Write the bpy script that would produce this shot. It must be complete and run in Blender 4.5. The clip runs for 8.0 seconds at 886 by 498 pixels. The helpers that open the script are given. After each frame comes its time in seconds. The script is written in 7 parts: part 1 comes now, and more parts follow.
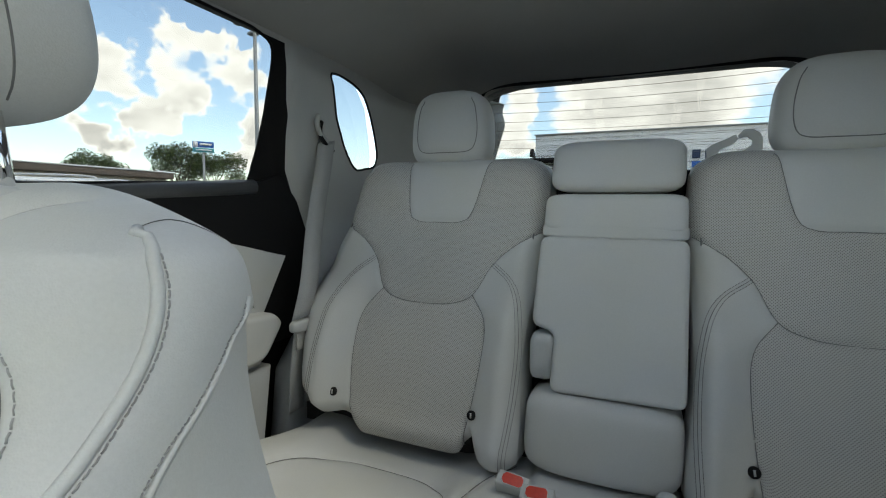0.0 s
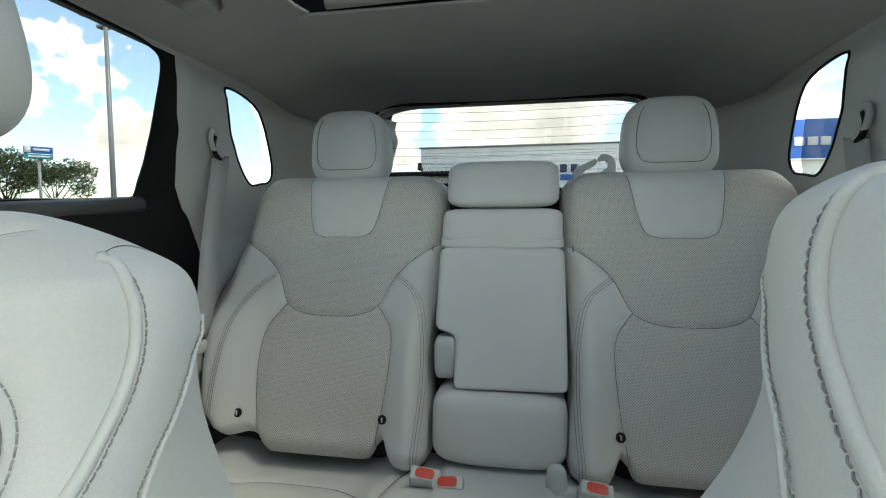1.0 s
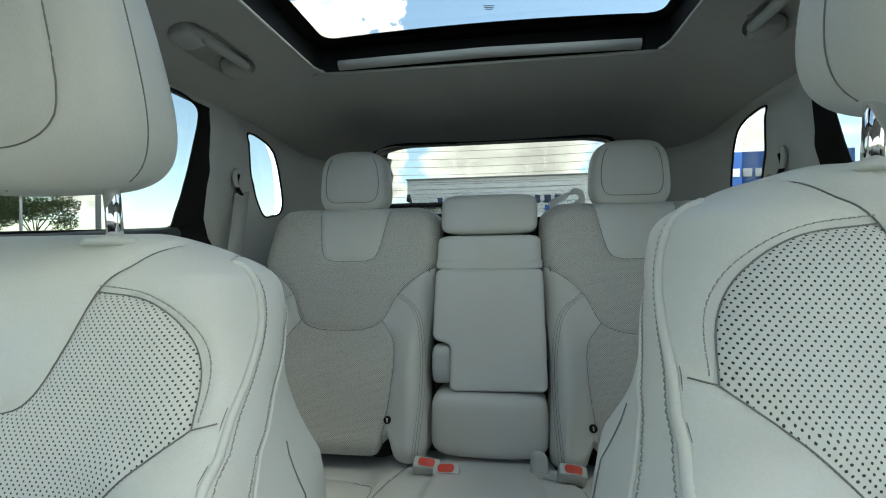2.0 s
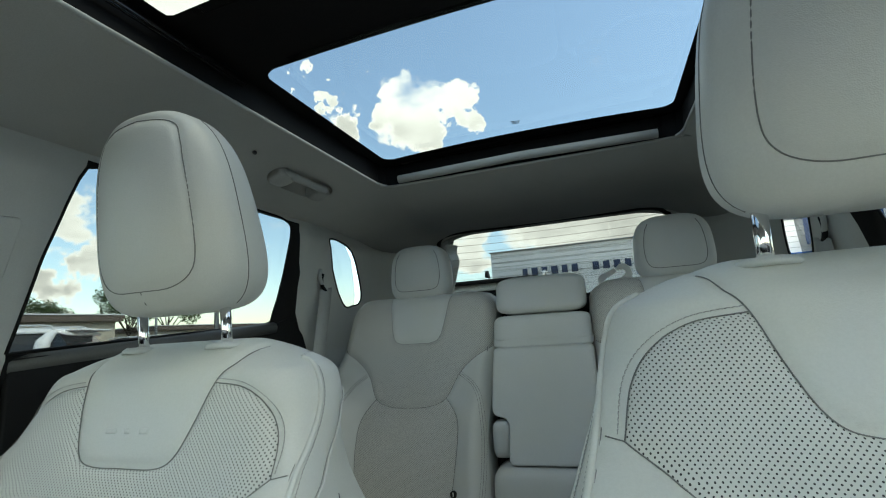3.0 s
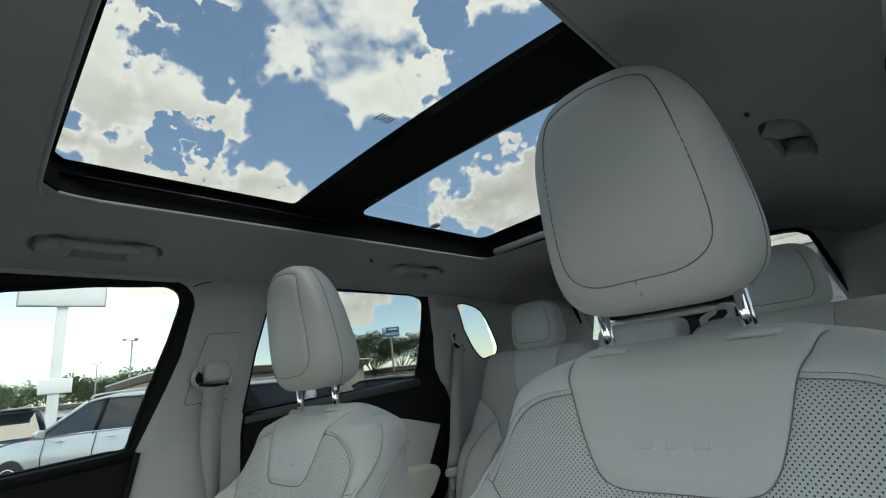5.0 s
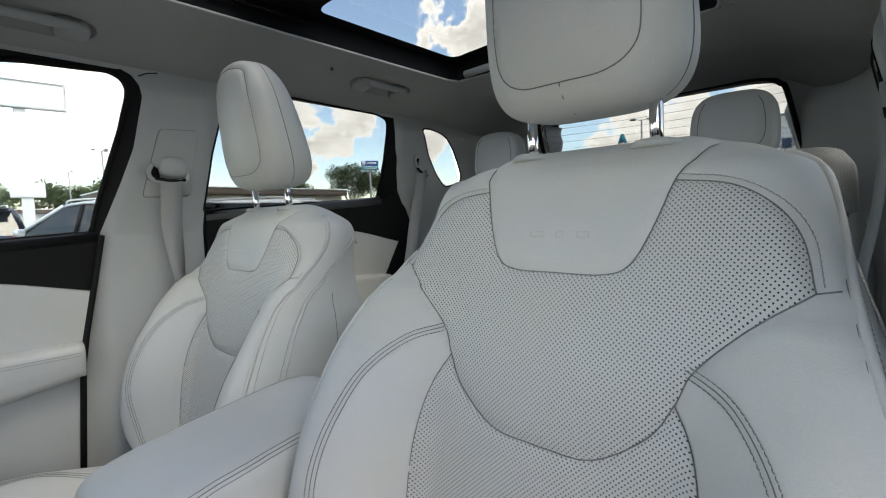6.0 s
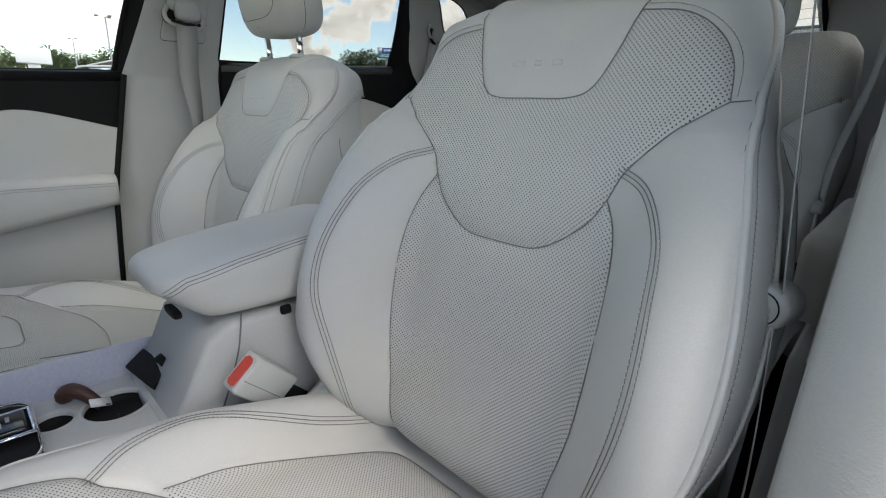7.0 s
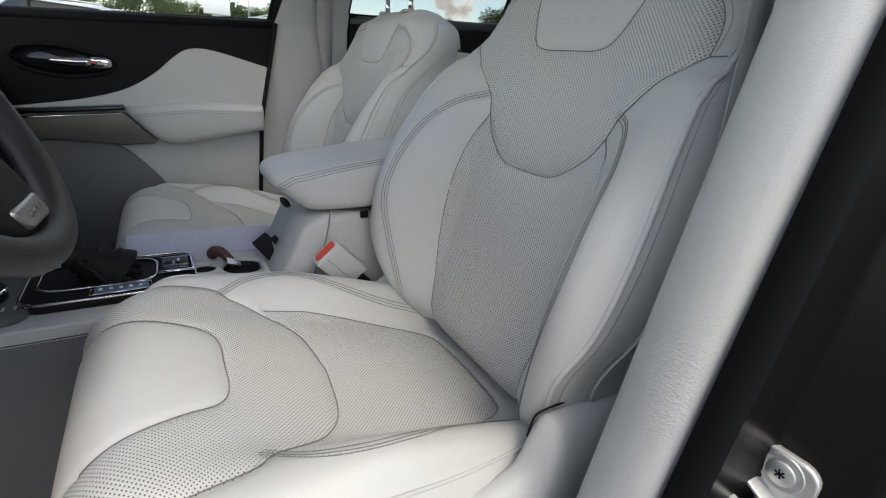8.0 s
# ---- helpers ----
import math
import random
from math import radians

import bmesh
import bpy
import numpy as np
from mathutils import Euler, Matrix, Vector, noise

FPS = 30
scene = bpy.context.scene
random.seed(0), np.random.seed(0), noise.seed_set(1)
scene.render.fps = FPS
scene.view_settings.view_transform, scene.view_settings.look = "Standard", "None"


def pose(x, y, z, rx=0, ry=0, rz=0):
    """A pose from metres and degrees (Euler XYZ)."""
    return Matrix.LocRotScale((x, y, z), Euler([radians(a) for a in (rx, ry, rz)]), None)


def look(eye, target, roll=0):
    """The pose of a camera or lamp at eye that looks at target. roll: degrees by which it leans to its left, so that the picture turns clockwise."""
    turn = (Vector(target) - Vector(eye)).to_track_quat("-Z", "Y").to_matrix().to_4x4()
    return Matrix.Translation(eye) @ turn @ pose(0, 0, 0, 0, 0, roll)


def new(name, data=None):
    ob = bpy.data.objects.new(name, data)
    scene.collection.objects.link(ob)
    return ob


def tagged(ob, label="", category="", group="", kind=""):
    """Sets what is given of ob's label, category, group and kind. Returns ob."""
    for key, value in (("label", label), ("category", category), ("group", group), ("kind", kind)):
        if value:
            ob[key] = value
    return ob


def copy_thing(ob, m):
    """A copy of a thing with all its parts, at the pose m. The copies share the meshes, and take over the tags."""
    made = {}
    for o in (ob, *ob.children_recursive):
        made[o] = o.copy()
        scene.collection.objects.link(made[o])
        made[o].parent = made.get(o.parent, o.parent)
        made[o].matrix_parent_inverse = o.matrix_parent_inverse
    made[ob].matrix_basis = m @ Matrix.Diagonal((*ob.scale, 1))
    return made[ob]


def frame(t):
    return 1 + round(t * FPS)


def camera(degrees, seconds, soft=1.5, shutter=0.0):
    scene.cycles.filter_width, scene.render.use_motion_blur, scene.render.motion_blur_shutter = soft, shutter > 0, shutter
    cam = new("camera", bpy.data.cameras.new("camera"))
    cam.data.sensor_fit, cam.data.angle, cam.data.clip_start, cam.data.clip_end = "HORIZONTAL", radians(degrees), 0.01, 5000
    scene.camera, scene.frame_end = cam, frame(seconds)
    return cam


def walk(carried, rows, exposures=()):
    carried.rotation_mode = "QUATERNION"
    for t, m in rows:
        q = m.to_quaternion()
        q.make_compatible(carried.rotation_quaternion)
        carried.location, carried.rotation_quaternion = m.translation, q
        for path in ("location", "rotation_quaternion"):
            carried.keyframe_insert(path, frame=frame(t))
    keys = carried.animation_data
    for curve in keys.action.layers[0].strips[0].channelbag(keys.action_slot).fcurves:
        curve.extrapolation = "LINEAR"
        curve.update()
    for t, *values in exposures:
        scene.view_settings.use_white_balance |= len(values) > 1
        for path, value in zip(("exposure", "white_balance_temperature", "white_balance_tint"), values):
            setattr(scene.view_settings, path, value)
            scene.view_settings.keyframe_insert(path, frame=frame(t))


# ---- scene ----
cam = camera(87.5, 8.0, soft=1.1)
PATH = [
    (0, (0.055, 0.058, 1.211), (-0.747, 1.881, 1.032), 0.6),
    (0.5, (0.046, 0.044, 1.217), (-0.506, 1.96, 1.064), -0.2),
    (1, (0.044, -0.008, 1.218), (-0.303, 1.958, 1.089), -0.2),
    (2.3, (0.058, -0.207, 1.204), (-0.232, 1.771, 1.273), -0.6),
    (2.5, (0.083, -0.233, 1.204), (-0.284, 1.729, 1.329), -1.2),
    (3, (0.163, -0.276, 1.222), (-0.468, 1.593, 1.553), -3.8),
    (3.5, (0.243, -0.286, 1.237), (-0.689, 1.396, 1.788), -7.3),
    (4, (0.341, -0.317, 1.222), (-0.767, 1.198, 1.912), -9.6),
    (4.2, (0.395, -0.337, 1.214), (-0.768, 1.123, 1.933), -9.9),
    (5.3, (0.586, -0.332, 1.259), (-0.798, 1.059, 1.648), -5.9),
    (5.5, (0.596, -0.315, 1.25), (-0.796, 1.098, 1.498), -4.7),
    (6, (0.609, -0.308, 1.193), (-0.735, 1.165, 1.045), -1.8),
    (6.5, (0.641, -0.339, 1.14), (-0.655, 1.122, 0.707), 0.5),
    (7, (0.702, -0.363, 1.109), (-0.623, 1.025, 0.545), 2.2),
    (7.5, (0.797, -0.393, 1.093), (-0.646, 0.823, 0.431), 3.7),
    (8, (0.895, -0.378, 1.095), (-0.683, 0.609, 0.362), 5.3),
]
walk(cam, [(t, look(eye, target, roll)) for t, eye, target, roll in PATH],
     exposures=[(0, 1.32, 7450, 6), (1.0, 1.7, 7600, 2), (2.5, 1.25, 7400, -4), (3.5, 0.9, 7300, -4), (4.0, 0.55, 7200, -3), (4.3, 0.55, 7050, -2), (5.5, 0.82, 7450, 6), (6.0, 1.1, 7500, 10), (7.0, 0.92, 7450, 10), (8.0, 0.75, 7450, 11)])

# ---- world, sun, exposure ----
SUN_EL, SUN_ROT = radians(60), radians(86)
world = bpy.data.worlds.new("sky")
scene.world = world
world.use_nodes = True


def build_sky():
    nt = world.node_tree
    nt.nodes.clear()
    N, L = nt.nodes.new, nt.links.new
    out, bg = N("ShaderNodeOutputWorld"), N("ShaderNodeBackground")
    sky = N("ShaderNodeTexSky")
    sky.sky_type, sky.sun_disc = "NISHITA", False
    sky.sun_elevation, sky.sun_rotation, sky.altitude = SUN_EL, SUN_ROT, 200
    sky.air_density, sky.dust_density = 1.0, 0.6
    tc, sep = N("ShaderNodeTexCoord"), N("ShaderNodeSeparateXYZ")
    L(tc.outputs["Generated"], sep.inputs[0])
    up = N("ShaderNodeMath")
    up.operation = "MAXIMUM"
    up.inputs[1].default_value = 0.0
    L(sep.outputs["Z"], up.inputs[0])
    add = N("ShaderNodeMath")
    add.inputs[1].default_value = 0.22
    L(up.outputs[0], add.inputs[0])
    div = N("ShaderNodeVectorMath")
    div.operation = "DIVIDE"
    comb = N("ShaderNodeCombineXYZ")
    for k in range(3):
        L(add.outputs[0], comb.inputs[k])
    L(tc.outputs["Generated"], div.inputs[0])
    L(comb.outputs[0], div.inputs[1])
    flat = N("ShaderNodeVectorMath")
    flat.operation = "MULTIPLY"
    flat.inputs[1].default_value = (1, 1, 0.25)
    L(div.outputs[0], flat.inputs[0])
    off = N("ShaderNodeVectorMath")
    off.inputs[1].default_value = CLOUD_SHIFT
    L(flat.outputs[0], off.inputs[0])
    big = N("ShaderNodeTexNoise")
    big.inputs["Scale"].default_value, big.inputs["Detail"].default_value = CLOUD_SCALE, 9
    big.inputs["Roughness"].default_value = 0.57
    L(off.outputs[0], big.inputs["Vector"])
    puffs = N("ShaderNodeMapRange")
    puffs.clamp = False
    puffs.inputs[3].default_value, puffs.inputs[4].default_value = -0.16, 1.24
    L(big.outputs["Fac"], puffs.inputs[0])

    # the patches' outlines are pushed about, to look heaped
    lumps, centre, push, lumpy = N("ShaderNodeTexNoise"), N("ShaderNodeVectorMath"), N("ShaderNodeVectorMath"), N("ShaderNodeVectorMath")
    lumps.inputs["Scale"].default_value, lumps.inputs["Detail"].default_value, lumps.inputs["Roughness"].default_value = 13.0, 5, 0.55
    centre.operation, centre.inputs[1].default_value = "SUBTRACT", (0.5, 0.5, 0.5)
    push.operation, push.inputs[1].default_value = "MULTIPLY", (0.024, 0.024, 0.024)
    L(tc.outputs["Generated"], lumps.inputs["Vector"]), L(lumps.outputs["Color"], centre.inputs[0]), L(centre.outputs[0], push.inputs[0])
    L(tc.outputs["Generated"], lumpy.inputs[0]), L(push.outputs[0], lumpy.inputs[1])

    def spot(az, el, outer, inner, gain):
        """A soft round patch of the sky that adds gain."""
        c = Vector((math.sin(radians(az)) * math.cos(radians(el)), math.cos(radians(az)) * math.cos(radians(el)), math.sin(radians(el))))
        dot, ramp = N("ShaderNodeVectorMath"), N("ShaderNodeMapRange")
        dot.operation, dot.inputs[1].default_value = "DOT_PRODUCT", c
        L(lumpy.outputs[0], dot.inputs[0])
        ramp.interpolation_type = "SMOOTHSTEP"
        ramp.inputs[1].default_value, ramp.inputs[2].default_value = math.cos(radians(outer)), math.cos(radians(inner))
        ramp.inputs[3].default_value, ramp.inputs[4].default_value = 0.0, gain
        L(dot.outputs["Value"], ramp.inputs[0])
        return ramp.outputs[0]

    def join(a, b, how):
        m = N("ShaderNodeMath")
        m.operation = how
        L(a, m.inputs[0]), L(b, m.inputs[1])
        return m.outputs[0]

    full = None
    for az, el, radius in CLOUDS + LOW_CLOUDS:
        got = spot(az, el, radius * 1.45, radius * 0.3, 0.55)
        full = got if full is None else join(full, got, "MAXIMUM")
    total = join(join(puffs.outputs[0], spot(-42, 36, 68, 50, -0.27), "ADD"), full, "ADD")
    for az, el, radius in GAPS:
        total = join(total, spot(az, el, radius * 1.3, radius * 0.4, -0.42), "ADD")
    mask = N("ShaderNodeMapRange")
    mask.interpolation_type = "SMOOTHSTEP"
    mask.inputs[1].default_value, mask.inputs[2].default_value = CLOUD_EDGE
    L(total, mask.inputs[0])
    # the clouds' thick middles are greyer than their edges
    core = N("ShaderNodeMapRange")
    core.inputs[1].default_value, core.inputs[2].default_value = 0.60, 1.05
    core.inputs[3].default_value, core.inputs[4].default_value = 1.08, 0.60
    L(total, core.inputs[0])
    white = N("ShaderNodeMix")
    white.data_type = "RGBA"
    white.blend_type = "MULTIPLY"
    white.inputs[0].default_value = 1.0
    white.inputs[6].default_value = (CLOUD_LIGHT * 0.97, CLOUD_LIGHT * 0.965, CLOUD_LIGHT, 1)
    L(core.outputs[0], white.inputs[7])
    mix = N("ShaderNodeMix")
    mix.data_type = "RGBA"
    L(mask.outputs[0], mix.inputs[0])
    L(sky.outputs[0], mix.inputs[6])
    L(white.outputs[2], mix.inputs[7])
    L(mix.outputs[2], bg.inputs[0])
    bg.inputs[1].default_value = SKY
    L(bg.outputs[0], out.inputs[0])


SKY, CLOUD_LIGHT, CLOUD_SCALE, CLOUD_EDGE, CLOUD_SHIFT = 0.24, 5.2, 2.6, (0.47, 0.70), (3.1, 1.7, 0.4)
# the larger clouds over the roof, those nearer the horizon, and the gaps in them: bearing, height and radius in degrees
CLOUDS = [(-73, 44.8, 6), (-60.3, 47.2, 7.2), (-47.7, 45.2, 7.8), (-53, 37.8, 7), (-62.2, 37.5, 5.1), (-32, 46.3, 6), (-43, 49, 6.4), (-79.6, 33.9, 4.3), (-74.2, 32.9, 4.8), (-69.6, 32.6, 3.7), (-83.3, 31.2, 4), (-81.6, 40.1, 3.2), (-60, 56, 9), (-78, 54, 8), (-44, 36, 4)]
LOW_CLOUDS = [(-21.5, 26.4, 4.6), (-27.5, 26.6, 2.6), (-17.2, 25.4, 2.8), (-34.2, 26.6, 2.0), (-33, 20.5, 4.4), (-39, 21.8, 4.0), (-84.6, 23.3, 4.3), (-79, 23.6, 4.6), (-73, 24, 4.4), (-66, 24.3, 5), (-52, 15, 4.5), (-60, 13, 4.5), (-68, 15, 4), (-46, 9, 4), (-57, 8, 3), (-78, 10, 6), (0, 11, 9), (-18, 9, 5)]
GAPS = [(-78.7, 43.7, 2.6), (-69.6, 39.6, 2.6), (-61, 31, 5), (-40, 42.9, 2.6), (-58.5, 28.5, 4.2), (-73.6, 27.6, 1.8), (-50, 22, 3)]
build_sky()
sun_lamp = bpy.data.lights.new("sun", "SUN")
sun_lamp.energy, sun_lamp.angle, sun_lamp.color = 1.25, radians(25), (1.0, 0.96, 0.9)
sun = new("sun", sun_lamp)
SUN_DIR = Vector((math.sin(SUN_ROT) * math.cos(SUN_EL), math.cos(SUN_ROT) * math.cos(SUN_EL), math.sin(SUN_EL)))
sun.matrix_world = look((0, 0, 30), Vector((0, 0, 30)) - SUN_DIR)

# ---- materials ----


def mat(name, color, rough=0.5, metal=0.0, noise_scale=0.0, vary=0.08, bump=0.0, bump_scale=400.0, stain=0.05, stain_scale=6.0, coat=0.0, spec=0.5, pattern=None, hue=0.0, crease=0.0, scuff=0.0, hole=(0.012, 0.012, 0.013)):
    """A principled material with grain (bump) and variation of its colour at two sizes."""
    m = bpy.data.materials.new(name)
    m.use_nodes = True
    nt = m.node_tree
    N, L = nt.nodes.new, nt.links.new
    b = nt.nodes["Principled BSDF"]
    b.inputs["Roughness"].default_value, b.inputs["Metallic"].default_value = rough, metal
    b.inputs["Coat Weight"].default_value, b.inputs["Specular IOR Level"].default_value = coat, spec
    tc = N("ShaderNodeTexCoord")
    n1, n2 = N("ShaderNodeTexNoise"), N("ShaderNodeTexNoise")
    n1.inputs["Scale"].default_value, n1.inputs["Detail"].default_value = stain_scale, 5
    n2.inputs["Scale"].default_value, n2.inputs["Detail"].default_value = (noise_scale or bump_scale * 0.5), 3
    for n in (n1, n2):
        L(tc.outputs["Object"], n.inputs["Vector"])
    r1, r2 = N("ShaderNodeMapRange"), N("ShaderNodeMapRange")
    for r, a in ((r1, stain), (r2, vary)):
        r.inputs[1].default_value, r.inputs[2].default_value = 0.3, 0.7
        r.inputs[3].default_value, r.inputs[4].default_value = 1 - a, 1 + a * 0.6
    L(n1.outputs["Fac"], r1.inputs[0]), L(n2.outputs["Fac"], r2.inputs[0])
    mul = N("ShaderNodeMath")
    mul.operation = "MULTIPLY"
    L(r1.outputs[0], mul.inputs[0]), L(r2.outputs[0], mul.inputs[1])
    col = N("ShaderNodeMix")
    col.data_type, col.blend_type = "RGBA", "MULTIPLY"
    col.inputs[0].default_value = 1
    col.inputs[6].default_value = (*color, 1)
    L(mul.outputs[0], col.inputs[7])
    last = col.outputs[2]
    if hue:
        # yellowed and cooler patches
        n3, r3 = N("ShaderNodeTexNoise"), N("ShaderNodeMapRange")
        n3.inputs["Scale"].default_value, n3.inputs["Detail"].default_value = 7.0, 3
        L(tc.outputs["Object"], n3.inputs["Vector"]), L(n3.outputs["Fac"], r3.inputs[0])
        r3.inputs[1].default_value, r3.inputs[2].default_value = 0.35, 0.65
        two, wash = N("ShaderNodeMix"), N("ShaderNodeMix")
        two.data_type = wash.data_type = "RGBA"
        wash.blend_type = "MULTIPLY"
        wash.inputs[0].default_value = 1
        two.inputs[6].default_value, two.inputs[7].default_value = (1, 1 - hue * 0.25, 1 - hue, 1), (1 - hue * 0.6, 1 - hue * 0.55, 1, 1)
        L(r3.outputs[0], two.inputs[0]), L(last, wash.inputs[6]), L(two.outputs[2], wash.inputs[7])
        last = wash.outputs[2]
    height = None
    if bump:
        v = N("ShaderNodeTexVoronoi")
        v.inputs["Scale"].default_value = bump_scale
        L(tc.outputs["Object"], v.inputs["Vector"])
        height = v.outputs["Distance"]
    if pattern:
        # punched holes in a staggered grid: pitch and radius in metres, over the unrolled cloth
        pitch, radius = pattern
        uv = N("ShaderNodeUVMap")
        mp = N("ShaderNodeMapping")
        mp.inputs["Rotation"].default_value = (0, 0, radians(45))
        mp.inputs["Scale"].default_value = (1 / pitch,) * 3
        L(uv.outputs[0], mp.inputs[0])
        fr = N("ShaderNodeVectorMath")
        fr.operation = "FRACTION"
        L(mp.outputs[0], fr.inputs[0])
        sub = N("ShaderNodeVectorMath")
        sub.operation = "SUBTRACT"
        sub.inputs[1].default_value = (0.5, 0.5, 0)
        L(fr.outputs[0], sub.inputs[0])
        flat = N("ShaderNodeVectorMath")
        flat.operation = "MULTIPLY"
        flat.inputs[1].default_value = (1, 1, 0)
        L(sub.outputs[0], flat.inputs[0])
        ln = N("ShaderNodeVectorMath")
        ln.operation = "LENGTH"
        L(flat.outputs[0], ln.inputs[0])
        rim = N("ShaderNodeMapRange")
        rim.inputs[1].default_value, rim.inputs[2].default_value = radius / pitch * 0.9, radius / pitch * 1.15
        L(ln.outputs["Value"], rim.inputs[0])
        dark = N("ShaderNodeMix")
        dark.data_type = "RGBA"
        dark.inputs[6].default_value = (*hole, 1)
        L(rim.outputs[0], dark.inputs[0]), L(last, dark.inputs[7])
        last = dark.outputs[2]
        height = rim.outputs[0]
    if height is not None:
        bp = N("ShaderNodeBump")
        bp.inputs["Strength"].default_value, bp.inputs["Distance"].default_value = bump, 0.0015
        L(height, bp.inputs["Height"]), L(bp.outputs[0], b.inputs["Normal"])
        if crease:
            n4, b4 = N("ShaderNodeTexNoise"), N("ShaderNodeBump")
            n4.inputs["Scale"].default_value, n4.inputs["Detail"].default_value = 26.0, 4
            b4.inputs["Strength"].default_value, b4.inputs["Distance"].default_value = crease, 0.006
            L(tc.outputs["Object"], n4.inputs["Vector"]), L(n4.outputs["Fac"], b4.inputs["Height"]), L(b4.outputs[0], bp.inputs["Normal"])
    if scuff:
        # rubbed patches with short wrinkles across the part
        patch, fine, gate, hb, mp2 = N("ShaderNodeTexNoise"), N("ShaderNodeTexNoise"), N("ShaderNodeMapRange"), N("ShaderNodeBump"), N("ShaderNodeMapping")
        patch.inputs["Scale"].default_value, fine.inputs["Scale"].default_value, fine.inputs["Detail"].default_value = 9.0, 260.0, 4
        mp2.inputs["Scale"].default_value = (1, 1, 1.8)
        gate.inputs[1].default_value, gate.inputs[2].default_value = 0.55, 0.72
        mm = N("ShaderNodeMath")
        mm.operation = "MULTIPLY"
        L(tc.outputs["Object"], patch.inputs["Vector"]), L(tc.outputs["Object"], mp2.inputs[0]), L(mp2.outputs[0], fine.inputs["Vector"])
        L(patch.outputs["Fac"], gate.inputs[0]), L(gate.outputs[0], mm.inputs[0]), L(fine.outputs["Fac"], mm.inputs[1])
        hb.inputs["Strength"].default_value, hb.inputs["Distance"].default_value = scuff, 0.003
        L(mm.outputs[0], hb.inputs["Height"]), L(bp.outputs[0], hb.inputs["Normal"]), L(hb.outputs[0], b.inputs["Normal"])
    L(last, b.inputs["Base Color"])
    return m


LEATHER = mat("grey_leather", (0.57, 0.575, 0.555), 0.46, bump=0.12, bump_scale=900, vary=0.03, stain=0.05, stain_scale=5, hue=0.045, crease=0.14)
PERF = mat("perforated_leather", (0.57, 0.575, 0.555), 0.5, vary=0.03, stain=0.05, stain_scale=5, bump=0.35, pattern=(0.0035, 0.00070), hue=0.04, crease=0.08)
PERF_REAR = mat("fine_perforated_leather", (0.53, 0.52, 0.49), 0.55, vary=0.03, stain=0.05, stain_scale=5, bump=0.35, pattern=(0.0032, 0.00080), hue=0.03, hole=(0.23, 0.226, 0.212))
THREAD = mat("dark_grey_thread", (0.19, 0.19, 0.185), 0.8)
STITCH = mat("grey_stitching", (0.21, 0.21, 0.20), 0.8)
# leather-coloured stitches, greyed to hold the small shadows of their recess
THREAD_SHADED = mat("grey_thread", (0.34, 0.34, 0.33), 0.7)
TRIM = mat("grey_plastic_trim", (0.50, 0.51, 0.50), 0.5, bump=0.15, bump_scale=700, vary=0.03)
LINER = mat("grey_headliner_cloth", (0.46, 0.46, 0.445), 0.95, bump=0.25, bump_scale=1200, vary=0.06, spec=0.1)
HANDLE = mat("grey_handle_plastic", (0.44, 0.445, 0.435), 0.6, bump=0.15, bump_scale=700, vary=0.03)
SLATE = mat("slate_grey_plastic", (0.15, 0.155, 0.16), 0.6, bump=0.15, bump_scale=700)
BLACK = mat("black_plastic", (0.0085, 0.0085, 0.009), 0.65, bump=0.1, bump_scale=700, spec=0.2)
DARK_GREY = mat("dark_grey_plastic", (0.085, 0.087, 0.088), 0.45, bump=0.1, bump_scale=700)
FRIT = mat("black_glass_border", (0.006, 0.006, 0.007), 0.75, spec=0.15)
GLOSS_BLACK = mat("glossy_black_plastic", (0.01, 0.01, 0.011), 0.15)
CHROME = mat("chrome", (0.85, 0.85, 0.86), 0.08, metal=1.0, vary=0.0, stain=0.02)
STEEL = mat("zinc_plated_steel", (0.66, 0.66, 0.64), 0.42, metal=0.55)
RED = mat("red_plastic", (0.62, 0.06, 0.035), 0.4)
WEBBING = mat("grey_belt_webbing", (0.38, 0.385, 0.38), 0.8, bump=0.4, bump_scale=900)
CARPET = mat("dark_carpet", (0.045, 0.045, 0.045), 0.98, bump=0.6, bump_scale=600, vary=0.3, spec=0.1)
DARK_PAINT = mat("dark_car_paint", (0.008, 0.0075, 0.0075), 0.3, spec=0.16)
WHITE_PAINT = mat("white_car_paint", (0.78, 0.78, 0.77), 0.25, coat=0.5)
SILVER_PAINT = mat("silver_car_paint", (0.52, 0.55, 0.57), 0.3, metal=0.3, coat=0.5)
NAVY_PAINT = mat("navy_car_paint", (0.015, 0.02, 0.035), 0.2, coat=0.6)
TINT = mat("tinted_car_window", (0.02, 0.024, 0.026), 0.06)
TYRE = mat("tyre_rubber", (0.02, 0.02, 0.02), 0.85)
TAIL = mat("red_tail_lamp", (0.35, 0.012, 0.015), 0.15, coat=0.5)
ASPHALT = mat("asphalt", (0.06, 0.06, 0.06), 0.95, bump=0.5, bump_scale=60, noise_scale=30, vary=0.25, stain=0.25, stain_scale=0.3)
CLADDING = mat("white_metal_cladding", (0.80, 0.80, 0.78), 0.5, stain_scale=0.4)
BLUE = mat("blue_sign_band", (0.02, 0.12, 0.42), 0.4, stain_scale=0.4)
NAVY = mat("dark_blue_letters", (0.03, 0.05, 0.11), 0.5)
WHITE = mat("white_panel", (0.8, 0.8, 0.79), 0.5, stain_scale=0.6)
TEAL = mat("teal_panel", (0.03, 0.28, 0.34), 0.5)
BEIGE = mat("beige_stucco", (0.52, 0.46, 0.36), 0.9, bump=0.3, bump_scale=8, stain_scale=0.5)
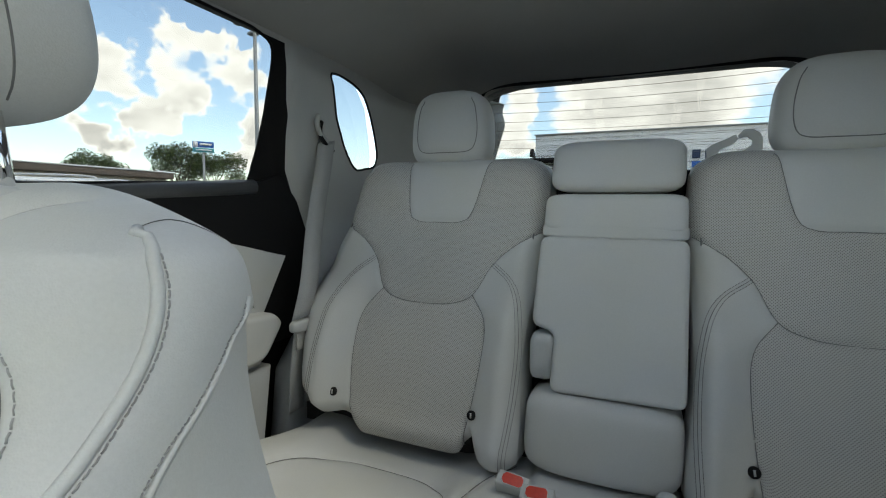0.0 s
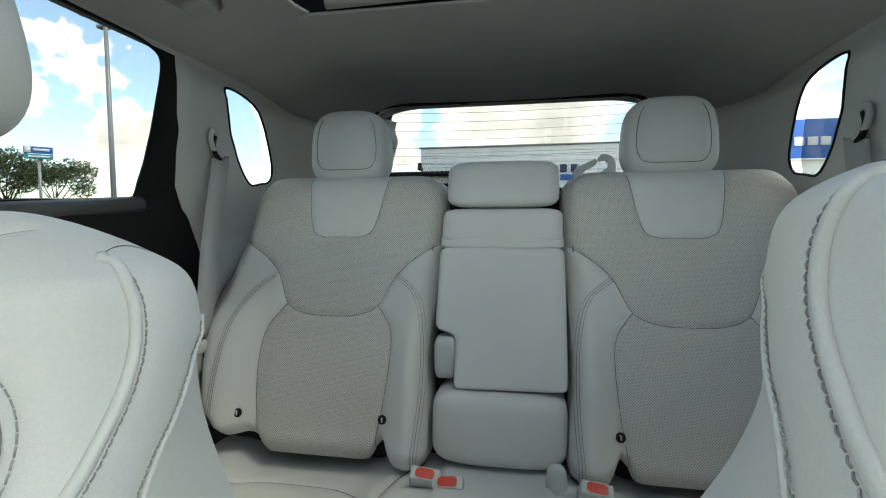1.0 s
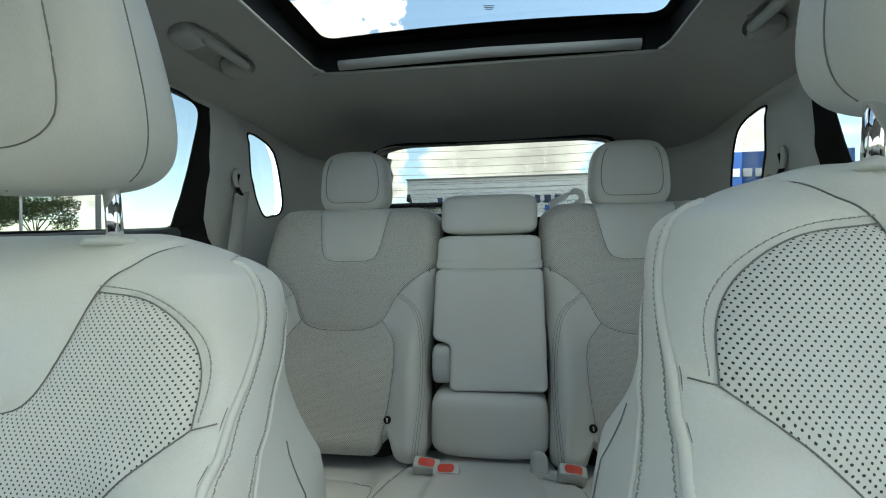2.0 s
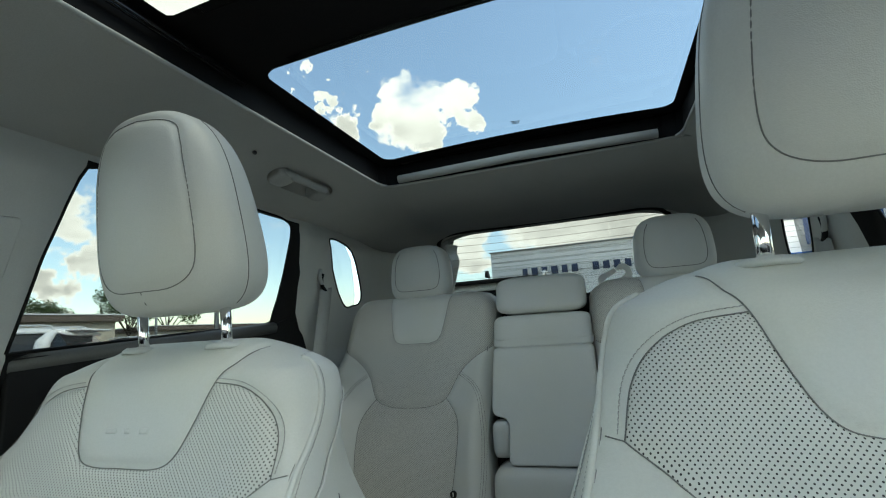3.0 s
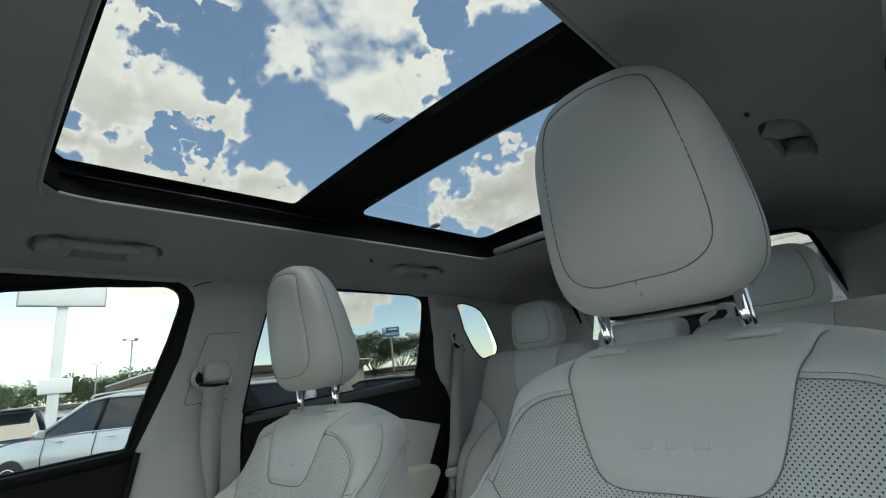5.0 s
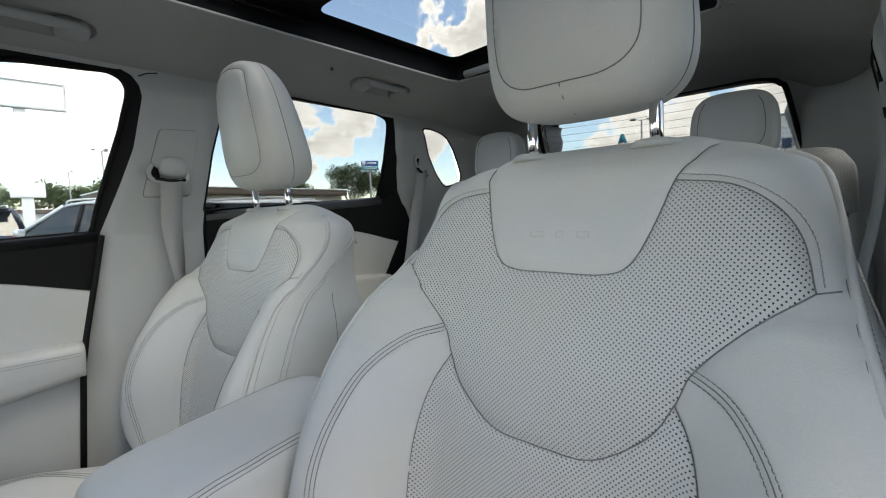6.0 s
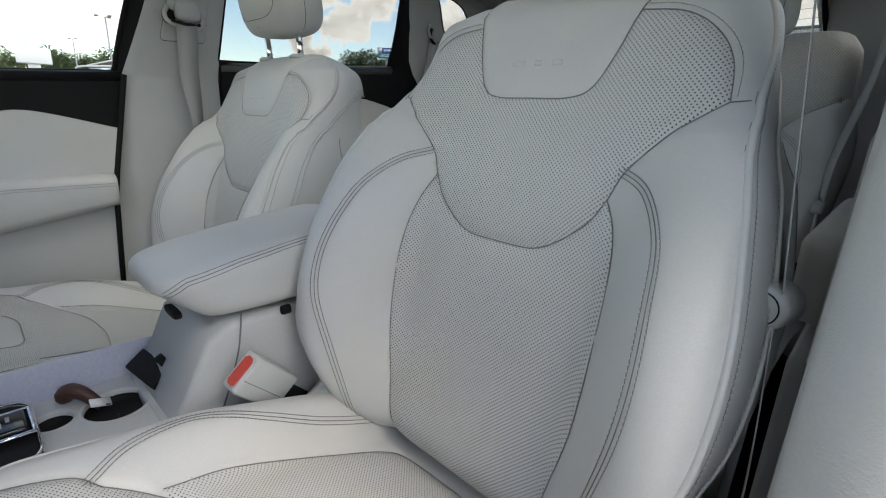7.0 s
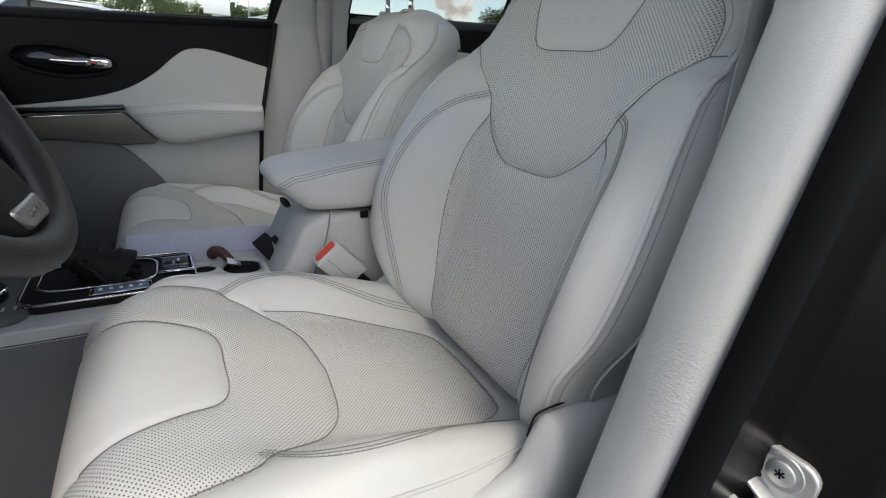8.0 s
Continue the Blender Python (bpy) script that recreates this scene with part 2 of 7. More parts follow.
BROWN = mat("brown_fascia", (0.13, 0.10, 0.08), 0.8, stain_scale=0.7)
POLE = mat("galvanised_pole", (0.30, 0.31, 0.31), 0.5, metal=0.4, stain_scale=1.0)
BARK = mat("bark", (0.10, 0.08, 0.06), 0.95, bump=0.8, bump_scale=12, vary=0.3)
LEAF = mat("tree_leaves", (0.075, 0.11, 0.035), 0.75, noise_scale=1.5, vary=0.45, stain=0.4, stain_scale=0.5)
WOOD_KNOB = mat("brown_leather_strap", (0.07, 0.03, 0.02), 0.5, bump=0.3, bump_scale=300)


def glass_mat(name, tint, gloss=0.03):
    """A thin pane: clear with a weak mirror sheen."""
    m = bpy.data.materials.new(name)
    m.use_nodes = True
    nt = m.node_tree
    nt.nodes.clear()
    N, L = nt.nodes.new, nt.links.new
    out, mix = N("ShaderNodeOutputMaterial"), N("ShaderNodeMixShader")
    tr, gl, lw = N("ShaderNodeBsdfTransparent"), N("ShaderNodeBsdfGlossy"), N("ShaderNodeLayerWeight")
    tr.inputs[0].default_value = (*tint, 1)
    gl.inputs["Roughness"].default_value = 0.02
    power, sheen = N("ShaderNodeMath"), N("ShaderNodeMapRange")
    power.operation, power.inputs[1].default_value = "POWER", 5.0
    sheen.inputs[3].default_value, sheen.inputs[4].default_value = gloss, 0.6
    L(lw.outputs["Facing"], power.inputs[0]), L(power.outputs[0], sheen.inputs[0]), L(sheen.outputs[0], mix.inputs[0])
    L(tr.outputs[0], mix.inputs[1]), L(gl.outputs[0], mix.inputs[2]), L(mix.outputs[0], out.inputs[0])
    return m


GLASS = glass_mat("window_glass", (0.93, 0.96, 0.95))
PRIVACY = glass_mat("privacy_glass", (0.59, 0.61, 0.61))
ROOF_GLASS = glass_mat("tinted_roof_glass", (0.665, 0.685, 0.685), 0.02)

# ---- mesh helpers ----


def thing(name, at, label, category, group="", kind=""):
    """An Empty at the thing's base, for its parts."""
    ob = new(name)
    ob.empty_display_size = 0.05
    ob.matrix_basis = Matrix.Translation(at)
    return tagged(ob, label, category, group, kind)


def part(name, bm, material, parent=None, label="", smooth=True, place=None):
    """Links a bmesh (in its parent's coordinates) as one mesh object."""
    me = bpy.data.meshes.new(name)
    bmesh.ops.recalc_face_normals(bm, faces=bm.faces[:])
    bm.to_mesh(me)
    bm.free()
    return link(name, me, material, parent, label, smooth, place)


def link(name, me, material, parent=None, label="", smooth=True, place=None):
    me.materials.clear()
    me.materials.append(material)
    if smooth:
        me.polygons.foreach_set("use_smooth", [True] * len(me.polygons))
    ob = new(name, me)
    if parent is not None:
        ob.parent = parent
    if place is not None:
        ob.matrix_basis = place
    if label:
        ob["label"] = label
    return ob


def box(size, at=(0, 0, 0), bevel=0.0, segments=2, turn=(0, 0, 0), bm=None):
    bm2 = bmesh.new()
    bmesh.ops.create_cube(bm2, size=1.0, matrix=Matrix.Diagonal((*size, 1)))
    if bevel:
        bmesh.ops.bevel(bm2, geom=bm2.edges[:], offset=bevel, segments=segments, profile=0.6, affect="EDGES")
    bmesh.ops.transform(bm2, matrix=pose(*at, *turn), verts=bm2.verts[:])
    return merge(bm, bm2)


def merge(bm, extra):
    """extra joined into bm (which may be None)."""
    if bm is None:
        return extra
    me = bpy.data.meshes.new("tmp")
    extra.to_mesh(me)
    extra.free()
    bm.from_mesh(me)
    bpy.data.meshes.remove(me)
    return bm


def soft(size, at=(0, 0, 0), n=4.0, res=14, shape=None, bm=None):
    """A padded block: a rounded box (n: how square) that shape(p) may bend."""
    bm2 = bmesh.new()
    hx, hy, hz = (s / 2 for s in size)
    for axis in range(3):
        for sgn in (-1, 1):
            rows = []
            for i in range(res + 1):
                row = []
                for j in range(res + 1):
                    a, b = math.tan((2 * i / res - 1) * math.pi / 4), math.tan((2 * j / res - 1) * math.pi / 4)
                    p = [0, 0, 0]
                    p[axis], p[(axis + 1) % 3], p[(axis + 2) % 3] = sgn, a, b
                    k = sum(abs(c) ** n for c in p) ** (1 / n)
                    v = Vector((p[0] / k * hx, p[1] / k * hy, p[2] / k * hz))
                    if shape:
                        v = shape(v)
                    row.append(bm2.verts.new(v + Vector(at)))
                rows.append(row)
            for i in range(res):
                for j in range(res):
                    q = (rows[i][j], rows[i + 1][j], rows[i + 1][j + 1], rows[i][j + 1])
                    bm2.faces.new(q if sgn > 0 else q[::-1])
    bmesh.ops.remove_doubles(bm2, verts=bm2.verts[:], dist=1e-5)
    return merge(bm, bm2)


def spline(points, n=8):
    """A smooth line through the points (Catmull-Rom)."""
    p = [np.array(q, float) for q in points]
    p = [2 * p[0] - p[1]] + p + [2 * p[-1] - p[-2]]
    out = []
    for i in range(1, len(p) - 2):
        a, b, c, d = p[i - 1:i + 3]
        for k in range(n):
            t = k / n
            out.append(0.5 * (2 * b + (c - a) * t + (2 * a - 5 * b + 4 * c - d) * t * t + (3 * b - a - 3 * c + d) * t ** 3))
    out.append(p[-2])
    return np.array(out)


def tube(points, radius, sides=6, bm=None, closed=False):
    """A tube along a line of points; radius may be a list."""
    bm = bm or bmesh.new()
    pts = [Vector(p) for p in points]
    rings = []
    n = len(pts)
    side = None
    for i, p in enumerate(pts):
        d = pts[(i + 1) % n if closed else min(i + 1, n - 1)] - pts[i - 1 if closed else max(i - 1, 0)]
        d = d.normalized() if d.length > 1e-9 else Vector((0, 0, 1))
        if side is None:
            side = d.orthogonal().normalized()
        side = (side - d * side.dot(d)).normalized()
        up = d.cross(side)
        r = radius[i] if isinstance(radius, (list, tuple)) else radius
        rings.append([bm.verts.new(p + r * (math.cos(2 * math.pi * k / sides) * side + math.sin(2 * math.pi * k / sides) * up)) for k in range(sides)])
    for i in range(n if closed else n - 1):
        a, b = rings[i], rings[(i + 1) % n]
        for k in range(sides):
            bm.faces.new((a[k], a[(k + 1) % sides], b[(k + 1) % sides], b[k]))
    if not closed:
        bm.faces.new(rings[0][::-1]), bm.faces.new(rings[-1])
    return bm


def lathe(profile, sides=24, at=(0, 0, 0), turn=(0, 0, 0), bm=None, caps=True):
    """(radius, height) turned about z, closed at both ends unless caps is off."""
    bm2 = bmesh.new()
    rings = [[bm2.verts.new((r * math.cos(2 * math.pi * k / sides), r * math.sin(2 * math.pi * k / sides), z)) for k in range(sides)] for r, z in profile]
    for a, b in zip(rings, rings[1:]):
        for k in range(sides):
            bm2.faces.new((a[k], a[(k + 1) % sides], b[(k + 1) % sides], b[k]))
    if caps:
        bm2.faces.new(rings[0][::-1]), bm2.faces.new(rings[-1])
    bmesh.ops.transform(bm2, matrix=pose(*at, *turn), verts=bm2.verts[:])
    return merge(bm, bm2)


def prism(outline, to3d, depth, bevel=0.0, bm=None, cuts=0):
    """A plate: the outline (a, b) placed by to3d(a, b, d) at d = 0 and d = depth, with a bevelled near edge."""
    bm2 = bmesh.new()
    pts = [tuple(p) for p in outline]
    near = [bm2.verts.new(Vector((a, b, 0))) for a, b in pts]
    face = bm2.faces.new(near)
    if cuts:
        bmesh.ops.triangulate(bm2, faces=[face])
        lo = [min(p[k] for p in pts) for k in (0, 1)]
        hi = [max(p[k] for p in pts) for k in (0, 1)]
        for k in (0, 1):
            for i in range(1, cuts):
                co, no = [0, 0, 0], [0, 0, 0]
                co[k], no[k] = lo[k] + (hi[k] - lo[k]) * i / cuts, 1
                bmesh.ops.bisect_plane(bm2, geom=bm2.verts[:] + bm2.edges[:] + bm2.faces[:], plane_co=co, plane_no=no)
    got = bmesh.ops.extrude_face_region(bm2, geom=bm2.faces[:])
    for v in got["geom"]:
        if isinstance(v, bmesh.types.BMVert):
            v.co.z = depth
    if bevel:
        bm2.normal_update()
        rim = [e for e in bm2.edges if all(abs(v.co.z) < 1e-6 for v in e.verts) and any(abs(f.normal.z) < 0.5 for f in e.link_faces)]
        bmesh.ops.bevel(bm2, geom=rim, offset=bevel, segments=3, profile=0.5, affect="EDGES")
    for v in bm2.verts:
        v.co = Vector(to3d(v.co.x, v.co.y, v.co.z))
    return merge(bm, bm2)


def inside(poly, X, Y):
    """Which of the points lie inside the polygon."""
    poly = np.array(poly)
    x1, y1 = poly[:, 0], poly[:, 1]
    x2, y2 = np.roll(x1, -1), np.roll(y1, -1)
    got = np.zeros(X.shape, bool)
    for a, b, c, d in zip(x1, y1, x2, y2):
        cross = (b > Y) != (d > Y)
        with np.errstate(divide="ignore", invalid="ignore"):
            got ^= cross & (X < (c - a) * (Y - b) / (d - b if d != b else 1e-12) + a)
    return got


def mirror(line):
    return [np.array([[-x, y] for x, y in line]), np.array(line)]


def near_lines(lines, X, Y):
    """Distance to the nearest of the lines, and that nearest point."""
    best = np.full(X.shape, 9.0)
    bx, by = X.copy(), Y.copy()
    for line in lines:
        for (a, b), (c, d) in zip(line[:-1], line[1:]):
            ux, uy = c - a, d - b
            l2 = ux * ux + uy * uy
            if l2 < 1e-12:
                continue
            t = np.clip(((X - a) * ux + (Y - b) * uy) / l2, 0, 1)
            px, py = a + t * ux, b + t * uy
            dist = np.hypot(X - px, Y - py)
            m = dist < best
            best = np.where(m, dist, best)
            bx, by = np.where(m, px, bx), np.where(m, py, by)
    return best, bx, by


PAIRED = {"outer_bolster", "inner_bolster", "shoulder", "cushion_bolster", "seat_dish"}


def upholster(parent, P, left, right, vs, nx, seams, split, panels, puff=0.006, reach=0.03, groove=0.0022, flat=()):
    """Padded cloth: P(x, v) gives places; seams are lines in (x, v) that the padding dips to, flat ones lie on top of it; split() numbers the panels, which become parts (name, material, label)."""
    V = np.repeat(np.array(vs)[:, None], nx + 1, 1)
    U = np.repeat(np.linspace(0, 1, nx + 1)[None], len(vs), 0)
    lo, hi = left(V), right(V)
    X = lo + (hi - lo) * U
    d, bx, by = near_lines(list(seams) + list(flat), X, V)
    cell = 0.53 * max(float(np.mean((hi - lo) / nx)), float(np.mean(np.diff(vs))))
    snap = d < cell
    snap[:, (0, -1)] = False
    snap[(0, -1), :] = False
    # a cell that snapping would fold lets go of the vertex that moved furthest
    X0, V0 = X, V
    size = np.abs((hi - lo) / nx).mean() * np.diff(vs).mean()
    gone = np.hypot((bx - X0), (by - V0))
    for _ in range(12):
        X, V = np.where(snap, bx, X0), np.where(snap, by, V0)
        cx = np.stack([X[:-1, :-1], X[:-1, 1:], X[1:, 1:], X[1:, :-1]], -1)
        cv = np.stack([V[:-1, :-1], V[:-1, 1:], V[1:, 1:], V[1:, :-1]], -1)
        ax, av = np.roll(cx, -1, -1) - cx, np.roll(cv, -1, -1) - cv
        turn = ax * np.roll(av, -1, -1) - av * np.roll(ax, -1, -1)
        bad = np.argwhere((turn.min(-1) < -0.02 * size) | (np.hypot(ax, av).min(-1) < 0.12 * size ** 0.5))
        if not len(bad):
            break
        for i, j in bad:
            own = [(snap[p] * gone[p], p) for p in ((i, j), (i, j + 1), (i + 1, j + 1), (i + 1, j))]
            far, p = max(own)
            if far > 0:
                snap[p] = False
    X, V = np.where(snap, bx, X0), np.where(snap, by, V0)
    if len(flat):
        d = near_lines(seams, X, V)[0]
    else:
        d = np.where(snap, 0.0, d)
    edge = np.minimum(X - lo, hi - X) + 0.0015
    h = puff * (1 - np.exp(-np.minimum(d, np.maximum(edge, 0)) / reach)) - groove * np.exp(-(d / 0.003) ** 2)
    e = 1e-3
    pos, du, dv = P(X, V), P(X + e, V) - P(X - e, V), P(X, V + e) - P(X, V - e)
    nrm = np.cross(du, dv)
    nrm /= np.linalg.norm(nrm, axis=-1, keepdims=True) + 1e-12
    pos = pos + nrm * h[..., None]
    idx = np.arange(X.size).reshape(X.shape)
    quads = np.stack([idx[:-1, :-1], idx[:-1, 1:], idx[1:, 1:], idx[1:, :-1]], -1).reshape(-1, 4)
    # a cell that a seam crosses corner to corner is cut along it
    on = snap.ravel()[quads]
    a, b = on[:, 0] & on[:, 2], on[:, 1] & on[:, 3]
    one, two = a & ~b, b & ~a
    tris = np.concatenate([quads[one][:, [0, 1, 2]], quads[one][:, [0, 2, 3]], quads[two][:, [0, 1, 3]], quads[two][:, [1, 2, 3]]])
    quads = quads[~(one | two)]
    flatp, fX, fV = pos.reshape(-1, 3), X.ravel(), V.ravel()
    # one smooth set of normals for all the panels
    whole = np.zeros_like(flatp)
    for f in (quads, tris):
        c = flatp[f]
        face_n = np.cross(c[:, 2] - c[:, 0], c[:, -1] - c[:, 1]) if f.shape[1] == 4 else np.cross(c[:, 1] - c[:, 0], c[:, 2] - c[:, 0])
        for k in range(f.shape[1]):
            np.add.at(whole, f[:, k], face_n)
    whole /= np.linalg.norm(whole, axis=1, keepdims=True) + 1e-20
    sets = [(f, split(fX[f].mean(1), fV[f].mean(1)), np.sign(fX[f].mean(1))) for f in (quads, tris)]
    for k, (name, material, label) in enumerate(panels):
        for half in ((-1, 1) if name in PAIRED else (0,)):
            faces = [f[(kinds == k) & ((half == 0) | (side == half))] for f, kinds, side in sets]
            if not sum(len(f) for f in faces):
                continue
            used = np.unique(np.concatenate([f.ravel() for f in faces]))
            me = bpy.data.meshes.new(name)
            me.from_pydata(flatp[used].tolist(), [], [row for f in faces for row in np.searchsorted(used, f).tolist()])
            uv = me.uv_layers.new(name="UVMap")
            vi = np.empty(len(me.loops), int)
            me.loops.foreach_get("vertex_index", vi)
            g = used[vi]
            uv.data.foreach_set("uv", np.stack([fX[g], fV[g]], -1).ravel())
            link(name, me, material, parent, label)
            me.normals_split_custom_set_from_vertices(whole[used].tolist())
    return P


def sew(parent, P, line, lift=0.0, radius=0.0006, name="seam", material=None):
    """A thread laid along a seam line on a surface."""
    l = np.array(line)
    e = 1e-3
    p = P(l[:, 0], l[:, 1])
    n = np.cross(P(l[:, 0] + e, l[:, 1]) - P(l[:, 0] - e, l[:, 1]), P(l[:, 0], l[:, 1] + e) - P(l[:, 0], l[:, 1] - e))
    n /= np.linalg.norm(n, axis=-1, keepdims=True) + 1e-12
    return part(name, tube((p + n * lift).tolist(), radius, 5), material or THREAD, parent)


def stitch_along(parent, p, n, pitch=0.0052, length=0.0042, radius=0.0005, name="stitching", material=None):
    """A row of single stitches along points p with normals n, as one part."""
    s = np.concatenate([[0], np.cumsum(np.linalg.norm(np.diff(p, axis=0), axis=1))])
    bm = bmesh.new()
    at = pitch / 2
    while at + length < s[-1]:
        pts = []
        for k in (0, 0.5, 1):
            q = [np.interp(at + length * k, s, p[:, c]) for c in range(3)]
            nn = [np.interp(at + length * k, s, n[:, c]) for c in range(3)]
            pts.append(np.array(q) + np.array(nn) * (0.0005 if k == 0.5 else -0.0004))
        tube(pts, radius, 4, bm)
        at += pitch
    return tagged(part(name, bm, material or STITCH, parent), kind="stuff")


def stitch(parent, P, line, lift=0.002, **kw):
    """A row of single stitches along a line on a surface."""
    l = np.array(line)
    e = 1e-3
    n = np.cross(P(l[:, 0] + e, l[:, 1]) - P(l[:, 0] - e, l[:, 1]), P(l[:, 0], l[:, 1] + e) - P(l[:, 0], l[:, 1] - e))
    n /= np.linalg.norm(n, axis=-1, keepdims=True) + 1e-12
    return stitch_along(parent, P(l[:, 0], l[:, 1]) + n * lift, n, **kw)


def fillet(outline, r, n=4):
    """A closed outline with its corners rounded."""
    out = []
    pts = [np.array(p, float) for p in outline]
    for a, b, c in zip(pts[-1:] + pts[:-1], pts, pts[1:] + pts[:1]):
        k = min(r, 0.45 * np.linalg.norm(a - b), 0.45 * np.linalg.norm(c - b))
        p, q = b + (a - b) / np.linalg.norm(a - b) * k, b + (c - b) / np.linalg.norm(c - b) * k
        out += [tuple((1 - t) ** 2 * p + 2 * t * (1 - t) * b + t * t * q) for t in np.linspace(0, 1, n + 1)]
    return out


def pad(outline, to3d, depth, r):
    """A padded plate: the outline (a, b) placed by to3d(a, b, d), with a rounded near edge of radius r."""
    p = np.array(outline)
    t = np.roll(p, -1, 0) - np.roll(p, 1, 0)
    t /= np.linalg.norm(t, axis=1, keepdims=True) + 1e-12
    area = np.sum(p[:, 0] * np.roll(p[:, 1], -1) - p[:, 1] * np.roll(p[:, 0], -1))
    n = np.stack([t[:, 1], -t[:, 0]], -1) * (1 if area > 0 else -1)
    bm = bmesh.new()
    rows = []
    for a in np.linspace(0, math.pi / 2, 7):
        q = p - n * r * (1 - math.cos(a))
        rows.append([bm.verts.new(to3d(x, y, r * (1 - math.sin(a)))) for x, y in q])
    rows.insert(0, [bm.verts.new(to3d(x, y, depth)) for x, y in p])
    for a, b in zip(rows, rows[1:]):
        for k in range(len(a)):
            bm.faces.new((a[k], a[(k + 1) % len(a)], b[(k + 1) % len(a)], b[k]))
    bm.faces.new(rows[-1])
    return bm


def dense(ring, gap=0.03):
    """A closed outline with points no further apart than gap."""
    r = ring_of(ring)
    out = []
    for a, b in zip(r, r[1:]):
        n = max(1, int(np.linalg.norm(b - a) / gap))
        out += [tuple(a + (b - a) * k / n) for k in range(n)]
    return out


def offset(line, d):
    """A line beside a line in its plane."""
    l = np.array(line, float)
    t = np.gradient(l, axis=0)
    t /= np.linalg.norm(t, axis=1, keepdims=True) + 1e-12
    return l + d * np.stack([t[:, 1], -t[:, 0]], -1)


def curve1(xs, ys):
    xs, ys = np.array(xs), np.array(ys)
    return lambda v: np.interp(v, xs, ys)


def smooth1(xs, ys):
    """A smooth curve through a table."""
    dense = spline(list(zip(xs, ys)), 10)
    return lambda v: np.interp(v, dense[:, 0], dense[:, 1])


def sstep(a, b, x):
    t = np.clip((x - a) / (b - a), 0, 1)
    return t * t * (3 - 2 * t)

# ---- the car's shell ----
XC = -0.005


def wall_x(z):
    """Half the cabin's width at a height: the windows lean inwards."""
    return 0.709 - 0.289 * (np.maximum(z, 1.17) - 1.26)


FRONT_WIN = [(-0.95, 1.115), (-0.062, 1.177), (-0.036, 1.285), (-0.003, 1.41), (0.012, 1.485), (0.010, 1.506), (0.0, 1.522), (-0.025, 1.532), (-0.16, 1.525), (-0.3, 1.508), (-0.95, 1.32)]
REAR_WIN = [(0.182, 1.224), (0.785, 1.26), (0.795, 1.33), (0.797, 1.395), (0.793, 1.49), (0.787, 1.518), (0.77, 1.533), (0.73, 1.541), (0.38, 1.546), (0.24, 1.527), (0.222, 1.475), (0.199, 1.37)]
QUARTER_WIN = [(0.95, 1.503), (0.957, 1.515), (0.99, 1.519), (1.04, 1.511), (1.085, 1.491), (1.127, 1.457), (1.168, 1.412), (1.203, 1.367), (1.212, 1.340), (1.202, 1.322), (1.13, 1.309), (1.095, 1.325), (1.05, 1.362), (0.998, 1.42)]
PILLAR_B = [(0.0, 1.6), (0.0, 1.541), (0.020, 1.532), (0.033, 1.513), (0.038, 1.485), (0.020, 1.37), (-0.005, 1.29), (-0.046, 1.171), (-0.20, 0.3), (0.182, 0.3), (0.182, 1.2), (0.199, 1.37), (0.222, 1.475), (0.238, 1.527), (0.238, 1.6)]
BEHIND_C = [(0.812, 1.6), (0.815, 1.541), (0.832, 1.43), (0.850, 1.365), (0.878, 1.29), (0.91, 1.24), (0.94, 1.20), (0.984, 1.118), (0.992, 1.05), (1.0, 0.3), (2.2, 0.3), (2.2, 1.7)]


def ring_of(poly):
    return np.array(list(poly) + [poly[0]])


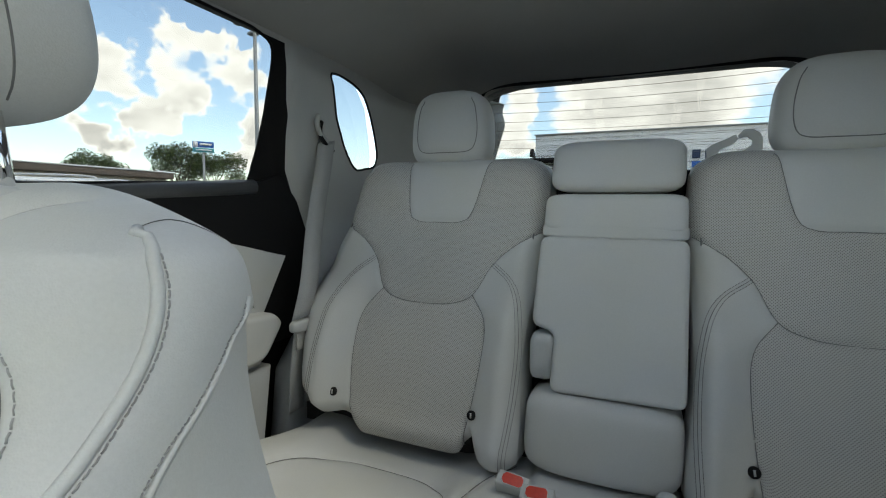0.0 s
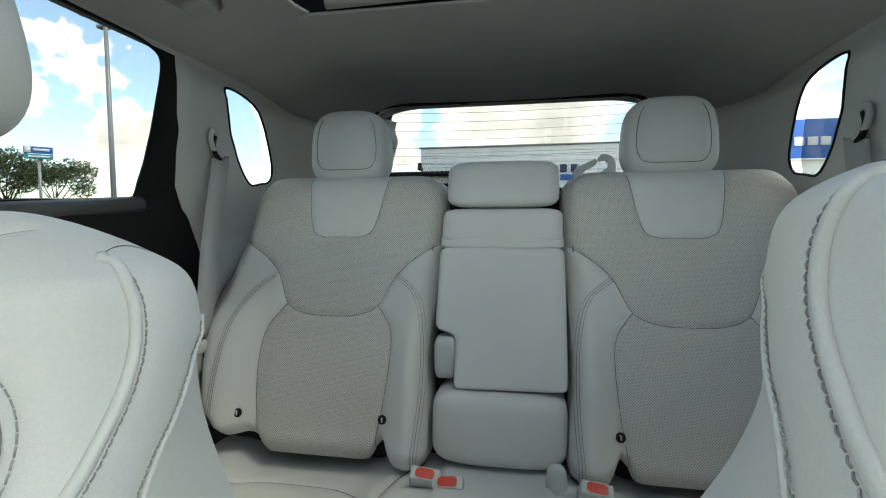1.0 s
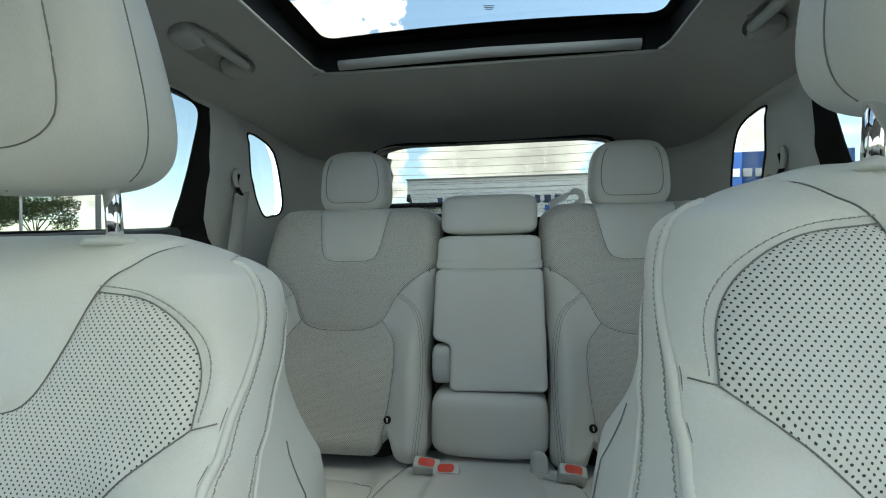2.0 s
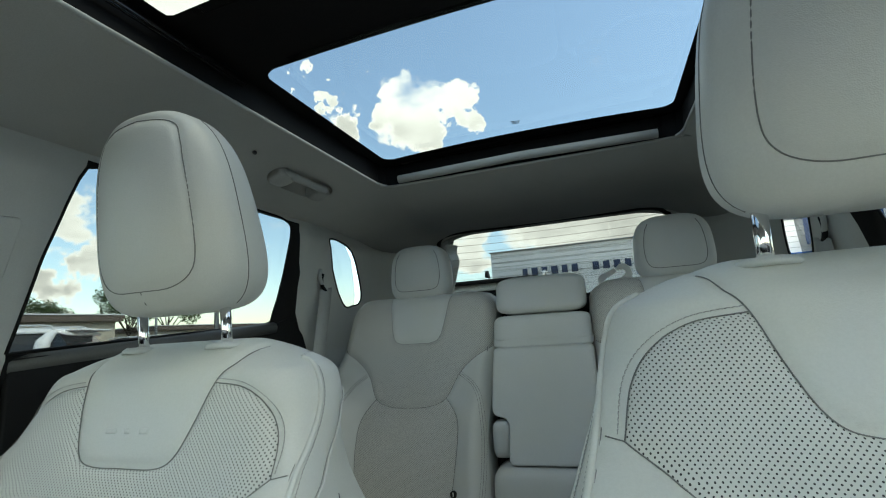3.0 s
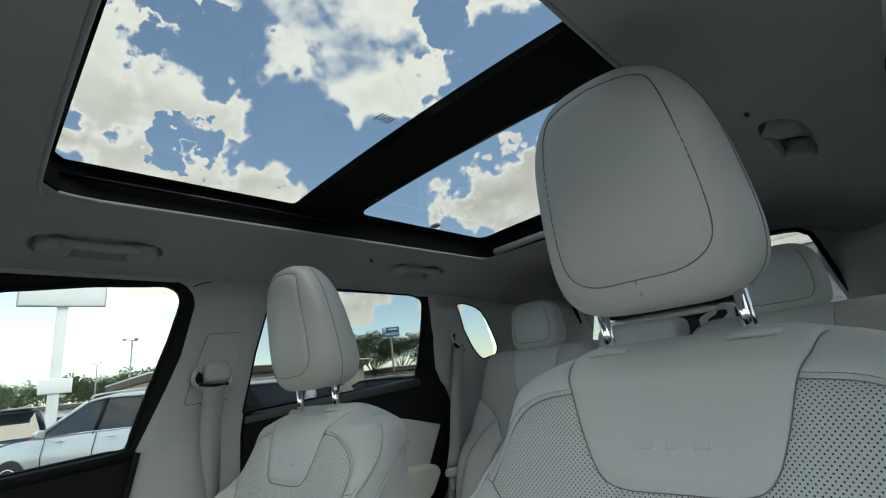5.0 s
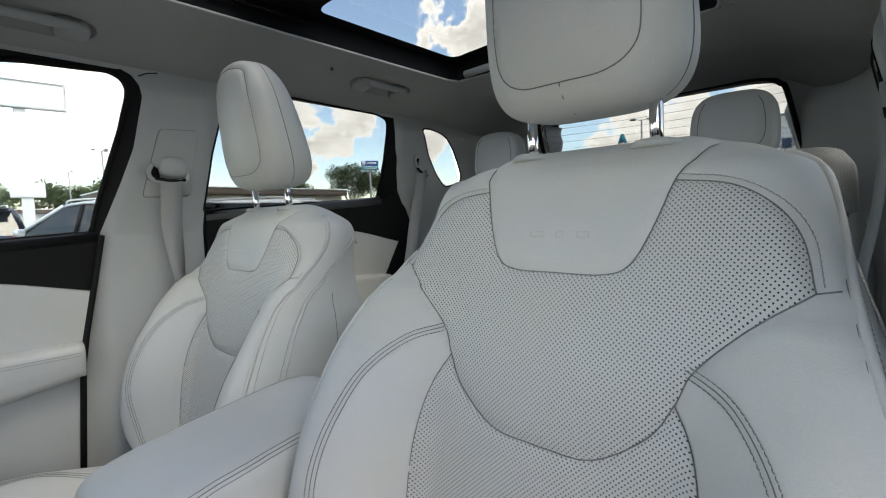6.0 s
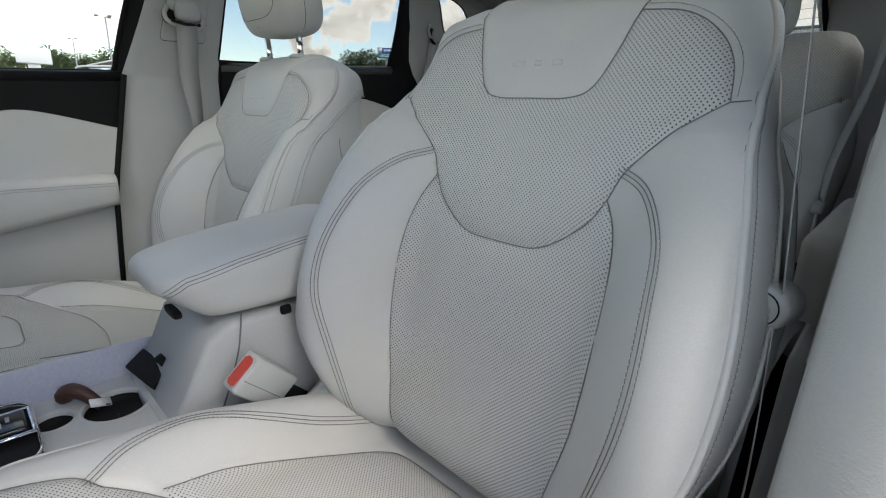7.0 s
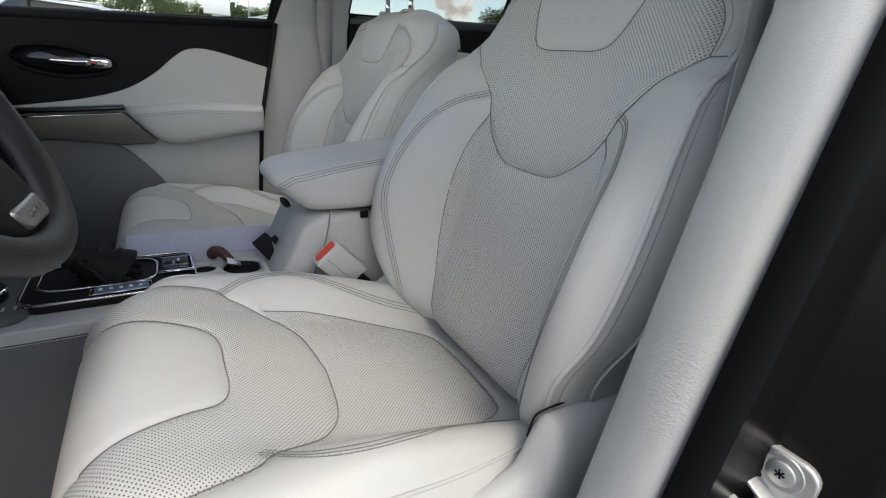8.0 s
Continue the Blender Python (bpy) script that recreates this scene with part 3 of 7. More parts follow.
def side_wall(s, name, label):
    wall = tagged(thing(name, (0, 0, 0), label, "wall"), kind="structure")
    door = [(-0.96, 0.2), (-0.13, 0.2), (-0.03, 0.9), (0.02, 1.176), (0.07, 1.47), (0.06, 1.545), (-0.96, 1.545)]

    def P(y, z):
        bulge = 0.026 * sstep(-0.005, 0.06, y - 0.24 * np.clip(z - 1.49, -0.4, 0)) * (1 - sstep(0.17, 0.25, y)) * (1 - sstep(1.49, 1.55, z)) + 0.025 * sstep(0.80, 0.85, y - 0.16 * np.clip((1.4 - z) / 0.3, 0, 1)) * (1 - sstep(1.49, 1.55, z))
        back = 0.22 * sstep(1.22, 1.70, y)
        return np.stack([XC + s * (wall_x(z) - bulge - back), y, z], -1)

    def split(y, z):
        k = np.ones(y.shape, int)
        k[inside(PILLAR_B, y, z) | inside(BEHIND_C, y, z) | (z > 1.541)] = 0
        k[inside(FRONT_WIN, y, z) | inside(REAR_WIN, y, z) | inside(QUARTER_WIN, y, z)] = 3
        if s > 0:
            k[inside(door, y, z)] = 3
        return k

    lines = [ring_of(w) for w in (REAR_WIN, QUARTER_WIN, FRONT_WIN if s < 0 else door)] + [np.array(PILLAR_B[:9]), np.array(PILLAR_B[9:]), np.array(BEHIND_C[:10])]
    upholster(wall, P, lambda z: 0 * z - 0.95, lambda z: 0 * z + 1.64, np.linspace(0.35, 1.568, 170), 330, lines, split,
              [("pillar_trim", TRIM, "light grey moulded plastic pillar trim"), ("window_surround", BLACK, "black plastic window surround"), ("door_shell", BLACK, "")], puff=0, groove=0)
    # rubber seals round the glass
    for w in (REAR_WIN, QUARTER_WIN) + ((FRONT_WIN,) if s < 0 else ()):
        ring = spline(dense(w) + [w[0]], 2)
        part("window_seal", tube(P(ring[:, 0], ring[:, 1]), 0.006 if w is FRONT_WIN else 0.003, 6), BLACK, wall, "black rubber window seal")
    # outer skin
    def Q(y, z):
        return P(y, z) + np.array([s * 0.035, 0, 0])
    upholster(wall, Q, lambda z: 0 * z - 0.95, lambda z: 0 * z + 1.66, np.linspace(0.35, 1.60, 80), 160, [], lambda y, z: np.where((split(y, z) == 3) | (near_lines(lines[:3], y, z)[0] < 0.08) | ((y < 0.12) & (s > 0)), 3, 0), [("outer_panel", DARK_PAINT, "dark painted steel body side")], puff=0, groove=0)
    for num, w in ((1, REAR_WIN), (2, QUARTER_WIN)) + (((3, FRONT_WIN),) if s < 0 else ()):
        bm = bmesh.new()
        # the pane runs on a little behind the frame
        mid = np.mean(np.array(dense(w)), axis=0)
        ring = [np.array(p) + (np.array(p) - mid) / np.linalg.norm(np.array(p) - mid) * (0.03 if num < 3 else 0.0) for p in w]
        bm.faces.new([bm.verts.new((XC + s * (wall_x(z) + 0.012 - 0.22 * float(sstep(1.22, 1.70, y))), y, z)) for y, z in ring])
        bmesh.ops.triangulate(bm, faces=bm.faces[:])
        got = bmesh.ops.extrude_face_region(bm, geom=bm.faces[:])
        bmesh.ops.translate(bm, vec=(s * 0.004, 0, 0), verts=[v for v in got["geom"] if isinstance(v, bmesh.types.BMVert)])
        pane = part("window_%d" % (num + (0 if s < 0 else 3)), bm, GLASS if num == 3 else PRIVACY, smooth=False)
        pane.visible_shadow = num < 3
        tagged(pane, "clear side window pane of the car", "window", kind="structure")
    return wall


side_wall(-1, "wall_passenger_side", "passenger side of the cabin with grey pillars and black window frames")
side_wall(1, "wall_driver_side", "driver side of the cabin with an open front doorway")

# headliner with the long opening for the glass roof
OPEN = [(-0.39, -0.20), (-0.378, -0.255), (-0.335, -0.285), (0.325, -0.285), (0.368, -0.255), (0.38, -0.20), (0.375, 0.77), (0.373, 0.828), (0.363, 0.856), (0.335, 0.868), (-0.345, 0.868), (-0.373, 0.856), (-0.383, 0.828), (-0.386, 0.77)]


def P_liner(x, y):
    a = np.abs(x - XC)
    edge = 0.072 * sstep(0.38, 0.66, a)
    rear = 0.022 * sstep(0.9, 1.55, y) + 0.05 * sstep(1.1, 1.58, y) * sstep(0.3, 0.6, a)
    front = 0.16 * sstep(-0.4, -0.95, y)
    return np.stack([x, y, 1.618 - edge - rear - front], -1)


ceiling = tagged(thing("ceiling", (0, 0, 1.6), "grey cloth headliner with a large roof opening", "ceiling"), kind="structure")
ceiling.matrix_basis = Matrix()


def liner_half(y):
    return 0.655 - 0.15 * sstep(1.18, 1.62, y)


# grab handles sit in oval dishes: side, middle distance, from, to
HANDLES = [(-1, 0.535, -0.282, -0.058), (-1, 0.50, 0.540, 0.768), (1, 0.50, 0.540, 0.768)]


def handle_oval(s, a, y0, y1, grow=1.0, n=28):
    """The outline of a handle's dish in the headliner."""
    out = []
    for k in range(n):
        c, d = math.cos(2 * math.pi * k / n), math.sin(2 * math.pi * k / n)
        out.append((XC + s * a + 0.034 * grow * math.copysign(abs(c) ** 0.8, c), (y0 + y1) / 2 + ((y1 - y0) / 2 - 0.034 * (1 - grow)) * math.copysign(abs(d) ** 0.6, d)))
    return out


OVALS = [handle_oval(*h) for h in HANDLES]


def split_liner(x, y):
    k = np.where(inside(OPEN, x, y), 1, 0)
    for oval in OVALS:
        k[inside(oval, x, y)] = 1
    return k


upholster(ceiling, P_liner, lambda y: XC - liner_half(y), lambda y: XC + liner_half(y), np.linspace(-0.95, 1.575, 300), 150, [ring_of(OPEN)] + [ring_of(o) for o in OVALS], split_liner, [("headliner", LINER, "")], puff=0, groove=0)
for hside, ha, hy0, hy1 in HANDLES:
    bm = bmesh.new()
    rows = []
    for grow, up in ((1.04, 0.0), (0.98, 0.004), (0.86, 0.016), (0.66, 0.022), (0.2, 0.023)):
        rows.append([bm.verts.new(P_liner(np.array(x), np.array(y)) + np.array([0, 0, up])) for x, y in handle_oval(hside, ha, hy0, hy1, grow)])
    for a, b in zip(rows, rows[1:]):
        for k in range(len(a)):
            bm.faces.new((a[k], a[(k + 1) % len(a)], b[(k + 1) % len(a)], b[k]))
    bm.faces.new(rows[-1])
    part("handle_dish", bm, LINER, ceiling, "shallow dish behind a grab handle")
upholster(ceiling, lambda x, y: P_liner(x, y) + np.array([0, 0, 0.064]), lambda y: XC - 0.70 + 0 * y, lambda y: XC + 0.70 + 0 * y, np.linspace(-0.95, 1.66, 80), 60, [ring_of(OPEN)], lambda x, y: np.where(inside(OPEN, x, y), 1, 0), [("roof_skin", DARK_PAINT, "dark painted steel roof skin")], puff=0, groove=0)

roof = tagged(thing("roof_window", (0, 0, 1.6), "two-panel panoramic glass roof in a black frame", "sunroof"), kind="structure")
roof.matrix_basis = Matrix()


def rounded(x0, x1, y0, y1, r, n=5):
    out = []
    for cx, cy, a0 in ((x1 - r, y0 + r, -90), (x1 - r, y1 - r, 0), (x0 + r, y1 - r, 90), (x0 + r, y0 + r, 180)):
        for k in range(n + 1):
            a = radians(a0 + 90 * k / n)
            out.append((cx + r * math.cos(a), cy + r * math.sin(a)))
    return out


REAR_PANE = rounded(-0.358, 0.359, 0.336, 0.828, 0.028)
FRONT_PANE = rounded(-0.373, 0.372, -0.270, 0.165, 0.008)


def P_frame(x, y):
    z = 1.690 - 0.012 * ((x - XC) / 0.4) ** 2
    return np.stack([x, y, z], -1)


upholster(roof, P_frame, lambda y: -0.47 + 0 * y, lambda y: 0.49 + 0 * y, np.linspace(-0.36, 0.96, 130), 100, [ring_of(REAR_PANE), ring_of(FRONT_PANE)],
          lambda x, y: np.where(inside(REAR_PANE, x, y) | inside(FRONT_PANE, x, y), 1, 0), [("frame", FRIT, "matt black roof frame")], puff=0, groove=0)
for pane_outline in (REAR_PANE, FRONT_PANE):
    bm = bmesh.new()
    mid = np.mean(np.array(dense(pane_outline)), axis=0)
    wide = [np.array(p) + (np.array(p) - mid) / np.linalg.norm(np.array(p) - mid) * 0.03 for p in pane_outline]
    bm.faces.new([bm.verts.new((x, y, 1.693 - 0.012 * ((x - XC) / 0.4) ** 2)) for x, y in wide])
    bmesh.ops.triangulate(bm, faces=bm.faces[:])
    got = bmesh.ops.extrude_face_region(bm, geom=bm.faces[:])
    bmesh.ops.translate(bm, vec=(0, 0, 0.004), verts=[v for v in got["geom"] if isinstance(v, bmesh.types.BMVert)])
    part("pane", bm, ROOF_GLASS, roof, "tinted roof glass", smooth=False)
# the opening's walls, lip and the roller of the blind
ring = np.array(OPEN)
bm = bmesh.new()
low = [bm.verts.new((x, y, P_liner(x, y)[2] + 0.004)) for x, y in OPEN]
high = [bm.verts.new((XC + (x - XC) * 1.02, 0.28 + (y - 0.28) * 1.02, 1.686)) for x, y in OPEN]
for k in range(len(OPEN)):
    bm.faces.new((low[k], low[(k + 1) % len(OPEN)], high[(k + 1) % len(OPEN)], high[k]))
part("frame_wall", bm, FRIT, roof, smooth=False)
lip = spline(list(OPEN) + [OPEN[0]], 5)[:-1]
part("lip", tube(P_liner(lip[:, 0], lip[:, 1]) + np.array([0, 0, 0.001]), 0.0038, 8, closed=True), LINER, roof, "grey cloth-covered edge of the opening")
for x, y in ((-0.263, 0.074), (-0.252, 0.079)):
    part("glass_speck", soft((0.006, 0.003, 0.002), (x, y, 1.659), n=2, res=6), BLACK, roof, "dark speck of dirt on the glass")
for px, py, wide, n in ((0.008, 0.112, 0.026, 5), (0.0, 0.760, 0.024, 3)):
    for k in range(n):
        part("glass_print", box((wide * (0.9 - 0.12 * (k % 3)), 0.0022, 0.0006), (px + 0.013, py + 0.0065 * k, 1.6885), turn=(0, 0, 8)), BLACK, roof, "small dark maker's print on the glass")
part("blind_roller", tube([(-0.335, 0.857, 1.632), (0.0, 0.855, 1.637), (0.325, 0.857, 1.632)], 0.011, 12), LINER, roof, "rolled grey sun blind")
for x in (-0.384, -0.377, 0.376):
    part("rail", tube([(x, -0.26, 1.655), (x, 0.32, 1.655)], 0.003, 5), GLOSS_BLACK, roof, "thin black slide rail")

# rear window in the tailgate
def tail(x, z, d=0.0):
    return Vector((XC + x, 2.5 - 0.6 * z - 0.06 * (x / 0.5) ** 2 + d, z))


REARWIN = [(-0.447, 1.562), (-0.425, 1.583), (-0.38, 1.593), (-0.30, 1.597), (0.0, 1.602), (0.30, 1.597), (0.375, 1.589), (0.41, 1.568), (0.425, 1.545), (0.455, 1.40), (0.475, 1.33), (0.45, 1.30), (-0.45, 1.30), (-0.475, 1.33), (-0.465, 1.40)]
tailgate = tagged(thing("wall_tailgate", (0, 0, 0), "grey tailgate trim round the heated rear window", "tailgate"), kind="structure")


def P_tail(x, z):
    return np.stack([XC + x, 2.5 - 0.6 * np.maximum(z, 1.2) - 0.06 * (x / 0.5) ** 2 - 0.02, z], -1)


upholster(tailgate, P_tail, lambda z: 0 * z - 0.66, lambda z: 0 * z + 0.66, np.linspace(0.4, 1.615, 110), 100, [ring_of(REARWIN)], lambda x, z: np.where(inside(REARWIN, x, z), 2, 0), [("tailgate_trim", TRIM, "")], puff=0, groove=0)
ring = spline(REARWIN + [REARWIN[0]], 4)
part("window_seal", tube(P_tail(ring[:, 0], ring[:, 1]), 0.009, 6), BLACK, tailgate, "black window edge")
part("clip", box((0.03, 0.012, 0.008), tail(-0.15, 1.592, -0.03), 0.002), BLACK, tailgate, "small black clip on the window's top edge")
bm = bmesh.new()
bm.faces.new([bm.verts.new(tail(x, z, 0.004)) for x, z in REARWIN])
bmesh.ops.triangulate(bm, faces=bm.faces[:])
got = bmesh.ops.extrude_face_region(bm, geom=bm.faces[:])
bmesh.ops.translate(bm, vec=(0, 0.004, 0), verts=[v for v in got["geom"] if isinstance(v, bmesh.types.BMVert)])
rear_pane = tagged(part("window_7", bm, PRIVACY, smooth=False), "heated rear window with thin wires", "window", kind="structure")
rear_pane.visible_shadow = False
HEAT = mat("heating_wire", (0.16, 0.13, 0.11), 0.6)
for k in range(9):
    z = 1.572 - k * 0.0265
    w = 0.412 + (1.572 - z) * 0.16
    part("heating_wire", tube([tail(x, z, 0.001) for x in np.linspace(-w, w, 9)], 0.0007, 4), HEAT, rear_pane)
part("defroster_bus", tube([tail(-0.43, 1.55, 0.0), tail(-0.46, 1.34, 0.0)], 0.002, 4), HEAT, rear_pane)

# floor, cargo floor, front bulkhead with the plain dashboard under the windscreen
tagged(part("floor", box((1.5, 2.6, 0.05), (XC, 0.25, 0.33)), CARPET, smooth=False), "dark carpeted floor of the car", "floor", kind="structure")
tagged(part("cargo_floor", box((1.3, 1.0, 0.04), (XC, 1.39, 0.735)), CARPET, smooth=False), "dark carpeted cargo floor behind the seats", "floor", kind="structure")
tagged(part("wall_dashboard", prism([(-1.30, 0.36), (-0.98, 0.36), (-0.86, 0.62), (-0.74, 0.70), (-0.70, 0.82), (-0.71, 0.98), (-0.76, 1.05), (-0.90, 1.08), (-1.30, 1.09)], lambda y, z, d: (XC - 0.69 + d, y, z), 1.38, 0.0), BLACK), "plain dark dashboard below the windscreen", "dashboard", kind="structure")

# ---- front seats ----
SEAT = Vector((0.375, 0.0, 0.36))
PROF_V = [0.56, 0.60, 0.635, 0.66, 0.70, 0.80, 0.90, 1.00, 1.06, 1.134, 1.218, 1.25, 1.279, 1.312, 1.345, 1.378, 1.42]
PROF_Y = [0.125, 0.082, 0.042, 0.020, 0.014, 0.040, 0.062, 0.084, 0.098, 0.121, 0.150, 0.172, 0.198, 0.230, 0.262, 0.288, 0.300]
PROF_Z = [0.622, 0.630, 0.642, 0.660, 0.70, 0.80, 0.90, 1.00, 1.06, 1.134, 1.218, 1.241, 1.256, 1.262, 1.254, 1.236, 1.195]
back_y, back_z = smooth1(PROF_V, PROF_Y), smooth1(PROF_V, PROF_Z)
back_hw = smooth1([0.56, 0.66, 0.75, 0.87, 0.95, 1.03, 1.08, 1.13, 1.175, 1.21, 1.25, 1.279, 1.309, 1.337, 1.42], [0.215, 0.236, 0.254, 0.270, 0.271, 0.257, 0.243, 0.229, 0.220, 0.211, 0.197, 0.182, 0.172, 0.168, 0.17])
back_bol = smooth1([0.56, 0.64, 0.70, 0.78, 0.87, 0.95, 1.02, 1.06, 1.10, 1.15, 1.45], [0.03, 0.048, 0.064, 0.084, 0.096, 0.088, 0.064, 0.046, 0.028, 0.007, 0.0])
back_sink = smooth1([0.5, 1.04, 1.08, 1.124, 1.15, 1.18, 1.21, 1.24, 1.27, 1.30, 1.5], [0.0, 0.0, 0.002, 0.016, 0.038, 0.056, 0.058, 0.045, 0.025, 0.008, 0.0])
back_thick = smooth1([0.56, 0.9, 1.0, 1.1, 1.2, 1.25, 1.29, 1.32, 1.45], [0.165, 0.165, 0.160, 0.146, 0.100, 0.070, 0.038, 0.02, 0.01])


def P_back(x, v):
    a = np.abs(x)
    b = back_bol(v)
    rise = 1.12 * sstep(0.118, 0.236, a) * b - b * 0.16 * sstep(0.246, 0.275, a)
    sink = back_sink(v) * np.clip(a / back_hw(v), 0, 1.1) ** 11
    return np.stack([x, back_y(v) - rise + sink, back_z(v) + 0.11 * sstep(0.16, 0.27, a) * (1 - sstep(0.64, 0.90, v)) - SEAT.z - 0.020 * sstep(0.09, 0.19, a) * sstep(1.20, 1.3, v)], -1)


INSERT = spline([(0, 1.130), (0.05, 1.131), (0.074, 1.142), (0.091, 1.176), (0.105, 1.219), (0.118, 1.252), (0.128, 1.30)])
YOKE_OUT = spline([(0.105, 1.219), (0.148, 1.213), (0.181, 1.193), (0.200, 1.166), (0.210, 1.128)])
YOKE_LOW = spline([(0.210, 1.128), (0.172, 1.100), (0.135, 1.060), (0.122, 1.030), (0.102, 0.998), (0.055, 0.966), (0, 0.962)])
LOWER = spline([(0.122, 1.030), (0.138, 1.000), (0.147, 0.96), (0.150, 0.90), (0.145, 0.80), (0.128, 0.70), (0.118, 0.57)])
BOLSTER = spline([(0.131, 1.060), (0.172, 1.045), (0.202, 1.012), (0.215, 0.965), (0.221, 0.915), (0.219, 0.865), (0.210, 0.81), (0.196, 0.75), (0.178, 0.68), (0.165, 0.60)])
SHORT = np.array([(0.210, 1.128), (0.224, 1.130)])


def both(lines):
    out = []
    for l in lines:
        out += mirror(l)
    return out


def split_back(x, v):
    a = np.abs(x)
    k = np.zeros(x.shape, int)
    k[v > 1.129] = 5
    bol = np.vstack([BOLSTER, [(0.0, 0.4), (0.0, 1.06)]])
    k[inside(bol, a, v)] = 4
    low = np.vstack([LOWER, [(0, 0.4), (0, 1.03)]])
    k[inside(low, a, v)] = 3
    yoke = np.vstack([YOKE_OUT, YOKE_LOW[1:], [(0, 1.4), (0.12, 1.4)]])
    k[inside(np.vstack([YOKE_OUT, YOKE_LOW[1:], [(0, 1.219)]]), a, v)] = 2
    k[inside(np.vstack([INSERT, [(0, 1.30)]]), a, v) | ((a < 0.128) & (v >= 1.30))] = 1
    return k


CUSH_Y = [0.09, 0.0, -0.10, -0.235, -0.33, -0.40, -0.452, -0.488, -0.503, -0.50, -0.49]
CUSH_Z = [0.612, 0.632, 0.660, 0.699, 0.735, 0.757, 0.757, 0.727, 0.675, 0.59, 0.50]
cush_w = [0.0]
for (ya, za), (yb, zb) in zip(zip(CUSH_Y, CUSH_Z), zip(CUSH_Y[1:], CUSH_Z[1:])):
    cush_w.append(cush_w[-1] - math.hypot(yb - ya, zb - za))
cy, cz = smooth1(cush_w[::-1], CUSH_Y[::-1]), smooth1(cush_w[::-1], CUSH_Z[::-1])
w_of_y = curve1(CUSH_Y[::-1][3:], cush_w[::-1][3:])
cush_hw = smooth1([cush_w[10], cush_w[8], cush_w[7], cush_w[6], cush_w[5], cush_w[3], cush_w[1], cush_w[0]], [0.215, 0.222, 0.224, 0.228, 0.238, 0.247, 0.216, 0.19])


def P_cush(x, w):
    a = np.abs(x)
    y = cy(w)
    lift = (0.046 * (1 - sstep(-0.2, -0.40, y)) + 0.006) * (1 - sstep(-0.40, -0.49, y))
    rise = lift * (sstep(0.13, 0.205, a) - 0.45 * sstep(0.215, 0.25, a))
    fall = 0.02 * sstep(0.15, 0.24, a) * sstep(-0.36, -0.48, y)
    return np.stack([x, y + fall * 1.5, cz(w) + rise - fall - SEAT.z], -1)


def on_cush(points):
    return spline([(x, float(w_of_y(y))) for x, y in points])


C_INSERT = np.vstack([on_cush([(0, -0.346), (0.05, -0.347), (0.077, -0.360), (0.091, -0.39), (0.108, -0.435), (0.122, -0.470)]), [(0.135, cush_w[8])]])
C_MID = on_cush([(0, -0.222), (0.08, -0.232), (0.120, -0.252), (0.145, -0.285), (0.165, -0.322)])
C_REAR = on_cush([(0, 0.016), (0.085, 0.011), (0.113, -0.008), (0.131, -0.055), (0.145, -0.13), (0.153, -0.21), (0.149, -0.275)])
C_BOL = on_cush([(0.168, -0.337), (0.195, -0.295), (0.205, -0.24), (0.200, -0.19), (0.188, -0.14), (0.174, -0.075), (0.163, 0.015), (0.155, 0.06)])
C_FRONT = np.vstack([on_cush([(0.165, -0.322), (0.186, -0.345), (0.200, -0.40), (0.204, -0.45)]), [(0.206, cush_w[8])], [(0.2, cush_w[9])]])


def split_cush(x, w):
    a = np.abs(x)
    y = cy(w)
    k = np.zeros(x.shape, int)
    k[inside(np.vstack([C_BOL, [(0, C_BOL[-1][1]), (0, C_BOL[0][1])]]), a, w)] = 1
    k[inside(np.vstack([C_REAR, [(0, C_REAR[-1][1])]]), a, w)] = 2
    k[inside(np.vstack([C_MID, C_FRONT[1:], [(0, cush_w[9])]]), a, w) | ((w < C_MID[-1][1]) & (a < 0.15) & (y < -0.3) & (w > cush_w[9]))] = 3
    k[inside(np.vstack([C_INSERT, [(0, cush_w[8])]]), a, w)] = 4
    k[w < cush_w[8]] = 0
    return k


def headrest_shape(v):
    # narrower at the top, leaning forward and thinner upwards
    t = max(0.0, (v.z + 0.136) / 0.272)
    x = v.x * (1.03 - 0.13 * t - 0.14 * t ** 4)
    y = v.y * (1.0 - 0.30 * t - 0.14 * t ** 3) - 0.035 * t + (x / 0.11) ** 2 * (0.004 + 0.016 * min(1.0, max(0.0, -v.y / 0.06)))
    return Vector((x, y, v.z - 0.014 * (x / 0.1) ** 2 * t ** 3))


def groove_on(bm, line, side=-1, depth=0.005, width=0.006):
    """Presses a seam into the side of a padded block that faces -y; returns the line laid on it."""
    pts = [Vector((a, 0, b)) for a, b in line]
    for v in bm.verts:
        if v.normal.y * side > 0.15:
            d = min((Vector((v.co.x, 0, v.co.z)) - p).length for p in pts)
            v.co -= v.normal * (depth * math.exp(-(d / width) ** 2))
    return bm


def front_on(bm, line, side=-1, lift=0.0):
    """The line (x, z) laid on the -y face of a closed block."""
    from mathutils.bvhtree import BVHTree
    tree = BVHTree.FromBMesh(bm)
    out = []
    for a, b in line:
        hit = tree.ray_cast(Vector((a, 2 * side, b)), Vector((0, -side, 0)))
        if hit[0] is not None:
            out.append(hit[0] + hit[1] * lift)
    return out


def side_on(bm, s, line, lift=0.0):
    """The line (y, z) laid on the side s of a closed block."""
    from mathutils.bvhtree import BVHTree
    tree = BVHTree.FromBMesh(bm)
    hits = [tree.ray_cast(Vector((2 * s, a, b)), Vector((-s, 0, 0))) for a, b in line]
    return [h[0] + h[1] * lift for h in hits if h[0] is not None]


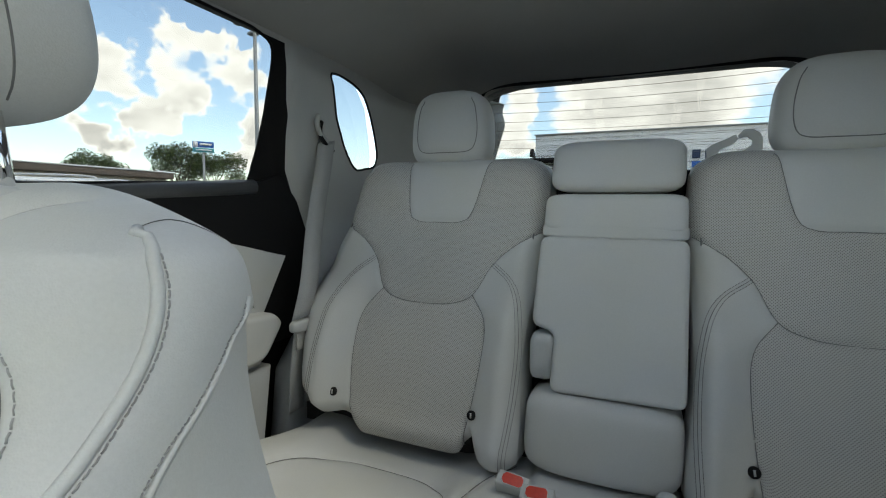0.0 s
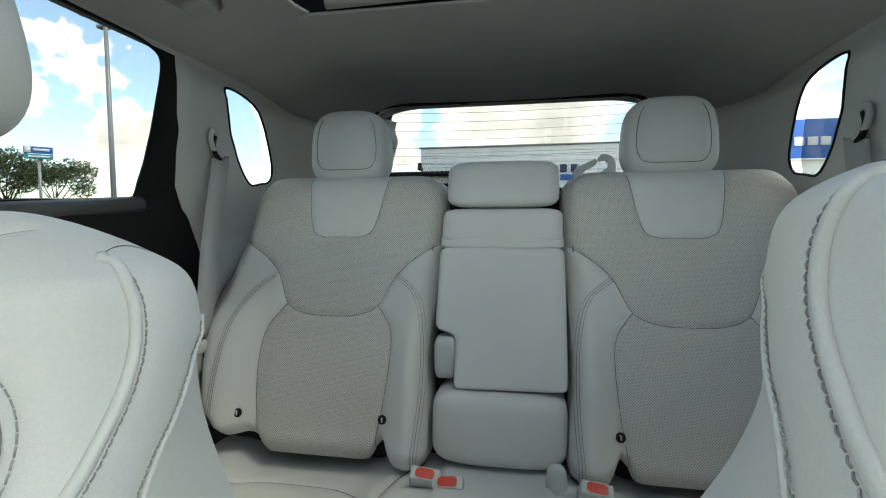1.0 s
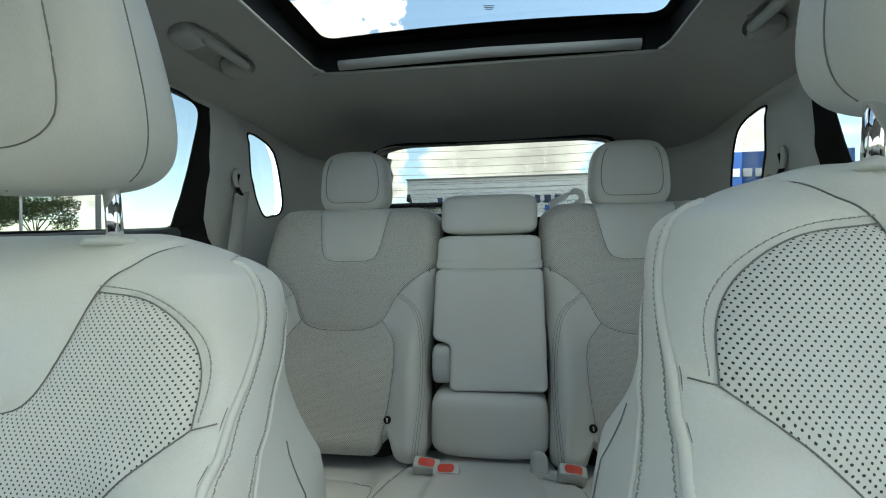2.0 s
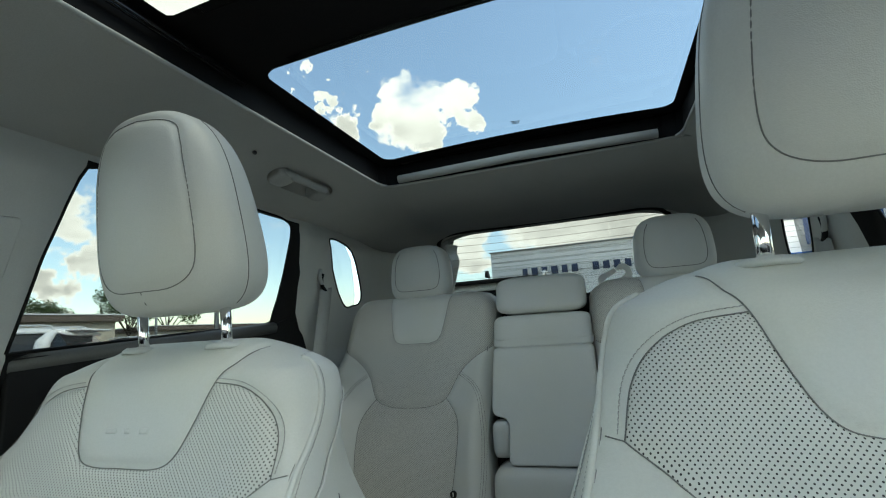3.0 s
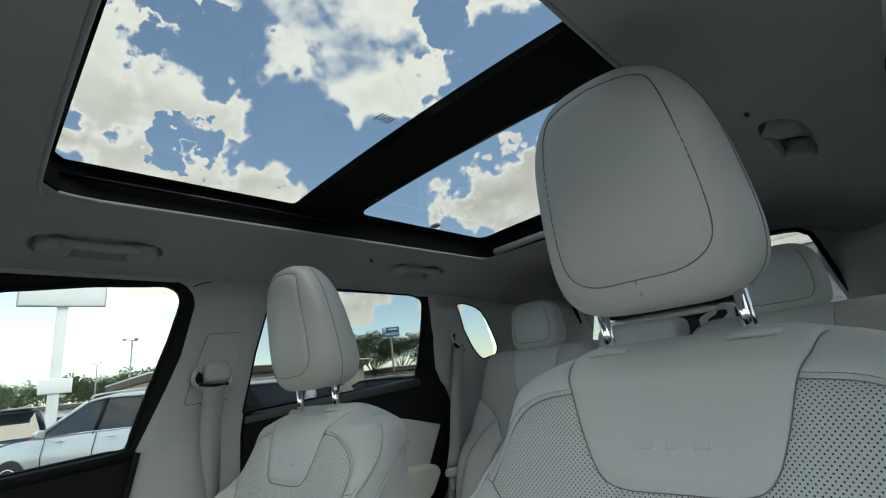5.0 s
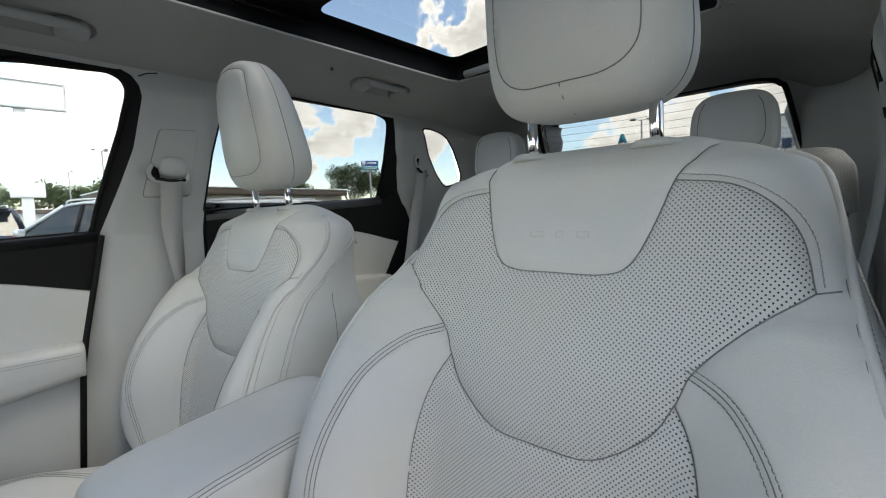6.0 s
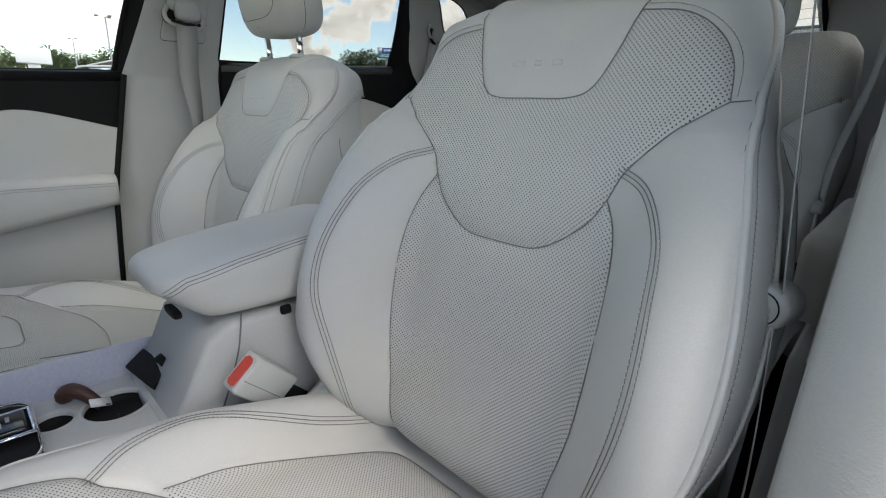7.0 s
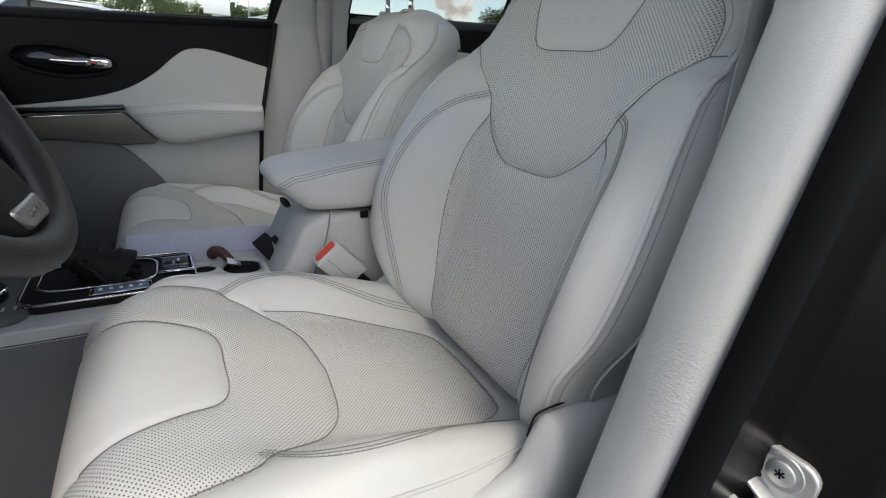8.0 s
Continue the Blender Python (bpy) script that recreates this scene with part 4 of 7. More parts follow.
def front_seat():
    seat = thing("front_seat", SEAT, "light grey perforated leather front seat with stitched bolsters", "car seat", "front seats")
    seams = both([INSERT, YOKE_OUT, YOKE_LOW, LOWER, SHORT])
    upholster(seat, P_back, lambda v: -back_hw(v), back_hw, np.linspace(0.56, 1.42, 150), 96, seams, split_back, [
        ("outer_bolster", LEATHER, ""), ("upper_insert", LEATHER, "smooth grey leather insert with a faint embossed mark"), ("yoke", PERF, "perforated grey leather yoke"),
        ("lumbar_panel", PERF, "perforated grey leather lower panel"), ("inner_bolster", LEATHER, ""), ("shoulder", LEATHER, "")], puff=0.0045, reach=0.012, flat=both([BOLSTER]))
    # side gussets that round off into the shoulder, and the plain back
    vs = np.linspace(0.56, 1.311, 84)
    vb = np.linspace(1.312, 1.42, 40)
    rim = []
    for s in (-1, 1):
        e, over = P_back(s * back_hw(vs), vs), P_back(s * back_hw(vb), vb)[::-1]
        z0 = over[0, 2]
        up = e[:, 2] > z0
        drop = np.clip((z0 - e[:, 2]) / 0.12, 0, 1)
        xb = np.where(up, np.interp(e[:, 2], over[:, 2], over[:, 0]), s * (0.17 + (back_hw(vs) - 0.008 - 0.17) * drop))
        yb = np.where(up, np.interp(e[:, 2], over[:, 2], over[:, 1]), back_y(vs) + 0.158)
        back = np.stack([xb, yb, e[:, 2]], -1)
        amp = 0.020 * np.clip((yb - e[:, 1]) / 0.09, 0, 1)

        def G(f, lift=0.0):
            """Points of the gusset, from the front edge (0) to the back (1)."""
            f = np.broadcast_to(f, vs.shape)
            p = e * (1 - f)[:, None] + back * f[:, None]
            p[:, 0] += s * (amp * np.sin(np.pi * np.clip(f, 0, 1)) ** 0.7 + lift)
            return p

        bm = bmesh.new()
        cols = [[bm.verts.new(p) for p in G(f)] for f in (0, 0.02, 0.06, 0.13, 0.25, 0.4, 0.55, 0.7, 0.84, 0.94, 1)]
        for a, b in zip(cols, cols[1:]):
            for i in range(len(vs) - 1):
                bm.faces.new((a[i], b[i], b[i + 1], a[i + 1]))
        part("side_gusset", bm, LEATHER, seat)
        rim.append(back[~up])
        part("piping", tube((e + np.array([s * 0.0015, 0.001, 0]))[vs < 1.285], 0.0034, 8), LEATHER, seat, "raised grey leather piping")
        front = np.stack([s * (back_hw(vs) - 0.0025), vs], -1)
        sew(seat, P_back, front[vs < 1.285], 0.0006, 0.0004)
        side = np.tile([[s, -0.25, 0]], (len(vs), 1)) / 1.03
        most = vs < 1.25
        stitch_along(seat, G(0.055, 0.0004)[most], side[most], material=THREAD_SHADED)
        low, f2 = vs < 1.20, np.interp(vs, [0.6, 0.9, 1.05, 1.10, 1.14, 1.18, 1.20], [0.24, 0.24, 0.26, 0.30, 0.38, 0.60, 0.78])
        part("gusset_seam", tube(G(f2, 0.0006)[low], 0.0019, 6), LEATHER, seat)
        stitch_along(seat, G(f2 - 0.035, 0.0006)[low], side[low], material=THREAD_SHADED)
        part("gusset_seam", tube(G(np.interp(vs, [0.6, 1.02, 1.10], [0.74, 0.67, 0.56]), 0.0003)[vs < 1.10], 0.0006, 5), THREAD, seat)
    bm = bmesh.new()
    rows = [[bm.verts.new((a[0] + (b[0] - a[0]) * u, a[1] + 0.012 * (1 - (2 * u - 1) ** 2), a[2])) for u in np.linspace(0, 1, 9)] for a, b in zip(*rim)]
    for a, b in zip(rows, rows[1:]):
        for i in range(8):
            bm.faces.new((a[i], a[i + 1], b[i + 1], b[i]))
    part("back_panel", bm, TRIM, seat)
    for l in (YOKE_LOW, YOKE_OUT, INSERT, LOWER, SHORT):
        for m in mirror(l):
            sew(seat, P_back, m, -0.0011)
    for m in mirror(BOLSTER):
        sew(seat, P_back, m, 0.0049, 0.0005)
        for d in (-0.0042, 0.0042):
            stitch(seat, P_back, offset(m, d), lift=0.0053)
    for m in mirror(YOKE_OUT):
        stitch(seat, P_back, offset(m, 0.0042 * (1 if m[0][0] > 0 else -1) * -1), lift=0.0026, material=THREAD_SHADED)
    # faint embossed mark in the insert: plain bars
    for k, w in enumerate((0.018, 0.010, 0.014)):
        p = P_back(np.array([-0.026 + 0.026 * k]), np.array([1.168]))[0]
        part("embossed_bar", box((w, 0.004, 0.007), (p[0], p[1] - 0.0029, p[2]), 0.0015, turn=(-18, 0, 0)), LEATHER, seat, "embossed mark")
    # cushion
    ws = np.linspace(cush_w[10], 0.0, 150)
    upholster(seat, P_cush, lambda w: -cush_hw(w), cush_hw, ws, 90, both([C_INSERT, C_MID, C_REAR, C_FRONT]), split_cush, [
        ("cushion_bolster", LEATHER, ""), ("cushion_back", LEATHER, ""), ("cushion_panel", PERF, "perforated grey leather seat panel"), ("thigh_panel", PERF, "perforated grey leather thigh panel"), ("cushion_insert", LEATHER, "")], puff=0.005, reach=0.014, flat=both([C_BOL]))
    for l in (C_INSERT, C_MID, C_REAR, C_FRONT):
        for m in mirror(l):
            sew(seat, P_cush, m, 0.0)
    for m in mirror(C_BOL):
        sew(seat, P_cush, m, 0.0055, 0.0005)
        for d in (-0.0042, 0.0042):
            stitch(seat, P_cush, offset(m, d), lift=0.0059)
    for s in (-1, 1):
        e = P_cush(s * cush_hw(ws), ws)
        bm = bmesh.new()
        cols = []
        for f, out in ((0, 0.0), (0.04, 0.009), (0.1, 0.016), (0.2, 0.021), (0.35, 0.022), (0.7, 0.014), (1.0, 0.0)):
            cols.append([bm.verts.new((p[0] + s * out, p[1], p[2] + f * (0.46 - SEAT.z - p[2]))) for p in e])
        for a, b in zip(cols, cols[1:]):
            for i in range(len(ws) - 1):
                bm.faces.new((a[i], b[i], b[i + 1], a[i + 1]))
        part("cushion_side", bm, LEATHER, seat)
        part("cushion_piping", tube(e[20:], 0.0026, 6), LEATHER, seat)
        if s > 0:
            # a thin black tube draws the shade in the gap along the cover
            gap = [(0.236, -0.068, 0.362), (0.243, -0.071, 0.395), (0.247, -0.066, 0.405), (0.247, -0.04, 0.406), (0.246, 0.0, 0.405)]
            part("cushion_gap_shade", tube(spline(gap, 2), 0.0013, 6), BLACK, seat, "black line for the shade in the gap beside the base cover")
        # the base cover rises behind the cushion and is wider on the door side
        wide = 0.0 if s > 0 else -0.026
        bm = bmesh.new()
        rows = []
        for y in np.linspace(-0.47, 0.105, 60):
            top = float(np.interp(y, [-0.47, -0.30, -0.15, -0.05, 0.02, 0.065, 0.09, 0.105], [0.545, 0.60, 0.65, 0.70, 0.752, 0.768, 0.755, 0.715])) - SEAT.z
            inner = ((0.205, top - 0.012), (0.226, top - 0.002), (0.248, top))
            if s > 0:
                top = float(np.interp(y, [-0.47, -0.30, -0.20, -0.16, -0.12, -0.085, -0.066, 0.09, 0.105], [0.545, 0.60, 0.655, 0.688, 0.692, 0.706, 0.760, 0.763, 0.735])) - SEAT.z
                inner = ((0.232, top - 0.06), (0.243, top - 0.005), (0.250, top))
            rows.append([bm.verts.new((s * (x + (wide if x > 0.23 else 0)), y, max(z, 0.06))) for x, z in (*inner, (0.266, top - 0.006), (0.279, top - 0.026), (0.284, top - 0.07), (0.284, top - 0.15), (0.278, 0.06))])
        for a, b in zip(rows, rows[1:]):
            for i in range(7):
                bm.faces.new((a[i], a[i + 1], b[i + 1], b[i]) if s > 0 else (a[i], b[i], b[i + 1], a[i + 1]))
        bm.faces.new(rows[-1])
        bm.faces.new(rows[0][::-1])
        part("side_shield", bm, TRIM, seat, "grey plastic seat base cover")
    part("seat_rail", box((0.36, 0.5, 0.08), (0, -0.2, 0.05), 0.01), BLACK, seat)
    # headrest on two chrome posts
    bm = soft((0.224, 0.146, 0.264), n=4.0, res=44, shape=headrest_shape)
    bm.normal_update()
    outline = spline([(0, -0.100), (0.045, -0.098), (0.072, -0.082), (0.080, -0.05), (0.076, 0.02), (0.066, 0.085), (0.05, 0.108), (0, 0.116)])
    full = [(-a, b) for a, b in outline[::-1]] + [tuple(p) for p in outline[1:]]
    groove_on(bm, full, depth=0.0025, width=0.005)
    drop = [(0.0, -0.10), (0.001, -0.115), (0.002, -0.13)]
    seat_line, drop_line = front_on(bm, full, lift=0.0003), front_on(bm, drop, lift=0.0003)
    side_lines = [side_on(bm, s, [(0.004 - 0.035 * (b + 0.136) / 0.272, b) for b in np.linspace(-0.122, 0.116, 40)], 0.0002) for s in (-1, 1)]
    place = Matrix.Translation((0, 0.190, 1.428 - SEAT.z)) @ Matrix.Rotation(radians(4), 4, "X")
    head = part("headrest", bm, LEATHER, seat, "padded grey leather headrest", place=place)
    part("headrest_seam", tube(seat_line, 0.0007, 5), THREAD, head)
    if len(drop_line) > 1:
        part("headrest_seam", tube(drop_line, 0.0006, 5), THREAD, head)
    for s in (-1, 1):
        part("headrest_seam", tube(side_lines[s > 0], 0.0007, 5), THREAD, head)
    for x in (-0.073, 0.073):
        part("headrest_post", tube([(x, 0.206, 1.22 - SEAT.z), (x, 0.196, 1.33 - SEAT.z)], 0.0068, 14), CHROME, seat, "polished chrome post")
        part("post_sleeve", lathe([(0.030, 0.0), (0.030, 0.004), (0.026, 0.008), (0.013, 0.010), (0.010, 0.010)], 24, (x, 0.207, 1.252 - SEAT.z), (-8, 0, 0)), TRIM, seat, "round grey plastic post sleeve")
    return seat


driver = front_seat()
driver["label"] = "light grey perforated leather driver seat beside the open doorway"
other = copy_thing(driver, Matrix.Translation(SEAT + Vector((-0.751, 0.006, -0.042))))
for ob in other.children:
    if ob.name.split(".")[0] == "headrest":
        ob.matrix_basis = Matrix.Translation((0.007, 0, 0.006)) @ ob.matrix_basis
other["label"] = "light grey perforated leather front passenger seat with tall headrest"

# ---- rear bench ----
XR = -0.005
R_V = [0.74, 0.78, 0.82, 0.903, 1.00, 1.10, 1.20, 1.27, 1.30, 1.322, 1.35, 1.38, 1.415]
R_Y = [0.795, 0.815, 0.833, 0.862, 0.905, 0.950, 0.990, 1.017, 1.032, 1.050, 1.077, 1.103, 1.118]
R_Z = [0.74, 0.78, 0.82, 0.903, 1.00, 1.10, 1.20, 1.27, 1.300, 1.312, 1.316, 1.307, 1.276]
ry, rz = smooth1(R_V, R_Y), smooth1(R_V, R_Z)
R_INSERT = spline([(0, 1.179), (0.05, 1.181), (0.075, 1.205), (0.094, 1.30), (0.098, 1.325)])
R_YOKE = spline([(0.236, 1.169), (0.176, 1.135), (0.135, 1.095), (0.103, 1.037), (0.058, 1.017), (0, 1.013)])
R_LOWER = spline([(0.103, 1.037), (0.136, 0.99), (0.141, 0.925), (0.131, 0.818), (0.124, 0.75)])
R_BOL = spline([(0.137, 1.098), (0.184, 1.058), (0.204, 0.99), (0.209, 0.88), (0.203, 0.76)])


def rear_seat(s):
    """The outer rear seat back on side s."""
    base = Vector((XR + s * 0.358, 0.85, 0.76))
    seat = thing("outer_seat_back", base, "grey perforated leather rear seat back with buttons at its foot", "car seat", "rear seat backs")
    outer = smooth1([0.74, 0.80, 0.85, 1.0, 1.1, 1.17, 1.27, 1.31, 1.42], [0.20, 0.225, 0.25, 0.273, 0.267, 0.247, 0.236, 0.215, 0.18])
    inner = smooth1([0.74, 0.80, 0.95, 1.17, 1.27, 1.30, 1.32, 1.42], [0.222, 0.226, 0.217, 0.228, 0.226, 0.212, 0.195, 0.175])
    left, right = (lambda v: -outer(v), inner) if s < 0 else (lambda v: -inner(v), outer)

    def P(x, v):
        a = np.abs(x)
        out = (np.sign(x) == s)
        b = 0.036 * sstep(0.125, 0.20, a) * (1 - sstep(0.98, 1.08, v)) * np.where(out, 1.25, 0.8)
        lim = np.where(out, outer(v), inner(v))
        roll = 0.05 * np.clip((a - (lim - 0.04)) / 0.045, 0, 1.2) ** 2
        low = 0.05 * np.clip((0.79 - v) / 0.05, 0, 1) ** 2
        notch = 0.034 * sstep(0.09, 0.15, a) * out + 0.034 * np.exp(-((a - 0.138) / 0.016) ** 2) * ~out
        v = v + notch * (1 - sstep(0.755, 0.86, v))
        return np.stack([x, ry(v) - b + roll + low - base.y, rz(v) - base.z], -1)

    def split(x, v):
        a = np.abs(x)
        k = np.zeros(x.shape, int)
        k[inside(np.vstack([R_BOL, [(0, 0.6), (0, 1.08)]]), a, v)] = 3
        k[inside(np.vstack([R_LOWER, [(0, 0.6), (0, 1.045)]]), a, v)] = 2
        k[(inside(np.vstack([R_YOKE, [(0, 1.5), (0.4, 1.5), (0.4, 1.19)]]), a, v)) & (v > 1.01)] = 1
        k[inside(np.vstack([R_INSERT, [(0, 1.325)]]), a, v) | ((a < 0.098) & (v >= 1.322))] = 4
        return k

    upholster(seat, P, left, right, np.linspace(0.755, 1.41, 124), 88, both([R_INSERT, R_YOKE, R_LOWER]), split, [
        ("outer_bolster", LEATHER, ""), ("yoke", PERF_REAR, "finely perforated grey leather yoke"), ("lower_panel", PERF_REAR, "finely perforated grey leather lower panel"), ("inner_bolster", LEATHER, ""), ("upper_insert", LEATHER, "")], puff=0.0045, reach=0.012, flat=both([R_BOL]))
    for l in (R_INSERT, R_YOKE, R_LOWER):
        for m in mirror(l):
            sew(seat, P, m, -0.0009)
    for m in mirror(R_BOL):
        sew(seat, P, m, 0.0050, 0.0005)
        for d in (-0.0045, 0.0045):
            stitch(seat, P, offset(m, d), lift=0.0054)
    for t in (-1, 1):
        lim = outer if t == s else inner
        vs = np.linspace(0.76, 1.38, 50)
        part("piping", tube(P(t * (lim(vs) - 0.018), vs), 0.0016, 5), THREAD, seat)
        # padded edge running back
        e = P(t * lim(vs), vs)
        bm = bmesh.new()
        cols = [[bm.verts.new((p[0] + t * o, p[1] + d * max(0.1, 1 - max(0, v - 1.30) * 9), p[2])) for p, v in zip(e, vs)] for d, o in ((0, 0), (0.03, 0.004), (0.10, 0.0))]
        for a, b in zip(cols, cols[1:]):
            for i in range(len(vs) - 1):
                bm.faces.new((a[i], b[i], b[i + 1], a[i + 1]))
        part("side_edge", bm, LEATHER, seat)
    bm = bmesh.new()
    f = [bm.verts.new((x, 1.115 - base.y, z)) for x, z in ((-0.22, 0.0), (0.22, 0.0), (0.18, 0.51), (-0.18, 0.51))]
    bm.faces.new(f)
    part("back_board", bm, CARPET, seat)
    for t in (-1, 1):
        x = -0.0095 * s * -1 + t * 0.1485
        p = P(np.array([x]), np.array([0.82]))[0]
        tag = part("anchor_button", lathe([(0.0088, 0), (0.0088, 0.003), (0.0075, 0.005), (0.003, 0.0055)], 18, p + np.array([0, -0.004, 0]), (70, 0, 0)), BLACK, seat, "round black plastic button with a small pale sign")
        part("sign", box((0.003, 0.009, 0.001), (p[0], p[1] - 0.0095, p[2] + 0.0015), turn=(70, 0, 20)), TRIM, tag)
    # headrest
    hb = soft((0.202, 0.10, 0.176), n=3.6, res=24, shape=lambda v: Vector((v.x * (1 - 0.10 * (v.z / 0.176 + 0.5) ** 2), v.y * (1 - 0.25 * (v.z / 0.176 + 0.5)) + 0.01 * (v.x / 0.09) ** 2, v.z)))
    hb.normal_update()
    half = spline([(0, -0.056), (0.052, -0.054), (0.070, -0.038), (0.074, 0.0), (0.068, 0.044), (0.058, 0.066)])
    full = [(-a, b) for a, b in half[::-1]] + [tuple(p) for p in half[1:]]
    groove_on(hb, full, depth=0.003)
    line = front_on(hb, full, lift=0.0003)
    head = part("headrest", hb, LEATHER, seat, "squarish padded grey leather headrest", place=Matrix.Translation((-0.015 if s < 0 else 0.0, 1.085 - base.y, 1.392 - base.z)))
    part("headrest_seam", tube(line, 0.0010, 5), THREAD, head)
    return seat


left_rear = rear_seat(-1)
left_rear["label"] = "grey perforated leather rear seat back on the passenger side"
right_rear = rear_seat(1)
right_rear["label"] = "grey perforated leather rear seat back behind the driver seat"


def middle_seat():
    base = Vector((XR, 0.85, 0.76))
    seat = thing("centre_seat_back", base, "narrow grey leather centre seat back with folded armrest", "car seat")

    def lean(v):
        return Vector((v.x, v.y + 0.38 * v.z, v.z))

    def block(name, w, z0, z1, depth, yfront, label="", n=6.0):
        zc = (z0 + z1) / 2
        y = yfront + depth / 2
        return part(name, soft((w, depth, z1 - z0), (0, y - base.y, zc - base.z), n=n, res=18, shape=lean), LEATHER, seat, label)

    block("centre_headrest", 0.246, 1.242, 1.348, 0.12, 1.004, "low padded grey leather centre headrest", 5.5)
    block("upper_pad", 0.258, 1.165, 1.241, 0.10, 0.978, n=7)
    block("fold_strip", 0.264, 1.152, 1.186, 0.10, 0.965, n=5)
    # armrest with a notch cut in its lower corner
    outline = [(0.130, 1.157), (0.131, 0.896), (-0.084, 0.893), (-0.084, 0.988), (-0.127, 0.998), (-0.127, 1.157)]
    bm = pad(fillet(outline, 0.016), lambda a, b, d: (a, 0.846 + 0.41 * (b - 0.90) + d - base.y, b - base.z), 0.07, 0.010)
    part("armrest", bm, LEATHER, seat, "folded-up grey leather armrest")
    part("armrest_hinge", soft((0.045, 0.06, 0.085), (-0.105, 0.905 - base.y, 0.942 - base.z), n=5, res=8), TRIM, seat, "grey plastic hinge in the armrest's notch")
    part("lower_pad", soft((0.256, 0.13, 0.132), (0.003, 0.885 - base.y, 0.826 - base.z), n=5.5, res=20, shape=lambda v: Vector((v.x, v.y + 0.15 * v.z - 0.008 * (1 - (v.x / 0.12) ** 2), v.z))), LEATHER, seat, "thick grey leather pad below the armrest")
    part("back_board", box((0.27, 0.02, 0.55), (0, 0.19, 0.27), turn=(-20, 0, 0)), CARPET, seat)
    return seat


middle_seat()


def rear_cushion():
    base = Vector((XR, 0.55, 0.36))
    seat = thing("rear_seat_cushion", base, "wide grey leather rear bench cushion with sculpted seats", "car seat")
    hwid = 0.64

    def P(x, w):
        a = np.abs(np.abs(x) - 0.358)
        y = w
        z = 0.765 - 0.05 * sstep(0.55, 0.86, y) - 0.035 * sstep(0.40, 0.30, y) - 0.16 * sstep(0.335, 0.28, y)
        z = z + 0.022 * sstep(0.10, 0.19, a) - 0.04 * sstep(0.58, 0.66, np.abs(x)) + 0.01 * (np.abs(x) < 0.1)
        return np.stack([x, y - base.y, z - base.z], -1)

    dish = spline([(0.195, 0.28), (0.19, 0.45), (0.205, 0.66), (0.26, 0.745), (0.358, 0.76), (0.46, 0.745), (0.51, 0.66), (0.52, 0.45), (0.51, 0.28)])
    back = spline([(0.14, 0.86), (0.18, 0.76), (0.19, 0.45)])
    lines = both([dish, back])
    upholster(seat, P, lambda w: -hwid + 0 * w, lambda w: hwid + 0 * w, np.linspace(0.28, 0.92, 96), 150, lines, lambda x, w: np.where(inside(np.vstack([dish, [(0.35, 0.2)]]), np.abs(x), w), 1, 0), [("cushion_border", LEATHER, ""), ("seat_dish", LEATHER, "smooth grey leather seat panel")], puff=0.006, reach=0.018)
    for l in lines:
        sew(seat, P, l, -0.0006)
    bm = box((1.26, 0.02, 0.36), (0, -0.26, 0.18), 0.008)
    part("front_face", bm, LEATHER, seat)
    return seat


rear_cushion()

# ---- doors ----


def door_plate(parent, name, outline, x, thick, material, s=-1, bevel=0.006, label="", lean=0.0):
    """A plate on the door whose inner face lies x from the middle; lean: how much it moves inwards per metre down."""
    bm = pad(outline, lambda y, z, d: (XC + s * (x - lean * (1.0 - z) + d), y, z), thick, bevel)
    return part(name, bm, material, parent, label)


